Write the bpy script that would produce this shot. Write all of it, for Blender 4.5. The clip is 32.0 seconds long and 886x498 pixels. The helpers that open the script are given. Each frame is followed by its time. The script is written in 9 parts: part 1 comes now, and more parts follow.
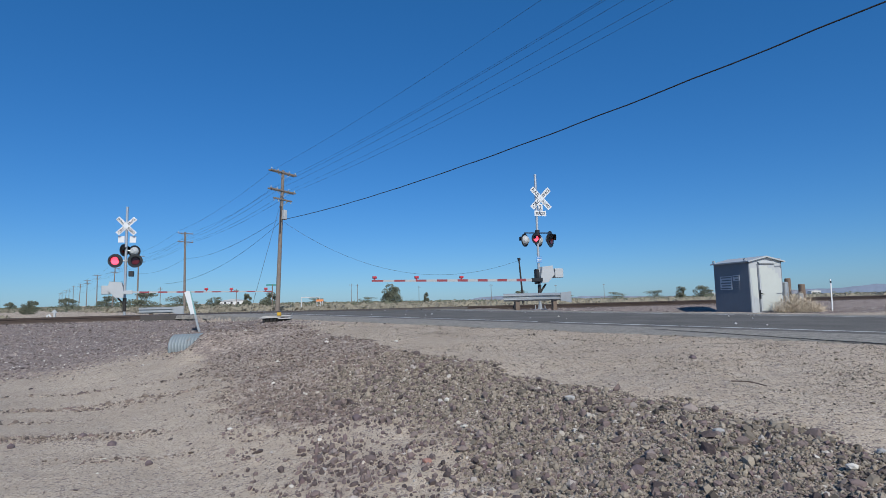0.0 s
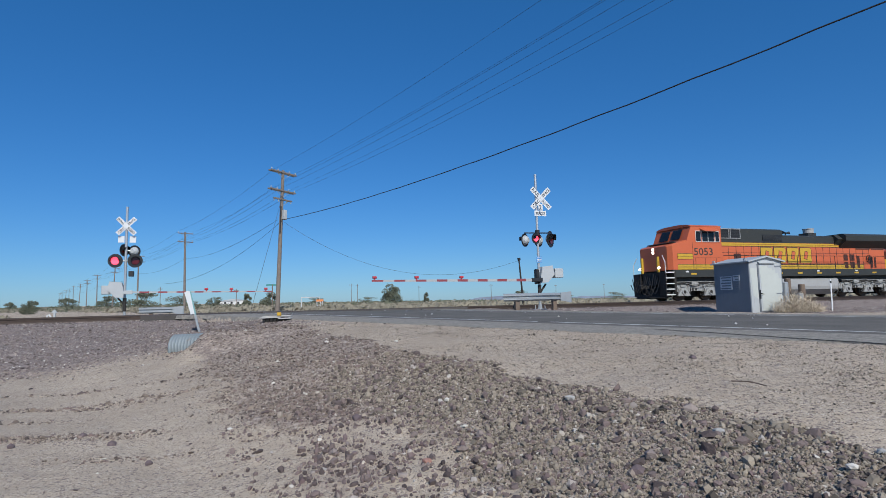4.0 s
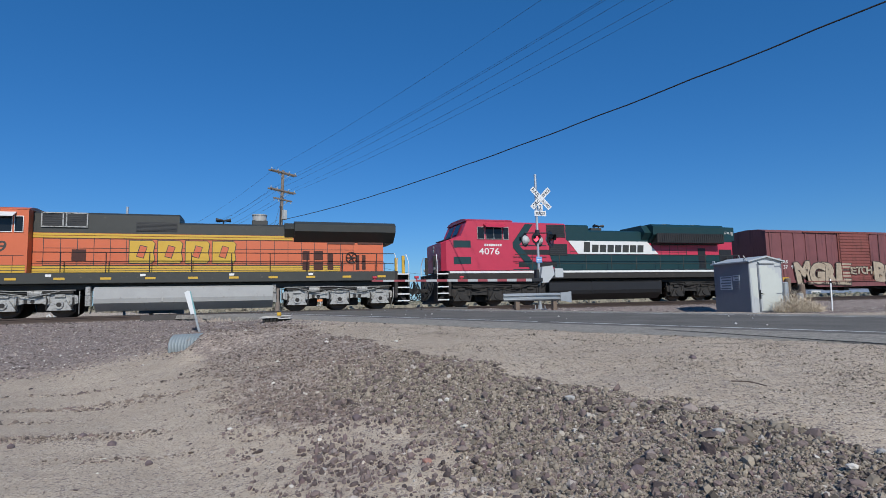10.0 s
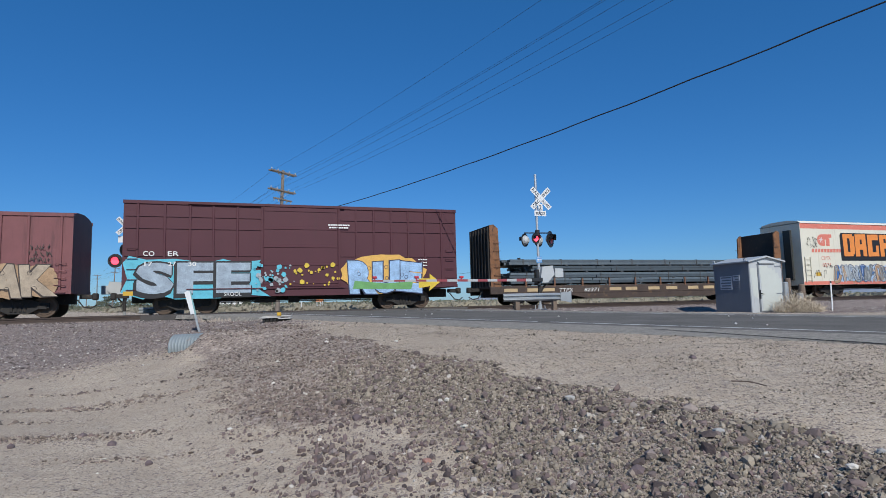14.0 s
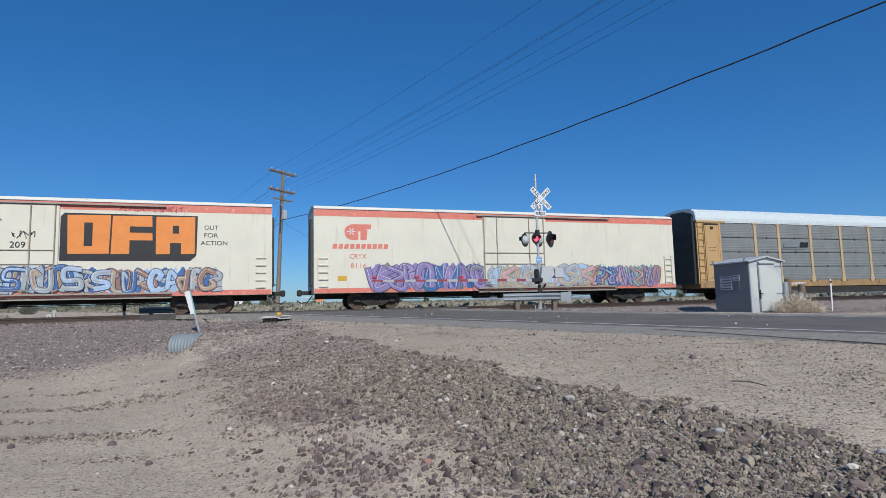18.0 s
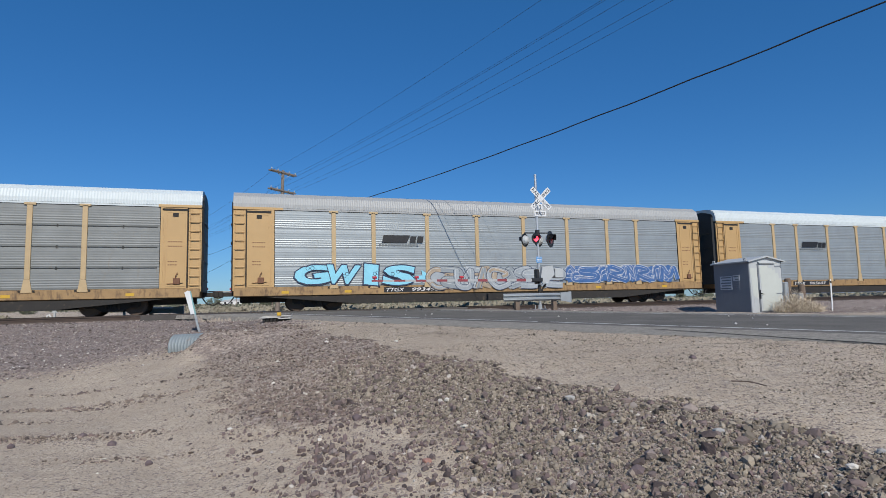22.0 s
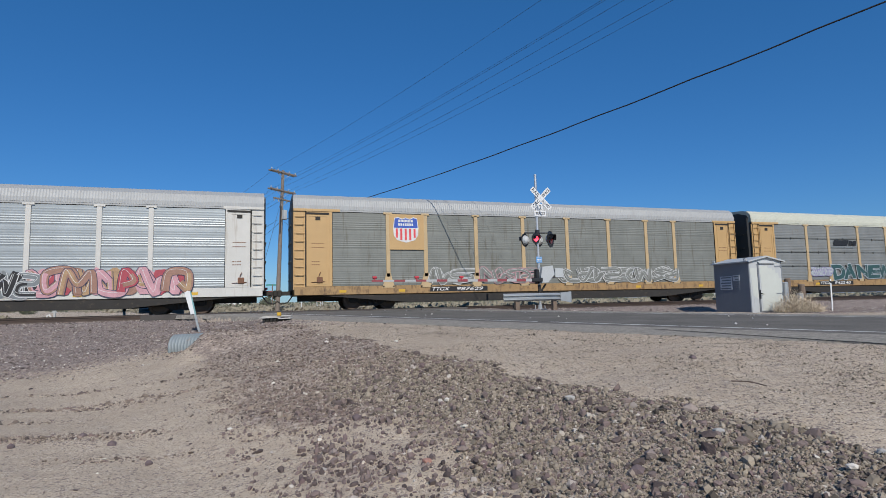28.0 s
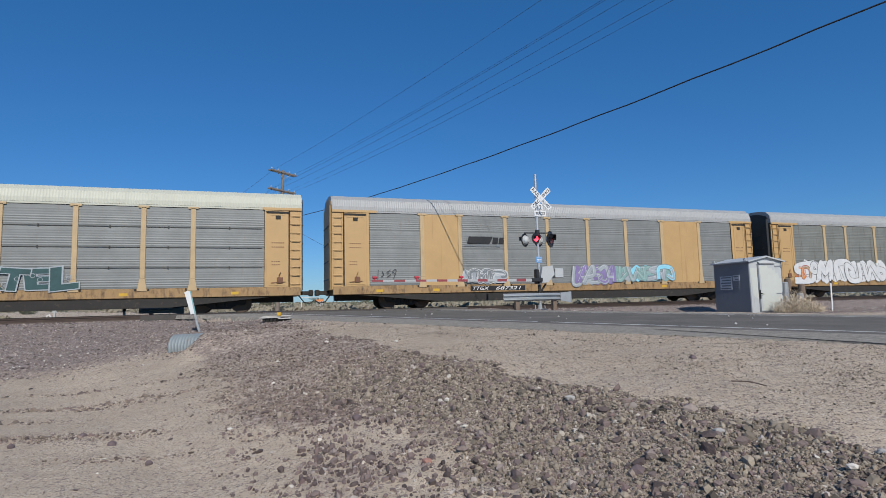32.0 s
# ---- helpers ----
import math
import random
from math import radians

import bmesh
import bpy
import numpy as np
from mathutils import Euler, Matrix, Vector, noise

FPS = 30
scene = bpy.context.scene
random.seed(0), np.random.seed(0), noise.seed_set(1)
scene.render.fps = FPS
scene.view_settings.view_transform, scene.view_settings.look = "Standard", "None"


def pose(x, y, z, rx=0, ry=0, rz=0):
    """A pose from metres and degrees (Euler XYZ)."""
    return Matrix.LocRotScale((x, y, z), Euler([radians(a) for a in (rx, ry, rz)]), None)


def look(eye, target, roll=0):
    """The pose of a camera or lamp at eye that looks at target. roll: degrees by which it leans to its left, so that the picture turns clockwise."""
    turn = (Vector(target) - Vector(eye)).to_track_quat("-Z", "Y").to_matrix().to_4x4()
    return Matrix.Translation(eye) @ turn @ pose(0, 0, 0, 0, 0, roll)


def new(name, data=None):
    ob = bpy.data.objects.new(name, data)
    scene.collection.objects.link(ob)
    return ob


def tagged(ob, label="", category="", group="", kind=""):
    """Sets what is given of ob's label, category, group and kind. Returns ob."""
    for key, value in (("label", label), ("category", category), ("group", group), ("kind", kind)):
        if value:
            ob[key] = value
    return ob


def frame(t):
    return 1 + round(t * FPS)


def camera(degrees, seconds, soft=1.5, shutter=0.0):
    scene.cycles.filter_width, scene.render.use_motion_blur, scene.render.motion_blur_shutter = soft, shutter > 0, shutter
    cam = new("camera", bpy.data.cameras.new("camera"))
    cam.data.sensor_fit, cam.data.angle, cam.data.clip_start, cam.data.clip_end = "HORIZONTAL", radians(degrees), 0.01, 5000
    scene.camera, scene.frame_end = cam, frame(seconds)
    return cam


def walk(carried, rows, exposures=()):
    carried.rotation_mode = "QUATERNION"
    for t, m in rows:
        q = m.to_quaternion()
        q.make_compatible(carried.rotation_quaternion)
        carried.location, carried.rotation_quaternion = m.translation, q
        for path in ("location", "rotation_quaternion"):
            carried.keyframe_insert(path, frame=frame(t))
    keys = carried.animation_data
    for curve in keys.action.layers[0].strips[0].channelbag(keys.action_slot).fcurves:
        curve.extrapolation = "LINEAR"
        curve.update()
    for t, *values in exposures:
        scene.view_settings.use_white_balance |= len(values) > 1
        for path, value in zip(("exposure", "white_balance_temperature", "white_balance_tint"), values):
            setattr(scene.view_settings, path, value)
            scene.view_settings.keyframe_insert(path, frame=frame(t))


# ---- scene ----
# World axes: x along the track (to the right), y away from the camera across the track, z up from the rail tops.
PHI = 0.3256            # turn of the view against the track's normal
EYE = (0.0, 0.0, 0.17)
TILT, LEAN = 0.0967, -1.409
cam = camera(76.19, 32.0, soft=0.6)
AIM = (math.sin(PHI) * math.cos(TILT), math.cos(PHI) * math.cos(TILT), EYE[2] + math.sin(TILT))
VIEW = look(EYE, AIM, LEAN)
walk(cam, [(0, VIEW), (32.0, VIEW)], exposures=[(0, 0.0, 6350, 10), (14.0, 0.0, 6400, 10), (20.0, 0.0, 6500, 10), (23.0, 0.0, 6700, 11), (32.0, 0.0, 6700, 11)])

# ------------------------------------------------------------ light
SUN_EL, SUN_AZ = radians(38), (-0.05, -0.9987)
world = bpy.data.worlds.new("sky")
scene.world = world
world.use_nodes = True
wn = world.node_tree
sky = wn.nodes.new("ShaderNodeTexSky")
sky.sky_type, sky.sun_disc = "NISHITA", False
sky.sun_elevation, sky.sun_rotation = SUN_EL, radians(182.9)
sky.altitude, sky.air_density, sky.dust_density, sky.ozone_density = 600, 1.0, 0.5, 2.2
deep = wn.nodes.new("ShaderNodeHueSaturation")
deep.inputs["Saturation"].default_value, deep.inputs["Value"].default_value = 1.12, 0.84
cool = wn.nodes.new("ShaderNodeVectorMath")
cool.operation = "MULTIPLY"
cool.inputs[1].default_value = (0.57, 0.80, 1.10)
wn.links.new(sky.outputs[0], cool.inputs[0])
wn.links.new(cool.outputs[0], deep.inputs["Color"])
haze = wn.nodes.new("ShaderNodeMixRGB")          # dusty desert air evens the sky out
haze.inputs[0].default_value, haze.inputs[2].default_value = 0.22, (0.30, 2.1, 5.4, 1)
wn.links.new(deep.outputs[0], haze.inputs[1])
wn.links.new(haze.outputs[0], wn.nodes["Background"].inputs[0])
wn.nodes["Background"].inputs[1].default_value = 0.105
sun = new("sun", bpy.data.lights.new("sun", "SUN"))
sun.data.energy, sun.data.angle, sun.data.color = 4.2, radians(0.55), (1.0, 0.965, 0.90)
sun.matrix_world = look((SUN_AZ[0] * 60, SUN_AZ[1] * 60, 60 * math.tan(SUN_EL)), (0, 0, 0))


# ------------------------------------------------------------ mesh tools
class Mesh:
    """Collects corners and faces of one part."""

    def __init__(self):
        self.v, self.f = [], []

    def add(self, verts, faces):
        n = len(self.v)
        self.v += [tuple(p) for p in verts]
        self.f += [tuple(i + n for i in q) for q in faces]
        return self

    def box(self, x0, x1, y0, y1, z0, z1, c=0.0):
        """A box; c cuts its edges."""
        if c <= 0:
            v = [(x, y, z) for x in (x0, x1) for y in (y0, y1) for z in (z0, z1)]
            return self.add(v, [(0, 1, 3, 2), (4, 6, 7, 5), (0, 4, 5, 1), (2, 3, 7, 6), (0, 2, 6, 4), (1, 5, 7, 3)])
        c = min(c, (x1 - x0) / 2.01, (y1 - y0) / 2.01, (z1 - z0) / 2.01)
        v = []
        for x, a in ((x0, c), (x1, -c)):
            for y, b in ((y0, c), (y1, -c)):
                for z, d in ((z0, c), (z1, -c)):
                    v += [(x, y + b, z + d), (x + a, y, z + d), (x + a, y + b, z)]
        q = lambda i, k: i * 3 + k
        f = []
        for k, ids in ((0, ((0, 1, 3, 2), (4, 6, 7, 5))), (1, ((0, 4, 5, 1), (2, 3, 7, 6))), (2, ((0, 2, 6, 4), (1, 5, 7, 3)))):
            f += [tuple(q(i, k) for i in s) for s in ids]
        for a, b, k, m in ((0, 1, 0, 1), (2, 3, 1, 0), (4, 5, 1, 0), (6, 7, 0, 1), (0, 2, 2, 0), (1, 3, 0, 2), (4, 6, 0, 2), (5, 7, 2, 0),
                           (0, 4, 1, 2), (1, 5, 2, 1), (2, 6, 2, 1), (3, 7, 1, 2)):
            f.append((q(a, k), q(b, k), q(b, m), q(a, m)))
        for i in range(8):
            s = (q(i, 0), q(i, 1), q(i, 2))
            f.append(s if bin(i).count("1") % 2 else s[::-1])
        return self.add(v, f)

    def prism(self, pts, a0, a1, axis="y"):
        """A polygon pushed from a0 to a1 along an axis; pts are the two other coordinates in order."""
        n = len(pts)
        put = {"x": lambda p, a: (a, p[0], p[1]), "y": lambda p, a: (p[0], a, p[1]), "z": lambda p, a: (p[0], p[1], a)}[axis]
        v = [put(p, a0) for p in pts] + [put(p, a1) for p in pts]
        f = [(i, (i + 1) % n, n + (i + 1) % n, n + i) for i in range(n)]
        return self.add(v, f + [tuple(range(n))[::-1], tuple(range(n, 2 * n))])

    def rod(self, p0, p1, r, seg=8, r1=None):
        """A round bar from p0 to p1."""
        p0, p1 = Vector(p0), Vector(p1)
        d = (p1 - p0).normalized()
        a = d.orthogonal().normalized()
        b = d.cross(a)
        r1 = r if r1 is None else r1
        ring = [(math.cos(i * math.tau / seg), math.sin(i * math.tau / seg)) for i in range(seg)]
        v = [p0 + (a * c + b * s) * r for c, s in ring] + [p1 + (a * c + b * s) * r1 for c, s in ring]
        f = [(i, (i + 1) % seg, seg + (i + 1) % seg, seg + i) for i in range(seg)]
        return self.add(v, f + [tuple(range(seg))[::-1], tuple(range(seg, 2 * seg))])

    def tube(self, pts, r, seg=6):
        """One bent round bar through all the points."""
        pts = [Vector(p) for p in pts]
        a = (pts[1] - pts[0]).orthogonal().normalized()
        v = []
        for i, p in enumerate(pts):
            d = (pts[min(i + 1, len(pts) - 1)] - pts[max(i - 1, 0)]).normalized()
            a = (a - d * a.dot(d)).normalized()
            b = d.cross(a)
            v += [p + (a * math.cos(k * math.tau / seg) + b * math.sin(k * math.tau / seg)) * r for k in range(seg)]
        f = [(i * seg + k, i * seg + (k + 1) % seg, (i + 1) * seg + (k + 1) % seg, (i + 1) * seg + k) for i in range(len(pts) - 1) for k in range(seg)]
        n = len(pts) * seg
        return self.add(v, f + [tuple(range(seg))[::-1], tuple(range(n - seg, n))])

    def pieces(self, gap=0.012):
        """The bodies of this mesh that stand clear of one another, each as a mesh."""
        root = list(range(len(self.v)))

        def top(i):
            while root[i] != i:
                root[i] = root[root[i]]
                i = root[i]
            return i

        for q in self.f:
            for i in q[1:]:
                a, b = top(q[0]), top(i)
                if a != b:
                    root[b] = a
        groups = {}
        for q in self.f:
            groups.setdefault(top(q[0]), []).append(q)
        if not 1 < len(groups) <= 90:
            return [self]
        items = []
        for faces in groups.values():
            p = np.array([self.v[i] for q in faces for i in q])
            items.append([p.min(0) - gap, p.max(0) + gap, faces])
        joined = True
        while joined:
            joined = False
            out = []
            for it in items:
                for other in out:
                    if (it[0] <= other[1]).all() and (other[0] <= it[1]).all():
                        other[0], other[1] = np.minimum(it[0], other[0]), np.maximum(it[1], other[1])
                        other[2] = other[2] + it[2]
                        joined = True
                        break
                else:
                    out.append(it)
            items = out
        if len(items) == 1:
            return [self]
        made = []
        for _, _, faces in items:
            m, at = Mesh(), {}
            for q in faces:
                for i in q:
                    if i not in at:
                        at[i] = len(m.v)
                        m.v.append(self.v[i])
                m.f.append(tuple(at[i] for i in q))
            made.append(m)
        return made

    def turned(self, m, start=0):
        """Moves the corners from number start on by the matrix m."""
        self.v[start:] = [tuple(m @ Vector(p)) for p in self.v[start:]]
        return self

    def data(self, name, material, smooth=False):
        me = bpy.data.meshes.new(name)
        me.from_pydata(self.v, [], self.f)
        if smooth:
            me.polygons.foreach_set("use_smooth", [True] * len(me.polygons))
        if material:
            me.materials.append(material)
        me.update()
        return me


WHOLE = {"road_number", "reporting_mark", "sign_letters", "tag", "stencil", "plate_bar", "crown", "sprayed_line", "sprayed_highlight", "far_tie",
         "side_panel", "hood_door_seams", "panel_seam", "wheelset", "truck", "coupler", "brake_gear", "visor", "mark_star", "roof", "steel_bar", "weed_tangle", "sprayed_fill", "graffiti_shape"}


def part(name, mesh, material, parent, label="", smooth=False):
    """Links a mesh as a part of a thing or of a part; bodies that stand clear of one another become parts of their own."""
    if isinstance(mesh, Mesh) and name not in WHOLE:
        bits = mesh.pieces()
        if len(bits) > 1:
            return [part(name, b.data(name, material, smooth), material, parent, label) for b in bits][0]
    data = mesh if isinstance(mesh, bpy.types.Mesh) else mesh.data(name, material, smooth)
    ob = new(name, data)
    ob.parent = parent
    return tagged(ob, label)


def thing(name, label, category, at=None, group="", kind=""):
    ob = new(name)
    ob.empty_display_size = 0.3
    if at is not None:
        ob.matrix_basis = at
    return tagged(ob, label, category, group, kind)


def solid(name, mesh, material, label, category, kind="", group="", at=None, smooth=False):
    """A thing of one mesh."""
    ob = new(name, mesh if isinstance(mesh, bpy.types.Mesh) else mesh.data(name, material, smooth))
    if at is not None:
        ob.matrix_basis = at
    return tagged(ob, label, category, group, kind)


def lettering(text, height, width=None, deep=0.004, fat=0.0, slant=0.0):
    """Corners and faces of upright letters in the x-z plane, facing -y, from x = 0 and z = 0."""
    cu = bpy.data.curves.new("letters", "FONT")
    cu.body, cu.size, cu.extrude, cu.offset, cu.shear, cu.resolution_u = text, 1.0, 0.0, fat, slant, 3
    ob = bpy.data.objects.new("letters", cu)
    scene.collection.objects.link(ob)
    me = bpy.data.meshes.new_from_object(ob.evaluated_get(bpy.context.evaluated_depsgraph_get()))
    bpy.data.objects.remove(ob)
    bpy.data.curves.remove(cu)
    p = np.array([v.co[:] for v in me.vertices])
    faces = [tuple(q.vertices) for q in me.polygons]
    bpy.data.meshes.remove(me)
    lo, hi = p.min(0), p.max(0)
    sz = height / (hi[1] - lo[1])
    sx = sz if width is None else width / (hi[0] - lo[0])
    out = Mesh()
    out.v = [((a - lo[0]) * sx, 0.0, (b - lo[1]) * sz) for a, b, _ in p]
    out.f = faces
    return out


# ------------------------------------------------------------ materials
def node(tree, kind, **values):
    n = tree.nodes.new(kind)
    for k, v in values.items():
        n.inputs[k].default_value = v
    return n


def mat(name, colour, rough=0.6, metal=0.0, vary=0.15, scale=3.0, fine=40.0, bump=0.15, dirt=None, dirt_amount=0.0, streak=0.0,
        random_by=0.0, spec=0.5):
    """A surface with variation at two scales, a fine relief, and dirt of another colour in blotches or runs."""
    m = bpy.data.materials.new(name)
    m.use_nodes = True
    t = m.node_tree
    bsdf = t.nodes["Principled BSDF"]
    bsdf.inputs["Roughness"].default_value, bsdf.inputs["Metallic"].default_value = rough, metal
    bsdf.inputs["Specular IOR Level"].default_value = spec
    where = t.nodes.new("ShaderNodeTexCoord")
    coarse = node(t, "ShaderNodeTexNoise", Scale=scale, Detail=5.0, Roughness=0.6)
    grain = node(t, "ShaderNodeTexNoise", Scale=fine, Detail=4.0, Roughness=0.7)
    t.links.new(where.outputs["Object"], coarse.inputs["Vector"])
    t.links.new(where.outputs["Object"], grain.inputs["Vector"])
    add = t.nodes.new("ShaderNodeMath")
    add.operation = "ADD"
    t.links.new(coarse.outputs["Fac"], add.inputs[0])
    t.links.new(grain.outputs["Fac"], add.inputs[1])
    span = node(t, "ShaderNodeMapRange")
    span.inputs["From Min"].default_value, span.inputs["From Max"].default_value = 0.6, 1.4
    span.inputs["To Min"].default_value, span.inputs["To Max"].default_value = 1 - vary, 1 + vary
    t.links.new(add.outputs[0], span.inputs["Value"])
    value = span.outputs["Result"]
    if random_by:
        info = t.nodes.new("ShaderNodeObjectInfo")
        r = node(t, "ShaderNodeMapRange")
        r.inputs["To Min"].default_value, r.inputs["To Max"].default_value = 1 - random_by, 1 + random_by
        t.links.new(info.outputs["Random"], r.inputs["Value"])
        times = t.nodes.new("ShaderNodeMath")
        times.operation = "MULTIPLY"
        t.links.new(value, times.inputs[0])
        t.links.new(r.outputs["Result"], times.inputs[1])
        value = times.outputs[0]
    tint = t.nodes.new("ShaderNodeVectorMath")
    tint.operation = "SCALE"
    tint.inputs[0].default_value = colour
    t.links.new(value, tint.inputs["Scale"])
    out = tint.outputs[0]
    if dirt is not None:
        runs = t.nodes.new("ShaderNodeMapping")
        runs.inputs["Scale"].default_value = (1, 1, 1 - 0.93 * streak)
        t.links.new(where.outputs["Object"], runs.inputs["Vector"])
        blot = node(t, "ShaderNodeTexNoise", Scale=scale * 1.7 + 3 * streak, Detail=7.0, Roughness=0.65)
        t.links.new(runs.outputs[0], blot.inputs["Vector"])
        lim = node(t, "ShaderNodeMapRange")
        lim.inputs["From Min"].default_value, lim.inputs["From Max"].default_value = 0.72 - 0.3 * dirt_amount, 0.86 - 0.22 * dirt_amount
        t.links.new(blot.outputs["Fac"], lim.inputs["Value"])
        mix = t.nodes.new("ShaderNodeMixRGB")
        mix.inputs["Color2"].default_value = (*dirt, 1)
        t.links.new(lim.outputs["Result"], mix.inputs["Fac"])
        t.links.new(out, mix.inputs["Color1"])
        out = mix.outputs[0]
    t.links.new(out, bsdf.inputs["Base Color"])
    if bump:
        b = node(t, "ShaderNodeBump", Strength=bump, Distance=0.02)
        t.links.new(add.outputs[0], b.inputs["Height"])
        t.links.new(b.outputs[0], bsdf.inputs["Normal"])
    return m


def glow(name, colour, strength):
    m = mat(name, colour, 0.25, vary=0.05)
    bsdf = m.node_tree.nodes["Principled BSDF"]
    bsdf.inputs["Emission Color"].default_value, bsdf.inputs["Emission Strength"].default_value = (*colour, 1), strength
    return m


ORANGE = mat("orange_paint", (0.52, 0.118, 0.045), 0.45, vary=0.08, scale=1.3, bump=0.03, dirt=(0.33, 0.10, 0.05), dirt_amount=0.25, streak=1)
YELLOW = mat("yellow_paint", (0.52, 0.315, 0.028), 0.5, vary=0.08, bump=0.03, dirt=(0.3, 0.2, 0.08), dirt_amount=0.25, streak=1)
SILL_GREY = mat("dark_green_grey_paint", (0.030, 0.032, 0.028), 0.55, vary=0.2, dirt=(0.12, 0.1, 0.07), dirt_amount=0.35)
ROOF_BLACK = mat("black_roof_paint", (0.007, 0.009, 0.013), 0.5, vary=0.2, dirt=(0.03, 0.028, 0.025), dirt_amount=0.25, spec=0.3)
CHARCOAL = mat("charcoal_paint", (0.032, 0.034, 0.034), 0.6, vary=0.2)
UNDER_BLACK = mat("grimy_black_steel", (0.022, 0.020, 0.018), 0.8, vary=0.3, dirt=(0.10, 0.075, 0.05), dirt_amount=0.45)
SILVER = mat("silver_paint", (0.33, 0.33, 0.315), 0.5, metal=0.1, vary=0.2, scale=5.0, dirt=(0.075, 0.062, 0.05), dirt_amount=0.72)
TANK_GREY = mat("grey_tank_paint", (0.34, 0.34, 0.33), 0.5, vary=0.1, dirt=(0.16, 0.14, 0.11), dirt_amount=0.35, streak=0.6)
TRUCK_BROWN = mat("dusty_brown_truck", (0.105, 0.085, 0.066), 0.8, vary=0.25, dirt=(0.05, 0.042, 0.035), dirt_amount=0.5)
WHEEL_STEEL = mat("wheel_steel", (0.10, 0.07, 0.05), 0.6, metal=0.5, vary=0.25)
RAIL_STEEL = mat("rail_steel", (0.07, 0.05, 0.04), 0.55, metal=0.5, vary=0.25)
WHITE = mat("white_paint", (0.64, 0.64, 0.62), 0.5, vary=0.06, dirt=(0.45, 0.42, 0.36), dirt_amount=0.2)
VISOR_BLACK = mat("recess_shade_black", (0.02, 0.018, 0.016), 0.8, vary=0.2)
BLACK = mat("black_paint", (0.012, 0.012, 0.013), 0.5, vary=0.2)
GLASS = mat("dark_window_glass", (0.012, 0.014, 0.016), 0.08, vary=0.1, bump=0.0, spec=0.35)
RED_LOCO = mat("red_paint", (0.45, 0.033, 0.068), 0.42, vary=0.08, bump=0.03, dirt=(0.2, 0.03, 0.04), dirt_amount=0.2, streak=1)
GREEN_LOCO = mat("dark_green_paint", (0.007, 0.034, 0.037), 0.42, vary=0.12, bump=0.03, dirt=(0.03, 0.05, 0.045), dirt_amount=0.25)
BOXCAR_RED = mat("faded_oxide_red", (0.165, 0.058, 0.06), 0.65, vary=0.25, scale=1.1, bump=0.05, dirt=(0.06, 0.024, 0.026), dirt_amount=0.62, streak=1)
DOOR_RED = mat("rusty_door_red", (0.19, 0.055, 0.045), 0.7, vary=0.2, scale=1.4, bump=0.05, dirt=(0.09, 0.032, 0.02), dirt_amount=0.6, streak=0.8)
BOXCAR_BROWN = mat("dark_brown_red", (0.064, 0.014, 0.022), 0.68, vary=0.12, scale=1.1, bump=0.05, dirt=(0.05, 0.02, 0.02), dirt_amount=0.3, streak=1)
RUST = mat("rust_brown_steel", (0.16, 0.075, 0.042), 0.8, vary=0.3, dirt=(0.06, 0.035, 0.025), dirt_amount=0.5, streak=0.7)
CREAM = mat("cream_white_paint", (0.60, 0.575, 0.475), 0.55, vary=0.09, scale=0.8, bump=0.03, dirt=(0.42, 0.35, 0.26), dirt_amount=0.42, streak=1)
PALE_RED = mat("faded_red_stripe", (0.58, 0.17, 0.12), 0.55, vary=0.12, dirt=(0.74, 0.5, 0.45), dirt_amount=0.5)
CAR_YELLOW = mat("railcar_yellow", (0.44, 0.285, 0.125), 0.55, vary=0.12, scale=1.0, bump=0.03, dirt=(0.33, 0.19, 0.08), dirt_amount=0.4, streak=1)
POST_YELLOW = mat("sun_bleached_yellow", (0.43, 0.315, 0.175), 0.6, vary=0.14, scale=2.0, bump=0.03, dirt=(0.27, 0.19, 0.11), dirt_amount=0.45, streak=1)
SILL_YELLOW = mat("grimy_yellow_sill", (0.30, 0.19, 0.085), 0.65, vary=0.25, scale=2.2, bump=0.05, dirt=(0.10, 0.06, 0.035), dirt_amount=0.75, streak=0.6)
CAR_WHITE = mat("dirty_white_railcar", (0.50, 0.495, 0.465), 0.6, vary=0.12, scale=1.2, dirt=(0.30, 0.255, 0.20), dirt_amount=0.5, streak=1)
GALV_RUSTY = mat("stained_galvanised_panel", (0.165, 0.175, 0.160), 0.65, metal=0.1, vary=0.25, scale=1.2, bump=0.02, dirt=(0.105, 0.095, 0.072), dirt_amount=0.6, streak=0.95)
GALV = mat("galvanised_panel", (0.28, 0.31, 0.322), 0.47, metal=0.35, vary=0.16, scale=1.2, bump=0.02, dirt=(0.25, 0.245, 0.225), dirt_amount=0.35, streak=0.8)
GALV_DARK = mat("weathered_galvanised_panel", (0.19, 0.202, 0.198), 0.60, metal=0.2, vary=0.22, scale=1.2, bump=0.02, dirt=(0.19, 0.17, 0.14), dirt_amount=0.4, streak=0.9)
ROOF_WHITE = mat("white_roof", (0.50, 0.555, 0.565), 0.5, vary=0.08, dirt=(0.42, 0.42, 0.40), dirt_amount=0.2)
ROOF_GALV = mat("galvanised_roof", (0.315, 0.325, 0.325), 0.6, metal=0.15, vary=0.12, dirt=(0.24, 0.22, 0.2), dirt_amount=0.4)
WOOD = mat("weathered_wood", (0.165, 0.122, 0.092), 0.85, vary=0.25, scale=2.0, fine=25, bump=0.5, dirt=(0.09, 0.06, 0.045), dirt_amount=0.4, streak=1)
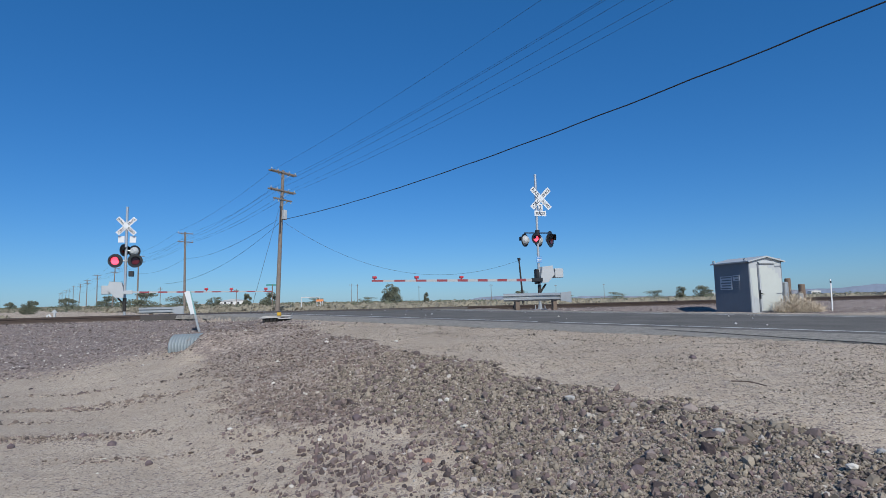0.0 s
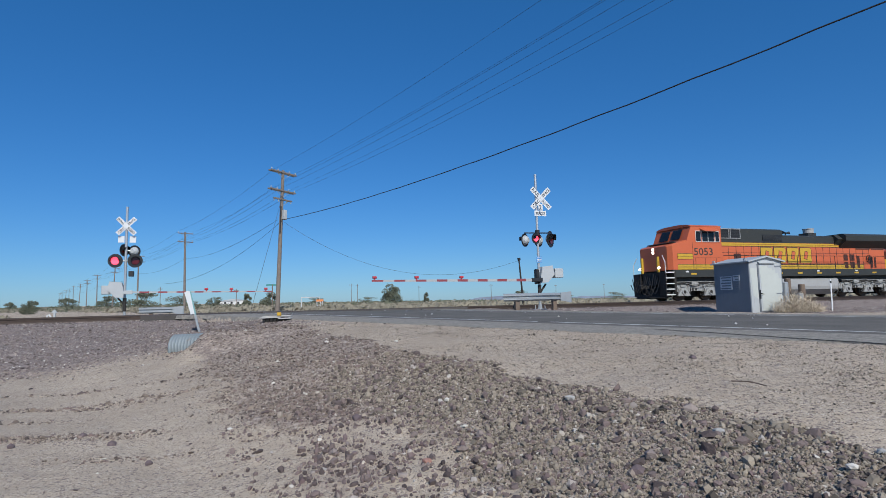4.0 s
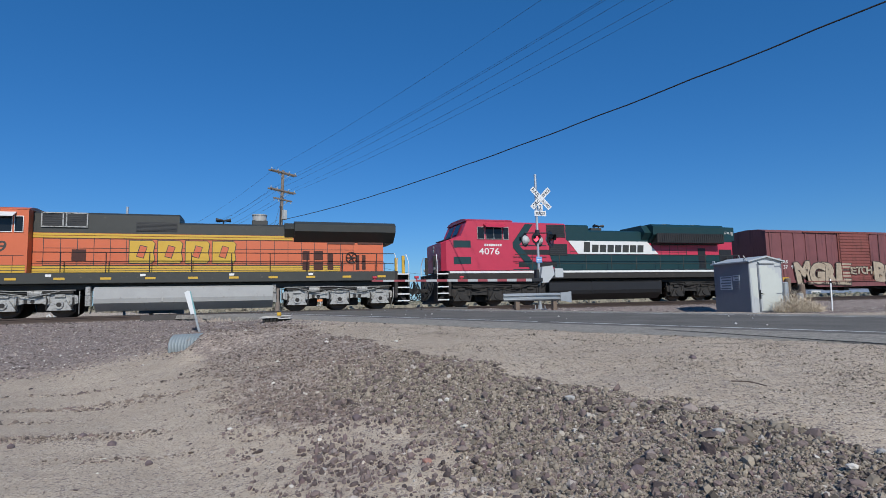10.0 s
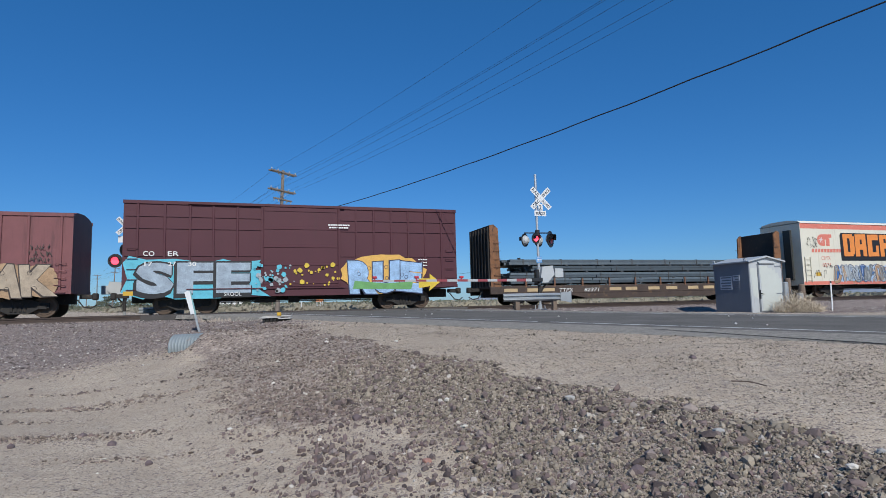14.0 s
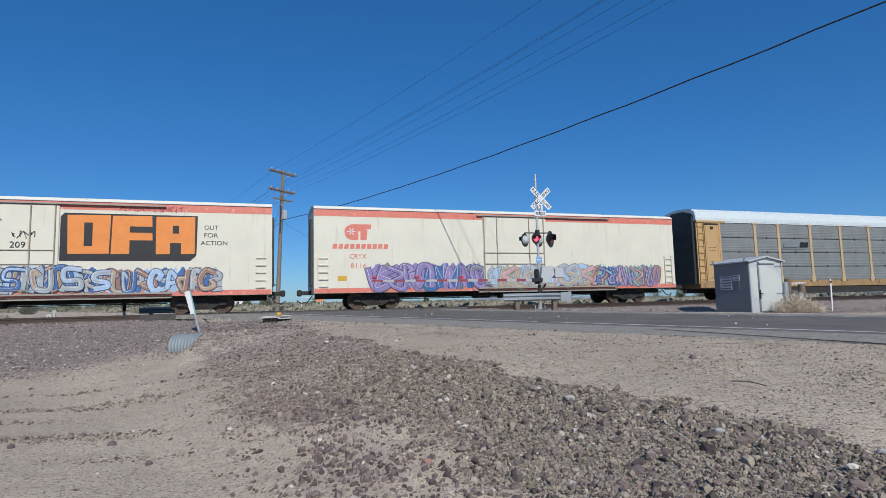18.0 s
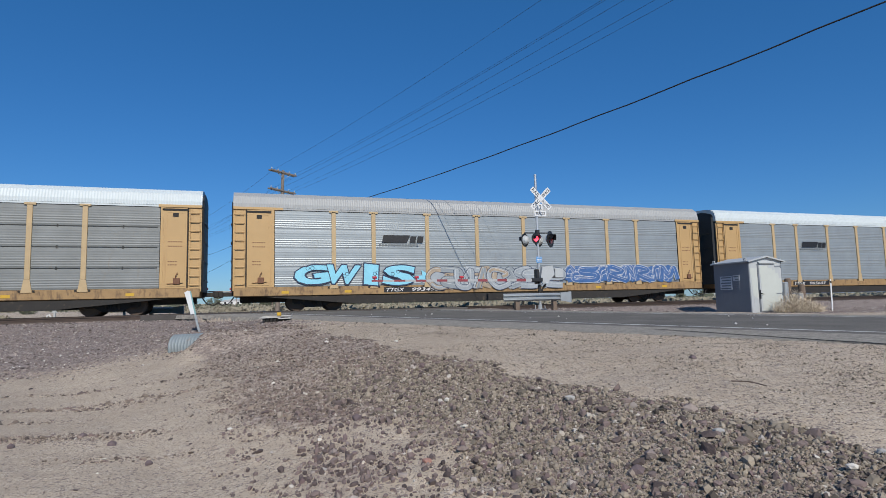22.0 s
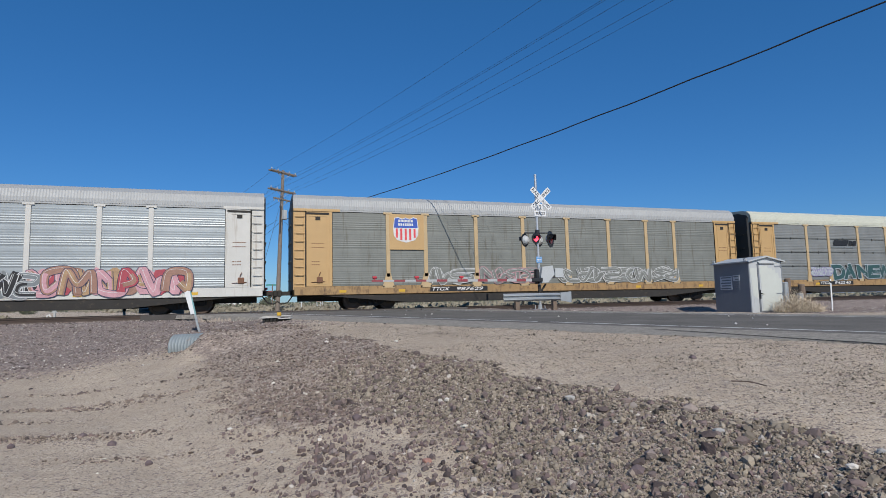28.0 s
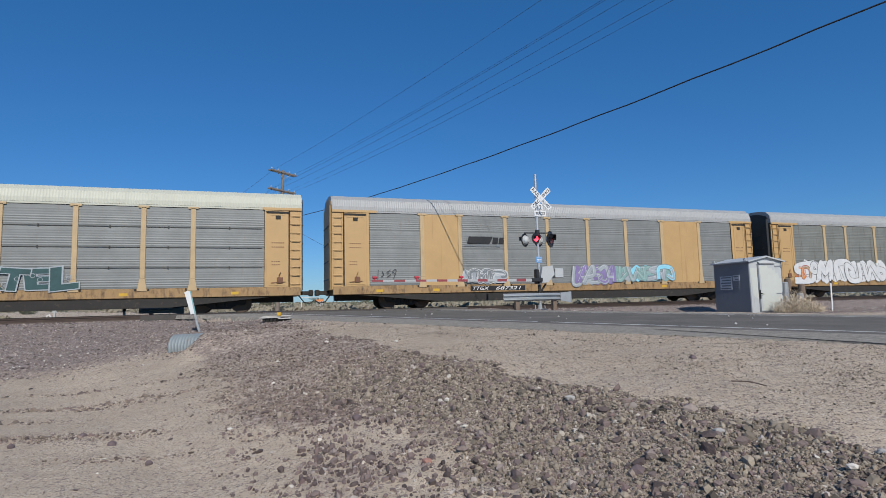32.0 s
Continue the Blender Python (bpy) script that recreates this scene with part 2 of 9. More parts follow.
POLE_WOOD = mat("silvered_pole_wood", (0.185, 0.155, 0.13), 0.85, vary=0.3, scale=2.0, fine=25, bump=0.5, dirt=(0.09, 0.07, 0.06), dirt_amount=0.4, streak=1)
STEEL_GALV = mat("galvanised_steel", (0.33, 0.355, 0.37), 0.5, metal=0.4, vary=0.12)
ALU = mat("dull_aluminium", (0.55, 0.56, 0.56), 0.4, metal=0.7, vary=0.1)
SIGN_WHITE = mat("white_sheeting", (0.62, 0.63, 0.63), 0.4, vary=0.03)
RED_SHEET = mat("red_sheeting", (0.42, 0.03, 0.045), 0.4, vary=0.08)
ARM_WHITE = mat("weathered_white_sheeting", (0.36, 0.375, 0.38), 0.5, vary=0.12, scale=6.0)
ARM_RED = mat("faded_red_sheeting", (0.24, 0.045, 0.055), 0.5, vary=0.15, scale=6.0)
RED_LIT = glow("lit_red_lens", (1.0, 0.07, 0.12), 1.9)
RED_DARK = mat("unlit_red_lens", (0.10, 0.01, 0.012), 0.2, vary=0.05)
HEADLIGHT = glow("headlight", (1.0, 0.95, 0.8), 4.0)


# ------------------------------------------------------------ the lie of the land
CP, SP = math.cos(PHI), math.sin(PHI)
TRACK_Y = 29.6          # the train's track
NEAR_Y = 25.3           # the empty track before it
LINE_A, LINE_B = 10.5, 16.6          # edge lines of the road
EDGE_A, EDGE_B = 8.15, 18.2          # edges of its shoulders


def ease(a, b, v):
    s = np.clip((v - a) / (b - a), 0, 1)
    return s * s * (3 - 2 * s)


def road_z(p):
    p = np.asarray(p, float)
    z = -0.02 - 0.0205 * (20.3 - np.clip(p, -35, 20.3))
    return z - 0.012 * np.clip(p - 34, 0, 40)


def land(x, y):
    """Height of the ground, share of gravel and share of ballast at x, y."""
    x, y = np.asarray(x, float), np.asarray(y, float)
    cx, cy = x * CP - y * SP, x * SP + y * CP
    w, p = 0.896 * x + 0.443 * y, -0.443 * x + 0.896 * y
    zr = road_z(p)
    d = (cx - 1.65) * -0.877 + (cy - 5.2) * -0.48          # left of the berm's crest
    apron = np.maximum(zr - 0.06 * np.clip(EDGE_A - w, 0, 12), -1.02)
    berm = 0.085 * np.exp(-((d - 0.72) / np.where(d < 0.72, 0.36, 0.8)) ** 2) * ease(19, 12, cy)
    left = apron - 0.125 * np.clip(d, 0, 9)
    low = np.maximum(np.where(d > 0, left, apron), -1.16) + berm
    track_bank = np.where(y < TRACK_Y, -0.2 - 0.118 * np.clip(23.6 - y, 0, 50), -0.2 - 0.4 * np.clip(y - 31.3, 0, 50))
    low = low + 0.40 * np.exp(-((cx + 5.05) / np.where(cx < -5.05, 0.36, 1.3)) ** 2 - ((cy - 12.3) / 0.8) ** 2)          # bank over the culvert
    near = np.maximum(low, np.maximum(track_bank, -1.16))
    right = np.maximum(-0.56, -0.2 - 0.30 * np.clip(23.6 - y, 0, 50))
    side = ease(18.1, 24.0, w)
    z = np.where(w > 18.1, zr * (1 - side) + right * side, near)
    z = np.where((w > EDGE_A) & (w <= 18.1) & (y < 80), zr - 0.05, z)
    far = np.maximum(-0.2 - 0.4 * np.clip(y - 31.3, 0, 50), -0.42)
    far = far + (0.003 + 0.0075 * ease(1.0, -0.3, x / np.maximum(np.abs(y), 1.0))) * np.clip(y - 38, 0, 1500)
    far = np.where((w > 7.5) & (w < 18.6) & (y < 80), np.minimum(far, zr - 0.05), far)
    z = np.where(y > TRACK_Y, far, z)
    on = (y > NEAR_Y - 1.7) & (y < TRACK_Y + 1.7)
    z = np.where(on, -0.2, z)
    ballast = np.clip(ease(2.3, 1.2, np.abs(y - 27.45) - 3.7) + ease(12.2, 18, y) * (y < TRACK_Y) * (w < 8.0) * 0.9
                      + (w > 18.1) * ease(14.5, 17.0, y) * (y < TRACK_Y), 0, 1)
    coarse, fine, sparse = heaps(x, y)
    gravel = np.clip(coarse + fine + 0.35 * sparse + 0.5 * ease(4.2, 0.5, np.abs(w - 7.6)) * (w < EDGE_A), 0, 1)
    return z, gravel, ballast


def heaps(x, y):
    """Shares of coarse rubble, fine purple gravel and thinly strewn stones at x, y."""
    cx, cy = x * CP - y * SP, x * SP + y * CP
    d = (cx - 1.65) * -0.877 + (cy - 5.2) * -0.48
    wave = 0.10 * np.sin(cy * 2.9 + cx) + 0.07 * np.sin(cx * 7.3 - cy * 4.1) + 0.05 * np.sin(cx * 13 + cy * 17)
    d = d + wave
    top = ease(0.22, 0.40, d - 0.045 * np.clip(cy - 4.5, 0, 9))
    coarse = top * ease(2.05, 1.55, d) * ease(8.6, 6.2, cy)
    fine = top * ease(3.4, 2.5, d) * ease(5.0, 6.0, cy) * ease(22, 15, cy)
    fan = np.exp(-((cx + 0.75) / 0.42) ** 2 - ((cy - 4.15) / 0.55) ** 2)
    sparse = np.clip(ease(1.4, 1.9, d) * ease(3.3, 2.7, d) * ease(6.6, 5.4, cy) + 1.6 * fan, 0, 2)
    return coarse, fine * (1 - 0.8 * coarse), sparse


def ground_at(x, y):
    return float(land(x, y)[0])


def plan(px, depth):
    """World x, y of a place seen at depth metres ahead and px * depth to the side."""
    cx, cy = px * depth, depth
    return cx * CP + cy * SP, -cx * SP + cy * CP


def ripple(x, y, gravel, ballast):
    """Small unevenness of the ground."""
    w = 0.896 * x + 0.443 * y
    flat = np.where((np.abs(y - 27.45) < 4.0) | ((w > 7.9) & (w < 18.4)), 0.15, 1.0)
    bump = np.array([noise.noise((u * 0.9, v * 0.9, 0)) * 0.05 + noise.noise((u * 4, v * 4, 3)) * 0.022 + noise.noise((u * 13, v * 13, 7)) * 0.006
                     for u, v in zip(x.ravel(), y.ravel())]).reshape(x.shape)
    return bump * flat * (0.5 + 0.6 * gravel + 0.4 * ballast)


def build_ground():
    ang = np.concatenate([np.arange(-60, 60, 0.3), np.arange(60, 300, 6.0)])
    rad = np.concatenate([[0.0], np.geomspace(0.6, 60, 330), np.geomspace(62, 4500, 60)])
    a = np.radians(ang)[:, None]
    cx, cy = np.sin(a) * rad, np.cos(a) * rad
    x, y = cx * CP + cy * SP, -cx * SP + cy * CP
    z, gravel, ballast = land(x, y)
    z = z + np.where(rad[None, :] > 62, 0, ripple(x, y, gravel, ballast))
    na, nr = x.shape
    i, j = np.meshgrid(np.arange(na), np.arange(nr - 1), indexing="ij")
    k = (i + 1) % na
    faces = np.stack([i * nr + j, i * nr + j + 1, k * nr + j + 1, k * nr + j], -1).reshape(-1, 4)
    me = bpy.data.meshes.new("ground")
    me.from_pydata(np.stack([x, y, z], -1).reshape(-1, 3).tolist(), [], faces.tolist())
    for name, values in (("gravel", gravel), ("ballast", ballast)):
        me.attributes.new(name, "FLOAT", "POINT").data.foreach_set("value", values.ravel().astype(np.float32))
    me.polygons.foreach_set("use_smooth", [True] * len(me.polygons))
    me.materials.append(ground_material())
    me.validate()
    return tagged(new("ground", me), "sandy desert ground with purple-brown gravel and a dry wash", "ground", kind="structure")


def ground_material():
    m = bpy.data.materials.new("desert_ground")
    m.use_nodes = True
    t = m.node_tree
    bsdf = t.nodes["Principled BSDF"]
    bsdf.inputs["Roughness"].default_value = 0.95
    bsdf.inputs["Specular IOR Level"].default_value = 0.15
    where = t.nodes.new("ShaderNodeTexCoord")
    big = node(t, "ShaderNodeTexNoise", Scale=0.55, Detail=6.0, Roughness=0.62)
    mid = node(t, "ShaderNodeTexNoise", Scale=5.0, Detail=6.0, Roughness=0.7)
    fine = node(t, "ShaderNodeTexNoise", Scale=55.0, Detail=3.0, Roughness=0.8)
    cells = node(t, "ShaderNodeTexVoronoi", Scale=24.0)
    for n in (big, mid, fine, cells):
        t.links.new(where.outputs["Object"], n.inputs["Vector"])

    def ramp(source, stops):
        r = t.nodes.new("ShaderNodeValToRGB")
        r.color_ramp.elements[0].position, r.color_ramp.elements[0].color = stops[0][0], (*stops[0][1], 1)
        r.color_ramp.elements[1].position, r.color_ramp.elements[1].color = stops[-1][0], (*stops[-1][1], 1)
        for pos, col in stops[1:-1]:
            r.color_ramp.elements.new(pos).color = (*col, 1)
        t.links.new(source, r.inputs[0])
        return r.outputs[0]

    def blend(fac, a, b):
        n = t.nodes.new("ShaderNodeMixRGB")
        t.links.new(fac, n.inputs[0])
        t.links.new(a, n.inputs[1])
        t.links.new(b, n.inputs[2])
        return n.outputs[0]

    def maths(op, a, b):
        n = t.nodes.new("ShaderNodeMath")
        n.operation = op
        for k, v in enumerate((a, b)):
            if isinstance(v, (int, float)):
                n.inputs[k].default_value = v
            else:
                t.links.new(v, n.inputs[k])
        return n.outputs[0]

    sand = blend(fine.outputs["Fac"], ramp(mid.outputs["Fac"], [(0.3, (0.35, 0.285, 0.215)), (0.7, (0.53, 0.44, 0.335))]),
                 ramp(big.outputs["Fac"], [(0.35, (0.38, 0.31, 0.236)), (0.65, (0.55, 0.458, 0.35))]))
    for size, dark, low in ((120.0, (0.19, 0.155, 0.13), 0.80), (42.0, (0.22, 0.175, 0.15), 0.90), (150.0, (0.62, 0.55, 0.46), 0.93)):
        grit = node(t, "ShaderNodeTexVoronoi", Scale=size)
        t.links.new(where.outputs["Object"], grit.inputs["Vector"])
        lone = node(t, "ShaderNodeMapRange")
        lone.inputs["From Min"].default_value, lone.inputs["From Max"].default_value = low, low + 0.04
        shade = t.nodes.new("ShaderNodeSeparateColor")
        t.links.new(grit.outputs["Color"], shade.inputs[0])
        t.links.new(maths("ADD", shade.outputs[0], maths("MULTIPLY", maths("SUBTRACT", mid.outputs["Fac"], 0.5), 0.5)), lone.inputs["Value"])
        tone = t.nodes.new("ShaderNodeRGB")
        tone.outputs[0].default_value = (*dark, 1)
        sand = blend(lone.outputs["Result"], sand, tone.outputs[0])
    stone = ramp(cells.outputs["Color"], [(0.1, (0.17, 0.14, 0.12)), (0.5, (0.29, 0.235, 0.20)), (0.75, (0.37, 0.305, 0.25)), (0.97, (0.46, 0.41, 0.36))])
    purple = ramp(cells.outputs["Color"], [(0.1, (0.12, 0.10, 0.092)), (0.5, (0.215, 0.178, 0.162)), (0.97, (0.35, 0.305, 0.275))])
    gravel, ballast = t.nodes.new("ShaderNodeAttribute"), t.nodes.new("ShaderNodeAttribute")
    gravel.attribute_name, ballast.attribute_name = "gravel", "ballast"

    def patchy(att, source, low, gain):
        n = node(t, "ShaderNodeMapRange")
        n.inputs["From Min"].default_value, n.inputs["From Max"].default_value = low, low + gain
        t.links.new(maths("ADD", att.outputs["Fac"], maths("MULTIPLY", maths("SUBTRACT", source, 0.5), 1.5)), n.inputs["Value"])
        return n.outputs["Result"]

    col = blend(patchy(gravel, mid.outputs["Fac"], 0.35, 0.35), sand, blend(patchy(gravel, big.outputs["Fac"], 0.5, 0.5), sand, stone))
    col = blend(patchy(ballast, mid.outputs["Fac"], 0.25, 0.4), col, purple)
    t.links.new(col, bsdf.inputs["Base Color"])
    b = node(t, "ShaderNodeBump", Strength=0.55, Distance=0.03)
    t.links.new(maths("ADD", maths("MULTIPLY", fine.outputs["Fac"], 0.5), maths("ADD", mid.outputs["Fac"], maths("MULTIPLY", cells.outputs["Distance"], -0.5))), b.inputs["Height"])
    t.links.new(b.outputs[0], bsdf.inputs["Normal"])
    return m


ASPHALT = mat("worn_asphalt", (0.130, 0.122, 0.108), 0.9, vary=0.42, scale=0.9, fine=26, bump=0.5, dirt=(0.17, 0.16, 0.14), dirt_amount=0.45, spec=0.2)
SHOULDER = mat("gravelly_shoulder", (0.27, 0.25, 0.215), 0.95, vary=0.55, scale=9.0, fine=24, bump=1.0, dirt=(0.125, 0.115, 0.10), dirt_amount=0.55, spec=0.2)
CRACK = mat("broken_asphalt_edge", (0.035, 0.033, 0.031), 0.95, vary=0.3, spec=0.1)
LINE_WHITE = mat("worn_white_line", (0.62, 0.62, 0.60), 0.8, vary=0.15, fine=25, dirt=(0.20, 0.19, 0.18), dirt_amount=0.45)
TIE = mat("timber_tie", (0.10, 0.075, 0.06), 0.9, vary=0.3, bump=0.6, random_by=0.35)


def road_point(p, w, lift=0.0):
    return (0.896 * w - 0.443 * p, 0.443 * w + 0.896 * p, float(road_z(p)) + lift)


def road_strip(ps, w0, w1, lift, parts=1, ragged=0.0):
    m = Mesh()
    rows = []
    for p in ps:
        j0 = noise.noise((p * 0.7, 5.0, w0)) * ragged + noise.noise((p * 3.1, 2.0, w0)) * ragged * 0.5
        rows.append([road_point(p, w0 + j0 + (w1 - w0 - j0) * k / parts, lift) for k in range(parts + 1)])
    m.v = [q for r in rows for q in r]
    n = parts + 1
    m.f = [(i * n + k, i * n + k + 1, i * n + n + k + 1, i * n + n + k) for i in range(len(rows) - 1) for k in range(parts)]
    return m


def build_road():
    ps = np.concatenate([np.arange(-90, -12, 3.0), np.arange(-12, 36, 0.25), np.arange(36, 130, 3.0)])
    solid("road", road_strip(ps, LINE_A - 0.5, LINE_B + 0.5, 0.0, 6), ASPHALT, "worn grey asphalt road climbing to the level crossing", "road", "structure")
    near = road_strip(ps, EDGE_A, LINE_A - 0.5, 0.0, 3, 0.28)
    near.f += [(i * 4, i * 4 + 4, len(near.v) + i + 1, len(near.v) + i) for i in range(len(ps) - 1)]
    near.v += [(q[0] - 0.05, q[1] - 0.03, q[2] - 0.14) for q in near.v[0::4]]
    solid("road_shoulder", near, SHOULDER, "gravelly grey road shoulder with a crumbling edge", "road", "structure")
    solid("road_shoulder", road_strip(ps, EDGE_B, LINE_B + 0.5, -0.004, 2, 0.25), SHOULDER, "gravelly grey road shoulder with a crumbling edge", "road", "structure")
    m, rows = Mesh(), []
    for p in np.arange(-3.0, 4.4, 0.12):
        w = 8.12 + 0.365 * (max(p, 0.6) - 1.0) + 0.05 * noise.noise((p * 1.9, 1.0, 0)) + 0.03 * noise.noise((p * 7, 3.0, 0))
        rows.append((road_point(p, w - 0.035 - 0.02 * noise.noise((p * 5, 9.0, 0)), 0.006), road_point(p, w + 0.035 * (4.5 - p) / 4, 0.010)))
    m.v = [q for r in rows for q in r]
    m.f = [(2 * i, 2 * i + 1, 2 * i + 3, 2 * i + 2) for i in range(len(rows) - 1)]
    solid("road_crack", m, CRACK, "dark crumbled break along the asphalt shoulder", "road crack", "structure")
    rng = random.Random(4)
    for w in (LINE_A, LINE_B):
        m, p = Mesh(), -60.0
        while p < 60:
            step = rng.uniform(2.5, 6.5)
            q = road_strip(np.linspace(p, p + step, 8), w - 0.055, w + 0.055, 0.005)
            m.add(q.v, q.f)
            p += step + rng.choice((0.0, 0.06, 0.3))
        solid("edge_line", m, LINE_WHITE, "worn white edge line on the asphalt", "road marking", "structure")


def build_track():
    profile = [(-0.075, -0.17), (0.075, -0.17), (0.07, -0.155), (0.012, -0.14), (0.012, -0.045), (0.036, -0.035), (0.036, -0.004), (0.03, 0.0),
               (-0.03, 0.0), (-0.036, -0.004), (-0.036, -0.035), (-0.012, -0.045), (-0.012, -0.14), (-0.07, -0.155)]
    for side, mid in ((-1, NEAR_Y), (1, NEAR_Y), (-1, TRACK_Y), (1, TRACK_Y)):
        m = Mesh().prism([(mid + side * 0.7525 + a, b) for a, b in profile], -420, 420, "x")
        solid("rail", m, RAIL_STEEL, "worn brown steel rail on timber ties", "rail", "structure", "rails of the two tracks")
    bed = thing("track_ties", "dark timber ties half sunk in purple-brown ballast", "railway ties", kind="structure")
    one = Mesh().box(-0.115, 0.115, -1.3, 1.3, -0.18, 0, 0.012).data("tie", TIE)
    rest = Mesh()
    for i in range(-340, 460):
        x = i * 0.53
        if not -7.5 < x < 8.8:
            rest.box(x - 0.115, x + 0.115, TRACK_Y - 1.3, TRACK_Y + 1.3, -0.35, -0.172)
        if -4.6 < x < 9.2:
            continue
        if -45 < x < 95:
            ob = part("tie", one, TIE, bed)
            ob.matrix_basis = pose(x, NEAR_Y, -0.172 + 0.008 * math.sin(i * 2.3), 0, 0, 0.8 * math.sin(i * 1.7))
        else:
            rest.box(x - 0.115, x + 0.115, NEAR_Y - 1.3, NEAR_Y + 1.3, -0.35, -0.172)
    tagged(part("far_tie", rest, TIE, bed), kind="stuff")
    panels = thing("crossing_panels", "dark rubber and timber crossing panels between the rails", "crossing surface", kind="structure")
    board = mat("crossing_timber", (0.075, 0.068, 0.062), 0.9, vary=0.3, bump=0.5, random_by=0.2)
    for mid, start in ((NEAR_Y, -4.0), (TRACK_Y, -6.2)):
        for k in range(6):
            x0 = start + k * 2.2
            for y0, y1 in ((-1.45, -0.80), (-0.68, -0.02), (0.02, 0.68), (0.80, 1.45)):
                part("panel", Mesh().box(x0, x0 + 2.17, mid + y0, mid + y1, -0.2, -0.006, 0.012), board, panels)


build_ground()
build_road()
build_track()


# ------------------------------------------------------------ rolling stock (each car: x = 0 at its leading end, y = 0 on the track's middle line)
WHEELS = []          # wheelsets and their radius, car by car
HW = 1.55            # half the width of a car


def wheelset(truck, x, radius, gauge=0.7525):
    m = Mesh()
    for s in (-1, 1):
        m.rod((0, s * (gauge - 0.02), 0), (0, s * (gauge + 0.11), 0), radius, 24)
        m.rod((0, s * (gauge - 0.06), 0), (0, s * (gauge - 0.02), 0), radius + 0.03, 24)
        m.rod((0, s * (gauge + 0.11), 0), (0, s * (gauge + 0.125), 0), radius * 0.80, 20, radius * 0.74)
        m.rod((0, s * (gauge + 0.11), 0), (0, s * (gauge + 0.2), 0), 0.11, 10)
        for k in range(3):
            a = k * math.tau / 3
            m.rod((math.cos(a) * 0.07, s * (gauge + 0.2), math.sin(a) * 0.07), (math.cos(a) * 0.07, s * (gauge + 0.215), math.sin(a) * 0.07), 0.02, 6)
    m.rod((0, -gauge, 0), (0, gauge, 0), 0.09, 10)
    ob = part("wheelset", m, WHEEL_STEEL, truck)
    ob.matrix_basis = pose(x, 0, radius)
    WHEELS.append((ob, radius))
    return ob


def freight_truck(car, x):
    """Two axles with cast side frames."""
    m = Mesh()
    for s in (-1, 1):
        y0, y1 = sorted((s * 0.93, s * 1.06))
        shape = [(-1.12, 0.40), (-1.12, 0.62), (-0.72, 0.64), (-0.42, 0.78), (0.42, 0.78), (0.72, 0.64), (1.12, 0.62), (1.12, 0.40), (0.80, 0.40), (0.36, 0.17), (-0.36, 0.17), (-0.80, 0.40)]
        m.prism(shape, y0, y1, "y")
        for k in (-0.24, -0.08, 0.08, 0.24):
            m.rod((k, s * 1.05, 0.27), (k, s * 1.05, 0.55), 0.065, 8)
        for k in (-0.9, 0.9):
            m.box(k - 0.16, k + 0.16, min(s * 1.0, s * 1.1), max(s * 1.0, s * 1.1), 0.34, 0.58, 0.03)
    m.box(-0.2, 0.2, -1.1, 1.1, 0.45, 0.72, 0.03)
    t = part("truck", m, UNDER_BLACK, car, "grimy cast-steel two-axle truck")
    t.matrix_basis = pose(x, 0, 0)
    for k in (-0.9, 0.9):
        wheelset(t, k, 0.455)
    return t


def coupler(car, x, way):
    m = Mesh().box(min(x, x + way * 0.62), max(x, x + way * 0.62), -0.09, 0.09, 0.78, 0.98, 0.02)
    m.box(min(x + way * 0.5, x + way * 0.74), max(x + way * 0.5, x + way * 0.74), -0.17, 0.13, 0.72, 1.04, 0.05)
    m.tube([(x, -0.35, 0.75), (x + way * 0.25, -0.42, 0.42), (x + way * 0.55, -0.40, 0.36), (x + way * 0.75, -0.3, 0.5)], 0.03)
    return part("coupler", m, UNDER_BLACK, car)


def grab_iron(m, x, z0, z1, y, s, wide=0.42, n=6, r=0.016):
    """Rungs of a ladder that stand off a wall at y."""
    for k in range(n):
        z = z0 + (z1 - z0) * k / (n - 1)
        m.tube([(x, y, z), (x, y + s * 0.07, z), (x + wide, y + s * 0.07, z), (x + wide, y, z)], r, 5)
    return m


def writing(car, text, x, z, h, material, y, name="lettering", width=None, fat=0.0, slant=0.0, label=""):
    """Painted letters on both sides of a car."""
    m = lettering(text, h, width, fat=fat, slant=slant)
    wide = max(v[0] for v in m.v)
    out = Mesh()
    out.add([(x + a, y, z + c) for a, _, c in m.v], m.f)
    return part(name, out, material, car, label), wide


def plate(car, name, pts, y, material, label="", parent=None):
    """A flat painted shape on the near side."""
    m = Mesh()
    n = len(pts)
    m.add([(a, y, b) for a, b in pts] + [(a, y + 0.004, b) for a, b in pts],
          [tuple(range(n))[::-1], tuple(range(n, 2 * n))] + [(i, (i + 1) % n, n + (i + 1) % n, n + i) for i in range(n)])
    return part(name, m, material, car, label)


def bars(car, name, x, z, count, wide, high, gap, material, y, slant=0.0, label=""):
    """A row of plain blocks in place of letters that are not to be read."""
    m = Mesh()
    for k in range(count):
        a = x + k * (wide + gap)
        pts = [(a, z), (a + wide, z), (a + wide + slant * high, z + high), (a + slant * high, z + high)]
        m.add([(u, y, v) for u, v in pts], [(0, 1, 2, 3)])
    return part(name, m, material, car, label)


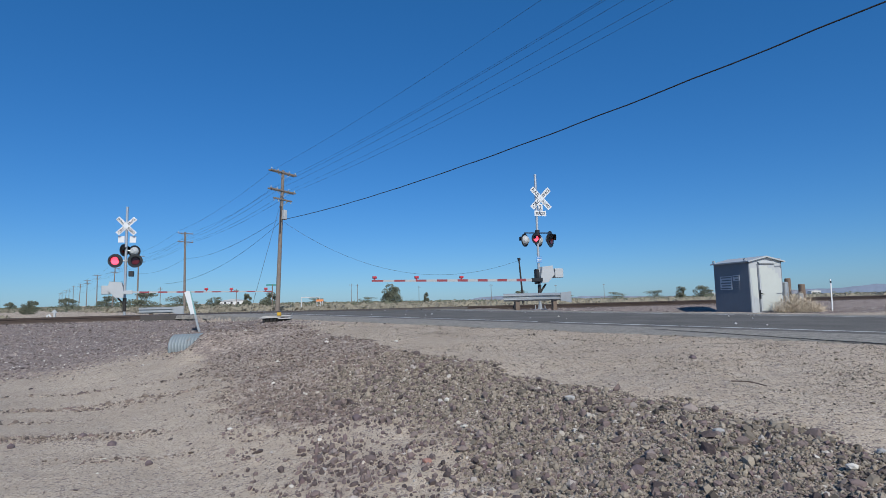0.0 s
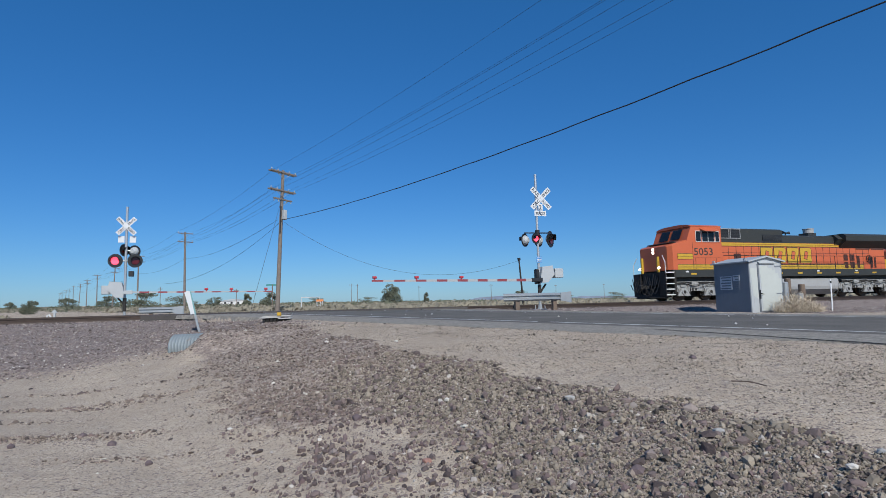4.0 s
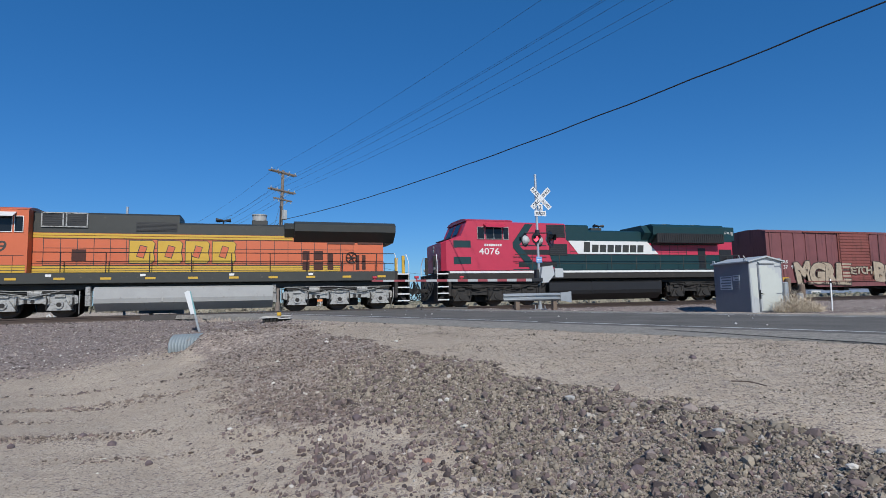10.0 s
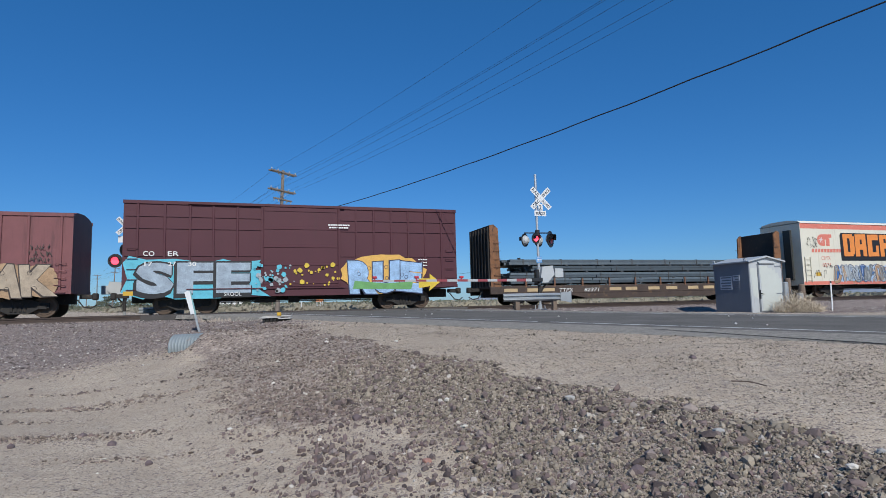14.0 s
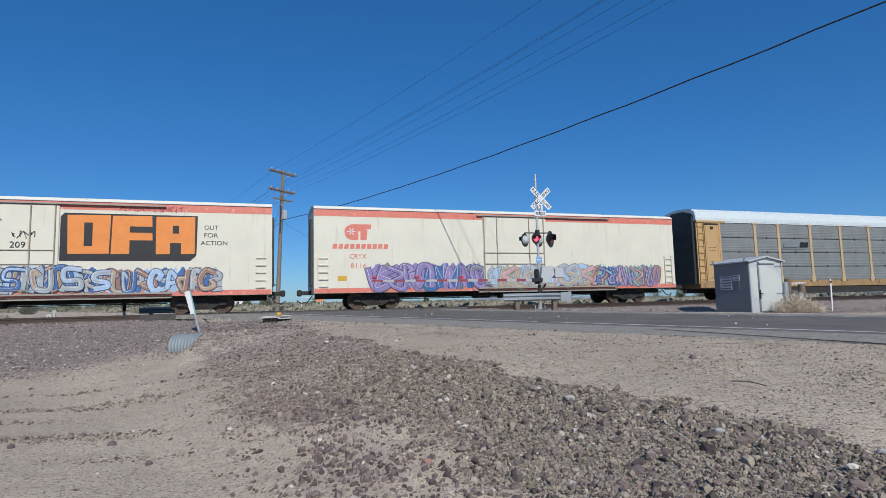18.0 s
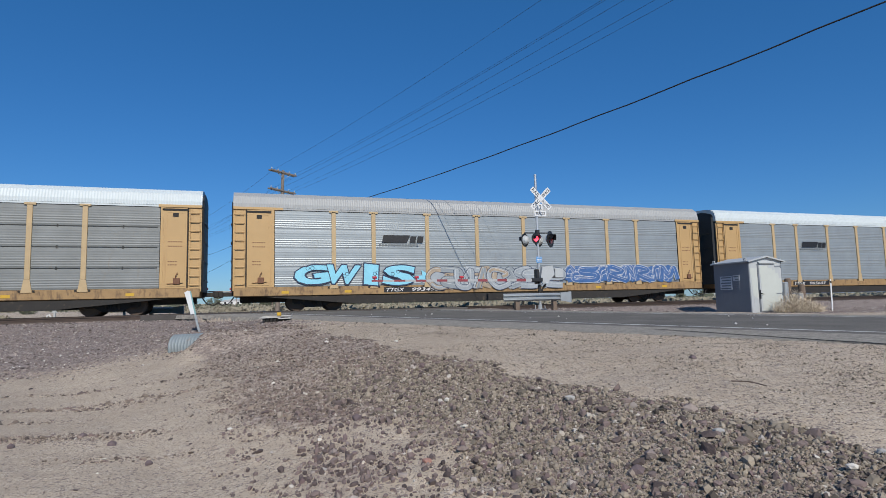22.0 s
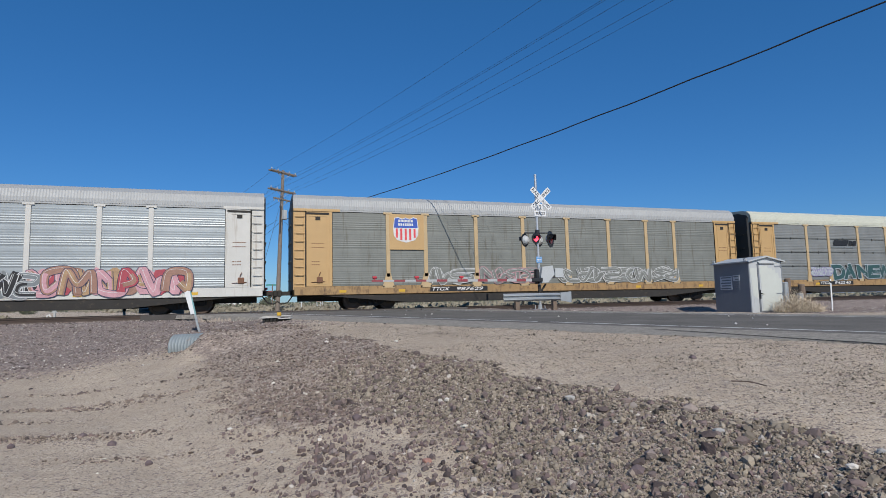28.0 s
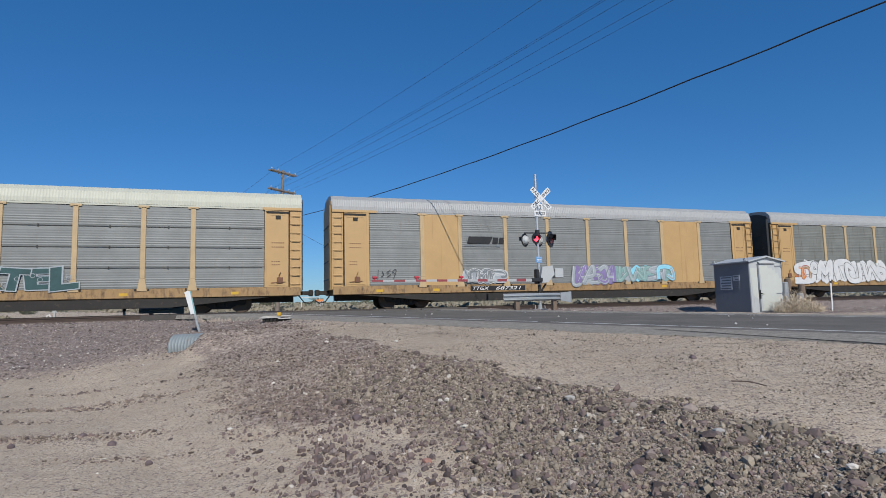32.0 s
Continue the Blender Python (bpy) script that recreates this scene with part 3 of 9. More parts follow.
def locomotive(spec):
    """A six-axle diesel locomotive, cab end at x = 0."""
    L = 21.08
    c = thing("locomotive", spec["label"], "locomotive", group="locomotives of the train")
    side, roof, sill = spec["side"], spec["roof"], spec["sill"]
    # underframe, ends and steps
    m = Mesh().box(0.75, L - 0.75, -HW, HW, 1.42, 1.89, 0.02)
    m.box(1.0, L - 1.0, -1.1, 1.1, 1.18, 1.42, 0.02)
    part("underframe", m, sill, c)
    for x0, way in ((0.0, 1), (L, -1)):
        m = Mesh()
        a, b = sorted((x0 + way * 0.62, x0 + way * 0.78))
        m.box(a, b, -HW, HW, 0.55, 1.9, 0.02)
        a, b = sorted((x0 + way * 0.1, x0 + way * 0.62))
        m.box(a, b, -0.75, 0.75, 1.0, 1.78, 0.03)
        part("end_plate", m, UNDER_BLACK, c)
        m = Mesh()
        m.prism([(x0 - way * 0.02, 0.2), (x0 + way * 0.12, 0.16), (x0 + way * 0.6, 0.75), (x0 + way * 0.4, 0.85)], -1.35, 1.35, "y")
        part("plow", m, UNDER_BLACK, c)
        for s in (-1, 1):
            y0, y1 = sorted((s * 0.88, s * 1.52))
            m = Mesh()
            for k in range(5):
                z = 0.36 + k * 0.34
                a, b = sorted((x0 + way * 0.02, x0 + way * 0.64))
                m.box(a, b, y0, y1, z, z + 0.035)
            part("step_tread", m, SILVER, c, "worn bright step tread")
            m = Mesh()
            for k in range(5):
                z = 0.36 + k * 0.34
                a, b = sorted((x0 + way * 0.02, x0 + way * 0.64))
                m.box(a, b, *sorted((s * 1.52, s * 1.545)), z - 0.01, z + 0.05)
            part("step_edge", m, WHITE, c, "white step edge")
            m = Mesh()
            a, b = sorted((x0, x0 + way * 0.03))
            m.box(a, b, y0, y1, 0.3, 1.75)
            m.box(min(x0, x0 + way * 0.66), max(x0, x0 + way * 0.66), min(y0, y1), min(y0, y1) + 0.03, 0.3, 1.75) if s > 0 else m.box(min(x0, x0 + way * 0.66), max(x0, x0 + way * 0.66), y1 - 0.03, y1, 0.3, 1.75)
            part("step_well", m, UNDER_BLACK, c)
            m = Mesh()
            m.tube([(x0 + way * 0.03, s * 1.5, 1.2), (x0 + way * 0.03, s * 1.5, 2.35), (x0 + way * 0.10, s * 1.2, 2.8)], 0.022)
            m.tube([(x0 + way * 0.64, s * 1.5, 1.5), (x0 + way * 0.64, s * 1.5, 2.45), (x0 + way * 0.78, s * 1.5, 2.8)], 0.022)
            part("grab_rail", m, WHITE, c, "white grab rail at the steps")
        m = Mesh()
        for y in (-0.75, 0.75):
            m.box(min(x0 + way * 0.05, x0 + way * 0.2), max(x0 + way * 0.05, x0 + way * 0.2), y - 0.06, y + 0.06, 1.78, 2.75, 0.01)
        part("end_post", m, YELLOW if spec["yellow"] else sill, c)
        coupler(c, x0, -way)
        m = Mesh()
        loose = random.Random(int(x0) + 3)
        for k in range(11):
            y, low = -0.95 + k * 0.19, loose.uniform(0.35, 0.8)
            m.tube([(x0 + way * 0.05, y, loose.uniform(1.1, 1.7)), (x0 - way * 0.15, y + 0.05, low + 0.25), (x0 - way * 0.32, y + 0.06, low), (x0 - way * 0.52, y + 0.02, low + 0.1), (x0 - way * 0.66, y, loose.uniform(0.8, 1.5))], 0.026, 5)
        part("air_hose", m, BLACK, c)
    # nose and cab
    nz, cf, cr, rz = spec["nose_z"], spec["cab"][0], spec["cab"][1], 4.62
    fl, n0 = 0.18, spec["nose_x"]
    m = Mesh()
    v = []
    for x, hw, z in ((n0, HW - fl - 0.12, nz - 0.10), (n0 + 0.2, HW - 0.02, nz - 0.02), (cf, HW, nz + 0.27)):
        v += [(x, -hw, 1.9), (x, -hw, z - 0.05), (x, -hw + 0.12, z + 0.02), (x, hw - 0.12, z + 0.02), (x, hw, z - 0.05), (x, hw, 1.9)]
    f = [(0, 1, 2, 3, 4, 5)]
    for k in (0, 6):
        f += [(k + i, k + 6 + i, k + 7 + i, k + 1 + i) for i in range(5)]
    m.add(v, f)
    part("nose", m, side, c)
    m = Mesh()
    m.box(n0 + 0.5, cf + 0.05, -1.2, 1.2, nz + 0.14, nz + 0.20, 0.02)
    part("nose_top", m, roof, c)
    m = Mesh()
    prof = [(cf, 1.9), (cf, nz + 0.27), (cf + 0.34, rz - 0.10), (cf + 0.42, rz), (cr, rz), (cr, 1.9)]
    m.prism(prof, -HW, HW, "y")
    cab = part("cab", m, side, c)
    m = Mesh()
    arch = [(-HW - 0.02, rz), (-HW * 0.8, rz + 0.1), (-0.7, rz + 0.16), (0.7, rz + 0.16), (HW * 0.8, rz + 0.1), (HW + 0.02, rz), (HW + 0.02, rz - 0.03), (-HW - 0.02, rz - 0.03)]
    m.prism(arch, cf + 0.30, cr + 0.03, "x")
    part("cab_roof", m, side, c)
    m = Mesh()
    for s in (-1, 1):
        for y0, y1 in ((0.12, 0.95), ):
            m.add([(cf + 0.03, s * y0, nz + 0.40), (cf + 0.03, s * y1, nz + 0.40), (cf + 0.29, s * y1, rz - 0.16), (cf + 0.29, s * y0, rz - 0.16)], [(0, 1, 2, 3)])
    part("windscreen", m.turned(Matrix.Translation((-0.03, 0, 0))), GLASS, c)
    w0, w1, z0, z1 = spec["window"]
    for s in (-1, 1):
        y = s * (HW + 0.004)
        wide = w1 - w0
        for fa, fb in ((0.0, 0.20), (0.27, 0.51), (0.53, 0.78), (0.84, 1.0)):
            pane = part("side_window", Mesh().box(w0 + wide * fa, w0 + wide * fb, min(y, y + s * 0.012), max(y, y + s * 0.012), z0, z1), GLASS, cab, "dark cab side window")
            m = Mesh()
            yo = (min(y, y + s * 0.03), max(y, y + s * 0.03))
            xa, xb = w0 + wide * fa, w0 + wide * fb
            m.box(xa - 0.022, xa, *yo, z0 - 0.03, z1 + 0.03).box(xb, xb + 0.022, *yo, z0 - 0.03, z1 + 0.03).box(xa, xb, *yo, z0 - 0.03, z0).box(xa, xb, *yo, z1, z1 + 0.03)
            part("window_frame", m, WHITE if spec["yellow"] else SILVER, pane, "pale window frame")
        m = Mesh().prism([(y, z1 + 0.20), (y + s * 0.42, z1 - 0.02), (y + s * 0.42, z1 - 0.04), (y, z1 + 0.14)], w0 + 0.35, w1 - 0.25, "x")
        part("sunshade", m, spec["shade"], cab, "folded-out sunshade over the window")
    # hoods
    y = spec["hood_y"]
    hz = spec["hood_z"]
    m = Mesh()
    for x0, x1, z, paint in hz:
        m.prism([(-y, 1.89), (-y, 3.69)] + [(y, 3.69), (y, 1.89)], x0, x1, "x")
    part("long_hood", m, side, c)
    for x0, x1, z, paint in hz:
        m = Mesh().prism([(-y - 0.005, 3.68), (-y - 0.005, z - 0.10), (-y + 0.18, z), (y - 0.18, z), (y + 0.005, z - 0.10), (y + 0.005, 3.68)], x0, x1, "x")
        part("hood_roof", m, paint, c)
    r0, r1, rb, rt = spec["rad"]
    m = Mesh()
    m.prism([(-y - 0.01, rb - 0.5), (-y - 0.55, rb - 0.02), (-y - 0.58, rt - 0.16), (-y - 0.35, rt), (y + 0.35, rt), (y + 0.58, rt - 0.16), (y + 0.55, rb - 0.02), (y + 0.01, rb - 0.5)], r0 + 0.45, r1, "x")
    m.prism([(-y - 0.01, rb - 0.3), (-y - 0.35, rb + 0.1), (-y, rt - 0.05), (y, rt - 0.05), (y + 0.35, rb + 0.1), (y + 0.01, rb - 0.3)], r0, r0 + 0.45, "x")
    part("radiator_housing", m, roof, c, "flared dark radiator housing")
    m = Mesh()
    for k in range(7):
        m.box(r0 + 0.9 + k * 0.62, r0 + 1.42 + k * 0.62, -0.8, 0.8, rt, rt + 0.05, 0.02)
    part("radiator_fan_cover", m, CHARCOAL, c)
    # roof kit
    for x0, x1, za, zb, framed in spec["fans"]:
        m = Mesh()
        for s in (-1, 1):
            m.box(x0, x1, *sorted((s * (y - 0.1), s * (y + 0.03))), za, zb)
        grille = part("blower_grille", m, BLACK, c, "black blower intake behind a frame")
        m = Mesh()
        for s in (-1, 1):
            for k in range(6):
                z = za + 0.06 + (zb - za - 0.12) * k / 5
                m.box(x0 + 0.03, x1 - 0.03, *sorted((s * (y + 0.03), s * (y + 0.045))), z - 0.012, z + 0.012)
        part("grille_slat", m, CHARCOAL, grille)
        if framed:
            m = Mesh()
            for s in (-1, 1):
                yy = sorted((s * (y + 0.03), s * (y + 0.07)))
                for xx in (x0, (x0 + x1) / 2 - 0.09, (x0 + x1) / 2 + 0.04, x1 - 0.05) if x1 - x0 > 1.2 else (x0, x1 - 0.05):
                    m.box(xx, xx + 0.05, *yy, za, zb)
                m.box(x0, x1, *yy, za - 0.03, za + 0.02)
                m.box(x0, x1, *yy, zb - 0.02, zb + 0.03)
            part("grille_frame", m, SILVER, grille, "grey metal frame")
    m = Mesh()
    for s in (-1, 1):
        for a, b, za, zb in spec["rear_vents"]:
            m.box(a, b, *sorted((s * y, s * (y + 0.03))), za, zb)
    part("radiator_intake", m, spec["intake"], c, "dark radiator intake screen")
    bx, bz = spec["brake_wheel"]
    for s in (-1, 1):
        m = Mesh()
        for k in range(24):
            a0, a1 = k * math.tau / 24, (k + 1) * math.tau / 24
            m.rod((bx + 0.27 * math.cos(a0), s * (y + 0.06), bz + 0.27 * math.sin(a0)), (bx + 0.27 * math.cos(a1), s * (y + 0.06), bz + 0.27 * math.sin(a1)), 0.022, 5)
        for k in range(6):
            a0 = k * math.tau / 6
            m.rod((bx, s * (y + 0.06), bz), (bx + 0.27 * math.cos(a0), s * (y + 0.06), bz + 0.27 * math.sin(a0)), 0.02, 5)
        m.rod((bx, s * y, bz), (bx, s * (y + 0.09), bz), 0.06, 10)
        part("brake_wheel", m, BLACK, c, "black spoked hand-brake wheel")
    m = Mesh()
    sx = spec["stack"]
    m.box(sx, sx + 0.75, -0.4, 0.4, 4.1, 4.52, 0.03)
    part("exhaust_duct", m, CHARCOAL, c)
    if spec["yellow"]:
        m = Mesh().rod((sx + 0.36, -0.1, 4.5), (sx + 0.36, -0.1, 4.78), 0.34, 20).rod((sx + 0.36, -0.1, 4.78), (sx + 0.36, -0.1, 4.83), 0.37, 20)
        part("exhaust_stack", m, TANK_GREY, c, "round grey exhaust stack")
    m = Mesh()
    hx, hzz = spec["horn"]
    m.rod((hx, 0.3, hzz - 0.5), (hx, 0.3, hzz), 0.04)
    for dx, yy in ((-0.35, 0.2), (0.35, 0.3), (-0.28, 0.42)):
        m.rod((hx, yy, hzz), (hx + dx, yy, hzz + 0.02), 0.03, 8, 0.10)
    part("horn", m, BLACK, c)
    # doors and grilles on the hood
    m = Mesh()
    for s in (-1, 1):
        xx = spec.get("seam_from", cr + 0.4)
        while xx < r0 + 3.6:
            ya, yb = sorted((s * y, s * (y + 0.012)))
            m.box(xx, xx + 0.022, ya, yb, 1.95, 3.68)
            xx += 0.64
        for z in (2.24, 3.0, 3.42):
            ya, yb = sorted((s * y, s * (y + 0.012)))
            m.box(spec.get("seam_from", cr + 0.4), r0 + 3.4, ya, yb, z, z + 0.018)
    part("hood_door_seams", m, spec["seam"], c)
    m = Mesh()
    for s in (-1, 1):
        ya, yb = sorted((s * y, s * (y + 0.02)))
        for a, b, za, zb in spec["vents"]:
            m.box(a, b, ya, yb, za, zb)
    part("vent", m, spec["vent"], c, "dark louvred vent")
    # handrails
    m = Mesh()
    for s in (-1, 1):
        yy = s * (HW - 0.05)
        xx = cr + 1.2
        m.tube([(cr + 0.15, yy, 2.78), (L - 0.8, yy, 2.78)], 0.02, 6)
        m.tube([(cr + 0.15, yy, 2.28), (L - 0.8, yy, 2.28)], 0.014, 6)
        while xx < L - 0.7:
            m.rod((xx, yy, 1.85), (xx, yy, 2.78), 0.022, 6)
            xx += 1.72
    part("handrail", m, BLACK if spec["yellow"] else SILL_GREY, c, "dark walkway handrail")
    # fuel tank
    a, b = spec["tank"]
    m = Mesh()
    m.prism([(-1.45, 0.55), (-1.5, 0.75), (-1.5, 1.2), (-1.3, 1.28), (1.3, 1.28), (1.5, 1.2), (1.5, 0.75), (1.45, 0.55), (1.0, 0.2), (-1.0, 0.2)], a, b, "x")
    m.box((a + b) / 2 - 1.05, (a + b) / 2 - 1.0, -1.52, 1.52, 0.6, 1.25)
    part("fuel_tank", m, spec["tank_paint"], c, "long fuel tank under the frame")
    m = Mesh()
    for xx in (a - 0.25, b + 0.05):
        for s in (-1, 1):
            m.rod((xx, s * 1.2, 0.45), (xx, s * 1.2, 1.1), 0.14, 8)
            m.box(xx - 0.1, xx + 0.1, s * 1.15 - 0.2, s * 1.15 + 0.2, 0.9, 1.3, 0.02)
    part("air_reservoir", m, spec["truck"], c)
    # trucks
    for cx, way in ((spec["axles"][1], 1), (L - spec["axles"][1], -1)):
        gap = spec["axles"][1] - spec["axles"][0]
        m = Mesh()
        for s in (-1, 1):
            ya, yb = sorted((s * 1.0, s * 1.18))
            top = []
            for k in (-gap, 0, gap):
                top += [(k - 0.66, 0.90), (k - 0.38, 1.0), (k + 0.38, 1.0), (k + 0.66, 0.90)]
            low = []
            for k in (gap, 0, -gap):
                low += [(k + 0.66, 0.60), (k + 0.40, 0.50), (k - 0.40, 0.50), (k - 0.66, 0.60)]
            m.prism(top + low, ya, yb, "y")
            for k in (-gap, 0, gap):
                m.prism([(k - 0.47, 0.29), (k - 0.44, 0.36), (k - 0.22, 0.74), (k + 0.22, 0.74), (k + 0.44, 0.36), (k + 0.47, 0.29)], *sorted((s * 1.06, s * 1.30)), "y")
                m.rod((k, s * 1.28, 0.53), (k, s * 1.36, 0.53), 0.19, 16, 0.17)
                for dx in (-0.46, 0.46):
                    m.rod((k + dx, s * 1.16, 0.56), (k + dx, s * 1.16, 0.92), 0.10, 8)
                m.box(k - 0.2, k + 0.2, *sorted((s * 1.18, s * 1.26)), 0.84, 0.98, 0.02)
        t = part("truck", m, spec["truck"], c, "three-axle truck with coil springs and brake rigging")
        m = Mesh()
        for s in (-1, 1):
            for k in (-gap / 2 - 0.15, gap / 2 + 0.15):
                m.rod((k - 0.30, s * 1.24, 1.02), (k + 0.22, s * 1.24, 1.02), 0.13, 12)
                m.rod((k + 0.22, s * 1.24, 1.02), (k + 0.52, s * 1.24, 0.98), 0.03, 6)
        part("brake_cylinder", m, spec["truck"], t, "brake cylinder on the truck frame")
        m = Mesh()
        for s in (-1, 1):
            m.tube([(-gap - 0.6, s * 1.30, 1.14), (-0.3, s * 1.32, 1.17), (0.3, s * 1.32, 1.12), (gap + 0.6, s * 1.30, 1.15)], 0.022)
            for k in (-gap - 0.72, gap + 0.72):
                m.tube([(k, s * 1.2, 1.1), (k, s * 1.22, 0.6), (k * 0.97, s * 0.9, 0.12)], 0.024)
            m.tube([(-gap, s * 1.33, 1.1), (-gap / 2, s * 1.36, 0.86), (0.0, s * 1.36, 1.05), (gap / 2, s * 1.36, 0.88), (gap, s * 1.33, 1.1)], 0.018)
        part("air_pipe", m, SILVER if spec["truck"] is SILVER else UNDER_BLACK, t)
        m = Mesh()
        for s in (-1, 1):
            for k in (-gap, 0, gap):
                m.rod((k, s * 1.355, 0.53), (k, s * 1.368, 0.53), 0.10, 12)
            # no hole is cut: dark discs and plates stand in for the shaded openings
            for k in (-gap / 2, gap / 2):
                m.rod((k, s * 1.178, 0.68), (k, s * 1.186, 0.68), 0.085, 12)
                m.box(k - 0.32, k - 0.18, *sorted((s * 1.178, s * 1.186)), 0.60, 0.78)
        part("axle_cap", m, UNDER_BLACK, t, "dark axle cap and frame opening")
        m = Mesh()
        for s in (-1, 1):
            for k in (-gap - 0.46, -gap + 0.5, -0.5, 0.46, gap - 0.5, gap + 0.46):
                m.tube([(k, s * 1.2, 0.95), (k + 0.04, s * 1.26, 0.7), (k, s * 1.22, 0.36), (k - 0.05, s * 1.0, 0.3)], 0.035, 6)
                m.box(k - 0.07, k + 0.07, *sorted((s * 0.86, s * 1.02)), 0.22, 0.62, 0.02)
            m.box(-gap - 0.5, gap + 0.5, *sorted((s * 1.16, s * 1.28)), 1.0, 1.12, 0.02)
        part("brake_shoe", m, UNDER_BLACK, t, "dark brake shoe and hanger")
        m = Mesh()
        for k in (-gap, 0, gap):
            m.box(k - 0.62 * way - 0.42, k - 0.62 * way + 0.42, -0.62, 0.62, 0.22, 0.92, 0.06)
        m.box(-gap - 0.5, gap + 0.5, -0.95, 0.95, 0.92, 1.16, 0.03)
        part("drive_motor", m, UNDER_BLACK, t, "dark motor casing between the wheels")
        t.matrix_basis = pose(cx, 0, 0)
        for k in (-gap, 0, gap):
            wheelset(t, k, 0.53)
    # headlights
    m = Mesh()
    for z in (3.05, 3.25):
        m.rod((n0 + 0.05, 0, z), (n0 - 0.03, 0, z), 0.09, 12)
    for s in (-0.9, 0.9):
        m.rod((0.10, s, 2.05), (0.02, s, 2.05), 0.08, 12)
    part("headlight", m, HEADLIGHT if spec["lit"] else SILVER, c, "twin headlight and ditch lights")
    return c, cab


SPEC = dict(side=ORANGE, roof=SILL_GREY, sill=SILL_GREY, yellow=True, shade=ORANGE, seam=CHARCOAL, nose_x=0.42, nose_z=3.45, cab=(1.72, 4.42), window=(2.42, 4.23, 3.64, 4.28),
            vent=mat("rusty_dark_vent", (0.055, 0.018, 0.013), 0.8, vary=0.25), hood_y=1.02, hood_z=[(4.36, 10.2, 4.62, SILL_GREY), (10.2, 19.83, 4.24, SILL_GREY)], rad=(14.9, 20.37, 3.88, 4.36), fans=[(4.72, 6.5, 3.95, 4.55, True), (8.4, 10.1, 3.80, 4.22, False)],
            rear_vents=[(17.0, 18.35, 3.30, 3.72), (18.5, 19.8, 3.30, 3.72)], intake=mat("dusty_dark_screen", (0.085, 0.035, 0.025), 0.8, vary=0.25), brake_wheel=(18.17, 2.62), stack=13.38, horn=(12.04, 4.56),
            vents=[(5.9, 6.45, 2.45, 2.95), (15.76, 16.1, 1.98, 2.4), (16.3, 16.76, 1.98, 2.4), (15.76, 16.1, 2.5, 2.94), (16.3, 16.76, 2.5, 2.94), (16.98, 17.26, 2.0, 2.85), (18.4, 18.58, 2.0, 2.75), (18.72, 18.9, 2.0, 2.75)],
            tank=(6.9, 14.35), tank_paint=TANK_GREY, truck=SILVER, axles=(1.51, 3.55, 5.55), lit=True,
            label="orange and black diesel locomotive with yellow stripes and silver trucks")


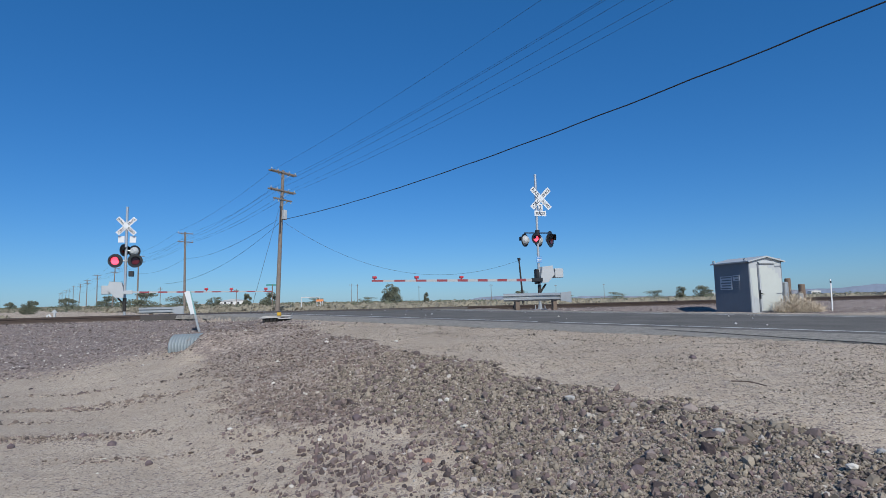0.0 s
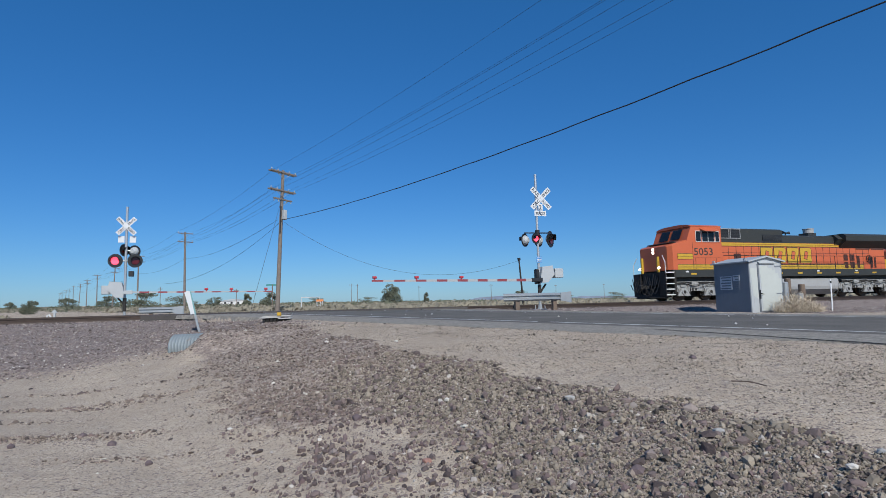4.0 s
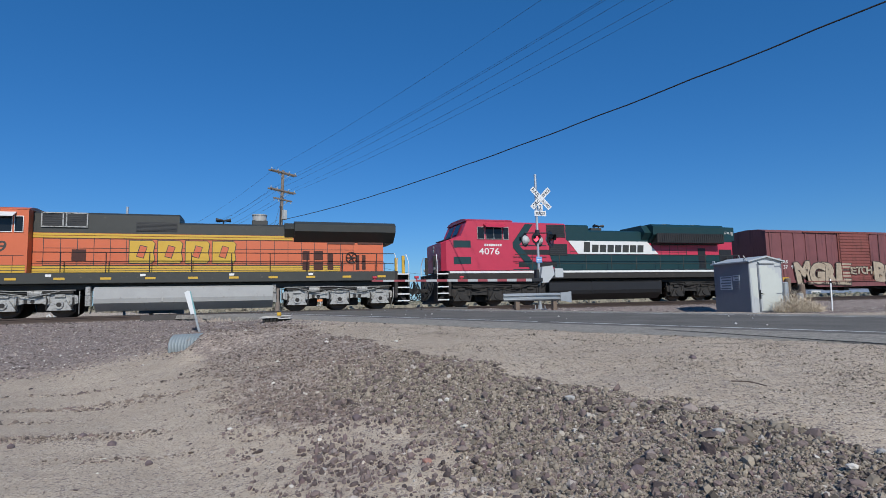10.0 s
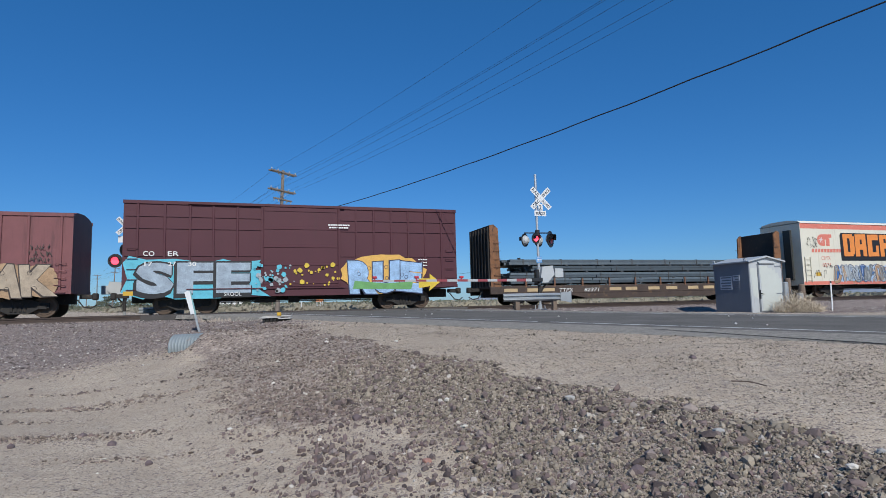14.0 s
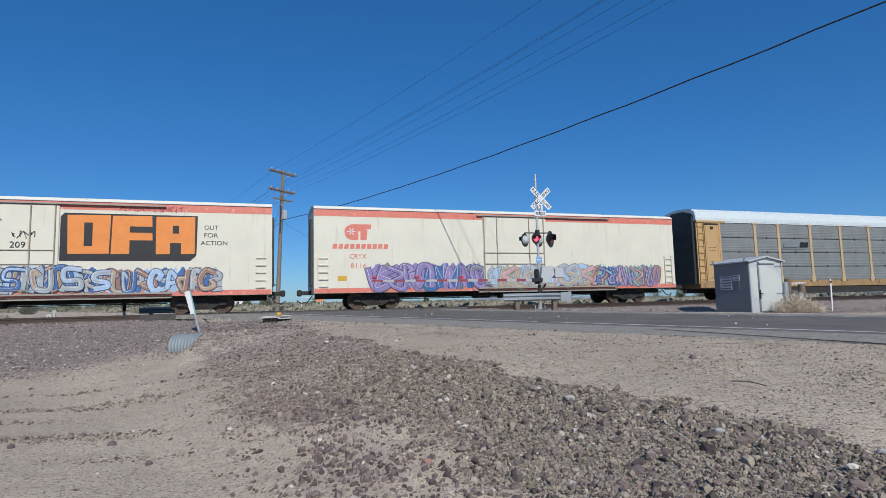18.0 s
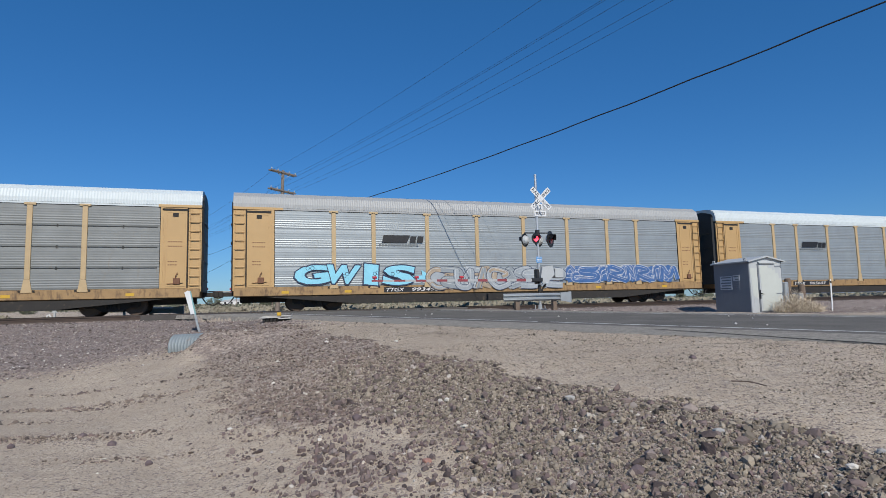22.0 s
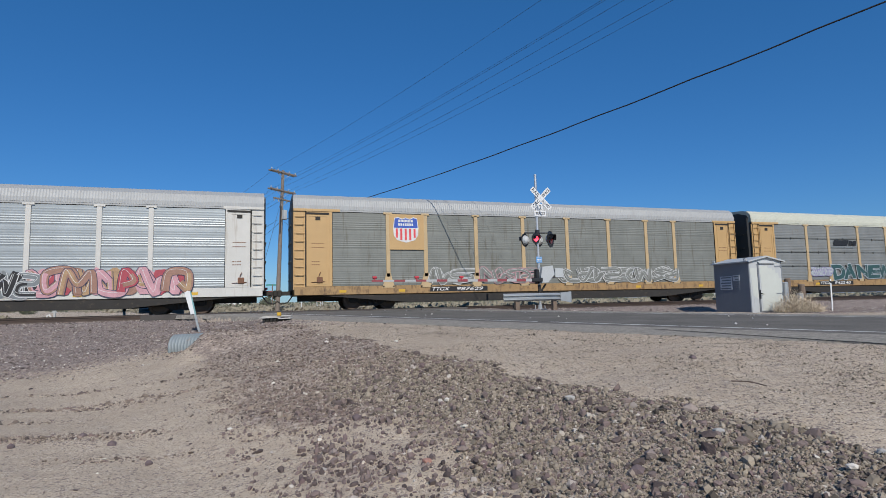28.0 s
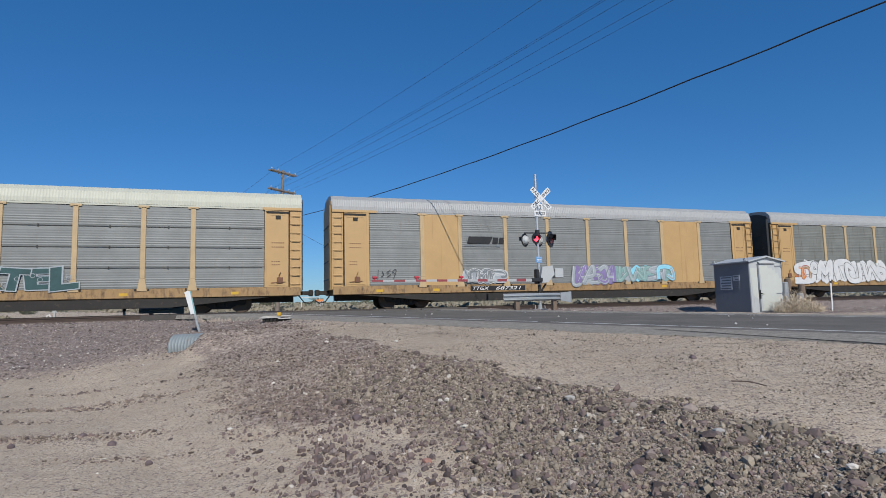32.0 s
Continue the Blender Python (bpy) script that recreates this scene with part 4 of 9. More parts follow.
def orange_dress(c, spec, number, old):
    """Stripes, number and the blocks of the mark on an orange locomotive."""
    y, hy = -HW - 0.006, -spec["hood_y"] - 0.016
    for z in (1.90, 2.01, 2.12):
        plate(c, "stripe", [(0.95, z), (4.36, z), (4.36, z + 0.085), (0.95, z + 0.085)], y, YELLOW)
        plate(c, "stripe", [(4.40, z), (17.6, z), (17.6, z + 0.085), (4.40, z + 0.085)], hy, YELLOW)
    for z in (3.46, 3.575):
        plate(c, "stripe", [(4.40, z), (spec["rad"][0] + 0.4, z), (spec["rad"][0] + 0.4, z + 0.09), (4.40, z + 0.09)], hy - 0.006, YELLOW)
    for z in (1.985, 2.095, 2.205):
        plate(c, "stripe_line", [(0.95, z), (4.36, z), (4.36, z + 0.025), (0.95, z + 0.025)], y - 0.004, SILL_GREY)
        plate(c, "stripe_line", [(4.40, z), (17.6, z), (17.6, z + 0.025), (4.40, z + 0.025)], hy - 0.003, SILL_GREY)
    m = Mesh()
    for x in (2.12, 2.3, 3.05, 3.9):
        m.box(x, x + 0.012, y - 0.012, y, 1.92, 2.62 if x != 2.12 else 3.6)
    m.box(2.12, 4.3, y - 0.012, y, 2.62, 2.632)
    part("cab_seam", m, spec["seam"], c)
    writing(c, number, 2.22, 2.78, 0.46, SILL_GREY, y, "road_number", 1.46, fat=0.012, label="dark road number on the cab side")
    if old:
        for grow, m, dy in ((0.025, SILL_GREY, 0.0), (0.0, YELLOW, -0.005)):
            plate(c, "nose_stripe", [(0.95, 2.55 - grow), (2.05, 2.55 - grow), (2.1 + grow, 2.60), (2.1 + grow, 2.82), (2.05, 2.87 + grow), (0.95, 2.87 + grow)], y - 0.002 + dy, m)
        plate(c, "stripe_line", [(0.95, 2.70), (2.1, 2.70), (2.1, 2.72), (0.95, 2.72)], y - 0.012, SILL_GREY)
        for k in range(4):
            x, wide = 8.16 + k * 1.16, 1.02
            z0, z1 = 2.36, 3.36
            for grow, paint, dy in ((0.035, SILL_GREY, 0.0), (0.0, YELLOW, -0.005)):
                plate(c, "mark_block", [(x - grow, z0 - grow), (x + wide - 0.1, z0 - grow), (x + wide + grow, z0 + 0.12), (x + wide - 0.06 + grow, (z0 + z1) / 2), (x + wide + grow, z1 - 0.12), (x + wide - 0.1, z1 + grow), (x - grow, z1 + grow)],
                      hy - 0.014 + dy, paint, "plain block of the yellow mark with dark outline")
            for grow, paint, dy in ((0.03, SILL_GREY, 0.0), (0.0, ORANGE, -0.005)):
                plate(c, "mark_slot", [(x + 0.30 - grow, 2.66 - grow), (x + 0.55 + grow, 2.58 - grow), (x + 0.70 + grow, 3.06 + grow), (x + 0.45 - grow, 3.14 + grow)], hy - 0.025 + dy, paint)
    else:
        for k in range(4):
            x = 9.55 + k * 1.15
            shape = [(0, 0), (1, 0), (1, 0.3), (0.35, 0.36), (1, 0.42), (1, 1), (0, 1), (0, 0.7), (0.65, 0.64), (0, 0.58)]
            plate(c, "mark_block", [(x + 0.98 * u + 0.28 * v, 2.83 + 0.42 * v) for u, v in shape], hy - 0.014, CHARCOAL, "plain slanted block of the black mark")
        plate(c, "mark_swoosh", [(9.5, 2.50), (9.9, 2.66), (14.6, 2.60), (12.2, 2.54)], hy - 0.014, CHARCOAL, "black swoosh under the mark")
    m = Mesh()
    for k in range(11):
        x = 1.9 + k * 1.75
        m.box(x, x + 0.42, y - 0.004, y, 1.58, 1.68)
    part("reflector_plate", m, YELLOW, c, "yellow reflector plates along the sill")
    m = Mesh()
    for x in (1.5, 5.1, 8.7, 12.4, 16.0):
        m.box(x, x + 0.22, y - 0.004, y, 1.72, 1.82)
    part("sill_sticker", m, WHITE, c)


CARS = []          # each car and the place of its leading end at the middle of the clip


def locomotives():
    c, cab = locomotive(SPEC)
    orange_dress(c, SPEC, "5053", True)
    CARS.append((c, -140.87))
    two = dict(SPEC, roof=ROOF_BLACK, hood_z=[(4.36, 9.95, 4.62, ROOF_BLACK), (9.95, 19.9, 4.46, ROOF_BLACK)], fans=[(5.27, 6.03, 4.04, 4.58, True), (7.14, 7.93, 4.04, 4.58, True), (9.05, 9.8, 3.75, 4.2, False)], rear_vents=[(15.7, 17.3, 3.40, 3.78), (17.45, 19.3, 3.40, 3.78)], brake_wheel=(18.6, 2.62), rad=(14.4, 20.7, 3.98, 4.52), truck=TRUCK_BROWN, tank_paint=TANK_GREY, lit=False, stack=12.4, horn=(10.9, 4.72), shade=WHITE,
               vents=[(3.35, 3.85, 1.9, 2.4), (15.9, 16.2, 2.0, 2.95), (16.35, 16.62, 2.1, 2.85), (16.95, 17.25, 2.0, 2.95), (17.5, 17.75, 2.1, 2.85), (18.0, 18.3, 2.0, 2.95)],
               label="orange and black diesel locomotive with black roof and dark trucks")
    c, cab = locomotive(two)
    orange_dress(c, two, "6889", False)
    CARS.append((c, -118.48))
    three = dict(SPEC, lit=False, shade=WHITE, label="sun-faded orange diesel locomotive with yellow stripes and silver trucks")
    c, cab = locomotive(three)
    orange_dress(c, three, "4539", True)
    CARS.append((c, -96.20))
    four = dict(SPEC, side=RED_LOCO, roof=GREEN_LOCO, sill=UNDER_BLACK, yellow=False, shade=RED_LOCO, seam=CHARCOAL, seam_from=8.3, vent=BLACK, nose_x=0.34, nose_z=3.5, cab=(1.38, 4.4), window=(2.35, 4.15, 3.62, 4.24),
                hood_z=[(4.4, 8.05, 4.66, RED_LOCO), (8.05, 9.6, 4.6, GREEN_LOCO), (9.6, 20.3, 4.3, GREEN_LOCO)],
                rear_vents=[(19.2, 20.2, 2.0, 3.2), (14.0, 19.1, 3.46, 3.72)], intake=BLACK, brake_wheel=(19.7, 2.4), rad=(13.3, 19.2, 4.05, 4.68), fans=[(6.81, 8.0, 3.82, 4.55, False), (6.96, 8.11, 2.77, 3.44, False)], stack=10.2, horn=(11.2, 4.72), truck=UNDER_BLACK, tank_paint=BLACK, tank=(6.6, 14.2), axles=(1.45, 3.5, 5.6), lit=False,
                vents=[(5.0, 7.4, 2.85, 3.1), (5.0, 7.4, 2.12, 2.38), (17.53, 18.1, 1.98, 3.27)],
                label="red and dark green diesel locomotive with a white side panel")
    c, cab = locomotive(four)
    y, hy = -HW - 0.006, -four["hood_y"] - 0.018
    plate(c, "green_panel", [(7.3, 1.92), (20.28, 1.92), (20.28, 2.86), (8.25, 2.86), (7.0, 3.0), (7.0, 2.7)], hy, GREEN_LOCO)
    plate(c, "green_panel", [(8.15, 3.62), (13.9, 3.62), (13.9, 3.75), (8.15, 3.75)], hy, GREEN_LOCO)
    plate(c, "white_panel", [(8.2, 3.64), (13.7, 3.64), (14.5, 2.88), (8.85, 2.88)], hy - 0.004, WHITE, "white slanted panel on the hood")
    bars(c, "name_block", 9.2, 2.98, 1, 0.42, 0.60, 0.10, SILL_GREY, hy - 0.010, 0.1, "plain dark blocks of the name")
    bars(c, "name_block", 9.76, 2.98, 7, 0.44, 0.44, 0.09, SILL_GREY, hy - 0.010, 0.1, "plain dark blocks of the name")
    for z in (2.25, 3.13):
        plate(c, "nose_band", [(0.95, z), (1.93, z), (1.93, z + 0.38), (0.95, z + 0.38)], y, GREEN_LOCO)
    plate(c, "slash", [(5.45, 4.55), (5.95, 4.55), (5.05, 3.35), (6.3, 1.95), (5.75, 1.95), (4.55, 3.35)], hy - 0.006, GREEN_LOCO, "dark green slash")
    part("rear_roof", Mesh().box(19.2, 20.6, -1.0, 1.0, 3.74, 4.66, 0.05), GREEN_LOCO, c)
    for k in range(4):
        part("number_light", Mesh().box(19.35 + k * 0.3, 19.55 + k * 0.3, -1.02, -0.98, 4.12, 4.36), SILVER, c)
    m = Mesh()
    for x in (14.9, 17.2):
        m.rod((x + 0.7, 0, 4.66), (x + 0.7, 0, 4.82), 0.72, 20, 0.66)
    part("roof_fan", m, GREEN_LOCO, c, "round radiator fan on the roof")
    m = Mesh()
    for x in np.arange(14.05, 19.1, 0.16):
        m.box(float(x), float(x) + 0.05, -1.63, -1.612, 3.54, 4.10)
    screen = part("radiator_screen", Mesh().box(14.0, 19.1, -1.61, 1.61, 3.52, 4.12, 0.02), BLACK, c, "black louvred radiator screen")
    part("screen_slat", m, UNDER_BLACK, screen)
    for a, b, za, zb in ((4.45, 6.75, 3.32, 3.36), (4.45, 6.75, 2.66, 2.70), (4.45, 6.75, 1.96, 2.0)):
        plate(c, "panel_seam", [(a, za), (b, za), (b, zb), (a, zb)], hy - 0.004, GREEN_LOCO)
    writing(c, "4076", 2.40, 2.76, 0.36, WHITE, y, "road_number", 1.2, fat=0.01, label="white road number on the cab side")
    bars(c, "name_block", 2.72, 3.22, 8, 0.10, 0.12, 0.03, WHITE, y, 0.1, "plain white blocks of the name")
    m = Mesh()
    for s in (-1, 1):
        m.box(0.7, 20.3, min(s * HW, s * (HW + 0.012)), max(s * HW, s * (HW + 0.012)), 1.76, 1.87)
    part("white_sill_stripe", m, WHITE, c)
    CARS.append((c, -73.64))


def car_base(c, L, t0, t1, deep=0.55, sill=UNDER_BLACK):
    """Centre sill, trucks, couplers and brake gear."""
    m = Mesh().box(0.2, L - 0.2, -0.2, 0.2, deep, 1.0, 0.02)
    for x in np.arange(t0 + 2, t1 - 1.5, 2.2):
        m.box(x, x + 0.12, -1.35, 1.35, 0.72, 0.95)
    part("centre_sill", m, sill, c)
    for x in (t0, t1):
        freight_truck(c, x)
    coupler(c, 0.05, -1)
    coupler(c, L - 0.05, 1)
    m = Mesh()
    mid = (t0 + t1) / 2
    m.rod((mid - 2.2, -0.8, 0.62), (mid - 1.2, -0.8, 0.62), 0.18, 10)
    m.box(mid - 0.6, mid - 0.1, -0.95, -0.45, 0.42, 0.85, 0.03)
    m.tube([(t0 + 1.5, -0.6, 0.5), (t1 - 1.5, -0.6, 0.5)], 0.025)
    part("brake_gear", m, UNDER_BLACK, c)


def boxcar(L, z0, z1, paint, door_paint, door, t0, t1, label, ribs, bands):
    c = thing("boxcar", label, "boxcar", group="freight cars of the train")
    car_base(c, L, t0, t1)
    m = Mesh()
    m.prism([(-HW + 0.05, z0), (-HW + 0.05, z1 - 0.06), (-HW * 0.6, z1 + 0.10), (0, z1 + 0.16), (HW * 0.6, z1 + 0.10), (HW - 0.05, z1 - 0.06), (HW - 0.05, z0)], 0.02, L - 0.02, "x")
    part("body", m, paint, c)
    m = Mesh()
    for s in (-1, 1):
        ya, yb = sorted((s * (HW - 0.05), s * HW))
        m.box(0, L, ya, yb, z1 - 0.16, z1, 0.01)
        m.box(0, L, ya, yb, z0 - 0.02, z0 + 0.14, 0.01)
        m.prism([(t0 + 1.2, z0), (t1 - 1.2, z0), (t1 - 2.0, z0 - 0.32), (t0 + 2.0, z0 - 0.32)], ya, yb, "y")
    part("side_sill", m, paint, c)
    for x in ribs:
        m = Mesh()
        for s in (-1, 1):
            ya, yb = sorted((s * (HW - 0.05), s * (HW + 0.005)))
            m.box(x - 0.05, x + 0.05, ya, yb, z0 + 0.14, z1 - 0.16, 0.015)
        part("side_post", m, paint, c)
    for z in bands:
        m = Mesh()
        for s in (-1, 1):
            ya, yb = sorted((s * (HW - 0.05), s * (HW - 0.012)))
            for a, b in ((0.1, door[0]), (door[1], L - 0.1)):
                m.box(a, b, ya, yb, z - 0.03, z + 0.03)
        part("side_band", m, paint, c)
    m = Mesh()
    for s in (-1, 1):
        ya, yb = sorted((s * (HW - 0.05), s * (HW + 0.03)))
        m.box(door[0], door[1], ya, yb, z0 + 0.12, z1 - 0.14, 0.01)
    leaf = part("sliding_door", m, door_paint, c, "ribbed sliding door")
    m = Mesh()
    for s in (-1, 1):
        ya, yb = sorted((s * (HW + 0.03), s * (HW + 0.055)))
        n = 15 if not bands else 5
        for k in range(n):
            z = z0 + 0.3 + (z1 - z0 - 0.6) * k / (n - 1)
            m.box(door[0] + 0.08, door[1] - 0.08, ya, yb, z - 0.055, z + 0.055, 0.02)
    part("door_rib", m, door_paint, leaf)
    m = Mesh()
    for s in (-1, 1):
        ya, yb = sorted((s * HW, s * (HW + 0.07)))
        m.box(door[0] - 3.2, door[1] + 0.2, ya, yb, z1 - 0.13, z1 - 0.07)
        m.box(door[0] - 3.2, door[1] + 0.2, ya, yb, z0 + 0.03, z0 + 0.08)
        for x in (door[0] + 0.12, door[1] - 0.12):
            m.rod((x, s * (HW + 0.08), z0 + 0.1), (x, s * (HW + 0.08), z1 - 0.1), 0.02, 6)
    part("door_track", m, door_paint, c)
    m = Mesh()
    for s in (-1, 1):
        for x in (0.22, L - 0.64):
            grab_iron(m, x, z0 + 0.05, z1 - 2.2, s * HW, s, n=5)
    part("ladder", m, paint, c)
    return c


def freight_cars():
    c = boxcar(15.95, 1.0, 4.48, BOXCAR_RED, DOOR_RED, (6.42, 9.52), 2.2, 13.9, "faded red boxcar with pale bubble-letter graffiti along its side",
               [0.35, 1.38, 2.45, 3.5, 4.5, 5.4, 10.5, 11.4, 12.35, 13.3, 14.3, 15.5], [])
    CARS.append((c, -51.0))
    dress_boxcar_one(c)
    c = boxcar(15.75, 1.05, 5.15, BOXCAR_BROWN, BOXCAR_BROWN, (5.85, 9.6), 2.55, 13.0, "dark brown-red boxcar with blue and silver graffiti panels",
               [0.6, 1.7, 2.75, 3.75, 4.8, 10.4, 11.3, 12.2, 13.1, 14.0, 14.9], [2.65, 3.9, 4.45])
    CARS.append((c, -33.18))
    dress_boxcar_two(c)
    c = bulkhead_flat()
    CARS.append((c, -15.65))
    for at, n, first in ((7.1, "8074", True), (30.55, "8116", False)):
        c = reefer(n, first)
        CARS.append((c, at))


def dress_boxcar_one(c):
    y = -HW - 0.008
    writing(c, "LRS", 1.10, 2.28, 0.20, WHITE, y, "reporting_mark", 0.62, fat=0.01)
    writing(c, "37", 1.32, 1.92, 0.22, WHITE, y, "reporting_mark", 0.36, fat=0.01)
    writing(c, "93", 2.0, 1.92, 0.22, WHITE, y, "reporting_mark", 0.36, fat=0.01)
    plate(c, "yellow_patch", [(1.15, 1.15), (1.7, 1.15), (1.7, 1.35), (1.15, 1.35)], y, YELLOW)
    dim = spray("umber_spray", (0.045, 0.032, 0.026), 0.3)
    bubble_letters(c, "MGRE", 2.4, 7.3, 0.86, 2.34, y - 0.03, CREAM_SPRAY, dim, 21, None, "faded cream bubble-letter graffiti with dark outline", 0.07, 0.06)
    bubble_letters(c, "ETCH", 7.35, 9.35, 1.52, 2.02, y - 0.085, CREAM_SPRAY, dim, 22, None, "small faded cream letters", 0.03, 0.03)
    bubble_letters(c, "BREAK", 9.75, 15.3, 0.95, 2.25, y - 0.03, CREAM_SPRAY, dim, 23, TAN_SPRAY, "faded tan bubble-letter graffiti with dark outline", 0.06, 0.05)
    for k, (u, v, ww) in enumerate(((2.7, 0.84, 0.9), (4.6, 0.82, 1.6), (6.7, 0.86, 0.7), (11.2, 0.84, 1.2), (14.4, 2.9, 0.7), (14.3, 2.62, 0.9), (14.35, 2.36, 0.8))):
        scrawl(c, 500 + k, u, v, ww, 0.2, dim, y - 0.055 if k < 4 else y - 0.004)


def dress_boxcar_two(c):
    y = -HW - 0.008
    writing(c, "CO", 0.85, 2.62, 0.22, WHITE, y, "reporting_mark", 0.46, fat=0.01)
    writing(c, "ER", 1.85, 2.62, 0.22, WHITE, y, "reporting_mark", 0.46, fat=0.01)
    for text, x in (("17", 0.92), ("27", 1.88), ("30", 2.72)):
        writing(c, text, x, 2.16, 0.2, WHITE, y - 0.045, "reporting_mark", 0.32, fat=0.01)
    plate(c, "yellow_patch", [(0.1, 0.86), (0.6, 0.86), (0.6, 1.05), (0.1, 1.05)], y - 0.02, YELLOW)
    bars(c, "stencil", 9.0, 4.15, 9, 0.10, 0.07, 0.02, WHITE, y - 0.06)
    bars(c, "stencil", 9.05, 4.02, 8, 0.10, 0.07, 0.02, WHITE, y - 0.06)
    for k, z in enumerate((2.45, 2.3, 2.15)):
        bars(c, "stencil", 13.6, z, 4, 0.10, 0.06, 0.03, WHITE, y)
    rng = random.Random(77)
    edge = [(-0.0, 1.0), (0.9, 0.68), (1.3, 0.95), (2.2, 0.66), (4.1, 0.68), (4.4, 0.9), (6.3, 0.72), (5.8, 1.05), (6.5, 1.35), (5.75, 1.5), (6.2, 2.0), (5.6, 1.95), (5.85, 2.45), (4.9, 2.3), (4.2, 2.5), (3.5, 2.3), (2.2, 2.5), (1.0, 2.45), (0.3, 2.62), (0.05, 2.3), (0.25, 1.6)]
    plate(c, "sprayed_ground", edge, y - 0.016, CYAN_SPRAY, "cyan sprayed ground behind block letters")
    block_letters(c, "SFE", 0.6, 5.55, 0.92, 2.32, y - 0.03, spray("mottled_silver_spray", (0.27, 0.33, 0.385), 0.55), BLACK, 0.14, 0.075, "silver block-letter graffiti with dark shadow")
    writing(c, "SKOOL", 4.25, 0.78, 0.16, WHITE, y - 0.04, "tag", 0.75)
    for n, (ma, xa, xb) in enumerate(((CYAN_SPRAY, 5.5, 7.2), (SILVER_SPRAY, 5.6, 7.4), (YELLOW_SPRAY, 7.2, 9.7))):
        m = Mesh()
        for _ in range(26):
            u, v, r = rng.uniform(xa, xb), rng.uniform(0.95, 2.25), rng.choice((0.03, 0.05, 0.05, 0.08, 0.12))
            fan(m, u, v, [(u + r * rng.uniform(0.8, 1.15) * math.cos(k * math.tau / 12), v + r * rng.uniform(0.8, 1.15) * math.sin(k * math.tau / 12)) for k in range(12)], y - 0.075 - 0.002 * n)
        part("tag", m, ma, c, "sprayed drops of paint")
    edge = [(9.6 + 4.4 * (0.5 - 0.5 * math.cos(k * math.tau / 30)) + rng.uniform(-0.12, 0.12), 1.75 + (1.05 if k < 16 else 1.0) * math.sin(k * math.tau / 30) * 0.95 + rng.uniform(-0.07, 0.07)) for k in range(30)]
    m = Mesh()
    fan(m, 11.8, 1.7, edge, y - 0.012)
    part("tag", m, spray("amber_spray", (0.62, 0.36, 0.08), 0.3), c, "amber sprayed cloud")
    bubble_letters(c, "RUE", 10.1, 13.7, 0.8, 2.35, y - 0.02, spray("sky_blue_spray", (0.26, 0.40, 0.58), 0.6), DARK_BLUE, 33, None, "pale blue and green bubble-letter graffiti", 0.09, 0.05)
    plate(c, "sprayed_band", [(10.2, 1.02), (13.2, 0.96), (13.3, 1.35), (11.8, 1.28), (10.3, 1.42)], y - 0.036, GREEN_SPRAY, "green sprayed band across the letters")
    plate(c, "sprayed_arrow", [(13.6, 1.0), (14.2, 1.1), (14.15, 0.85), (14.75, 1.3), (14.2, 1.75), (14.2, 1.5), (13.6, 1.5)], y - 0.03, YELLOW_SPRAY, "yellow sprayed arrow")


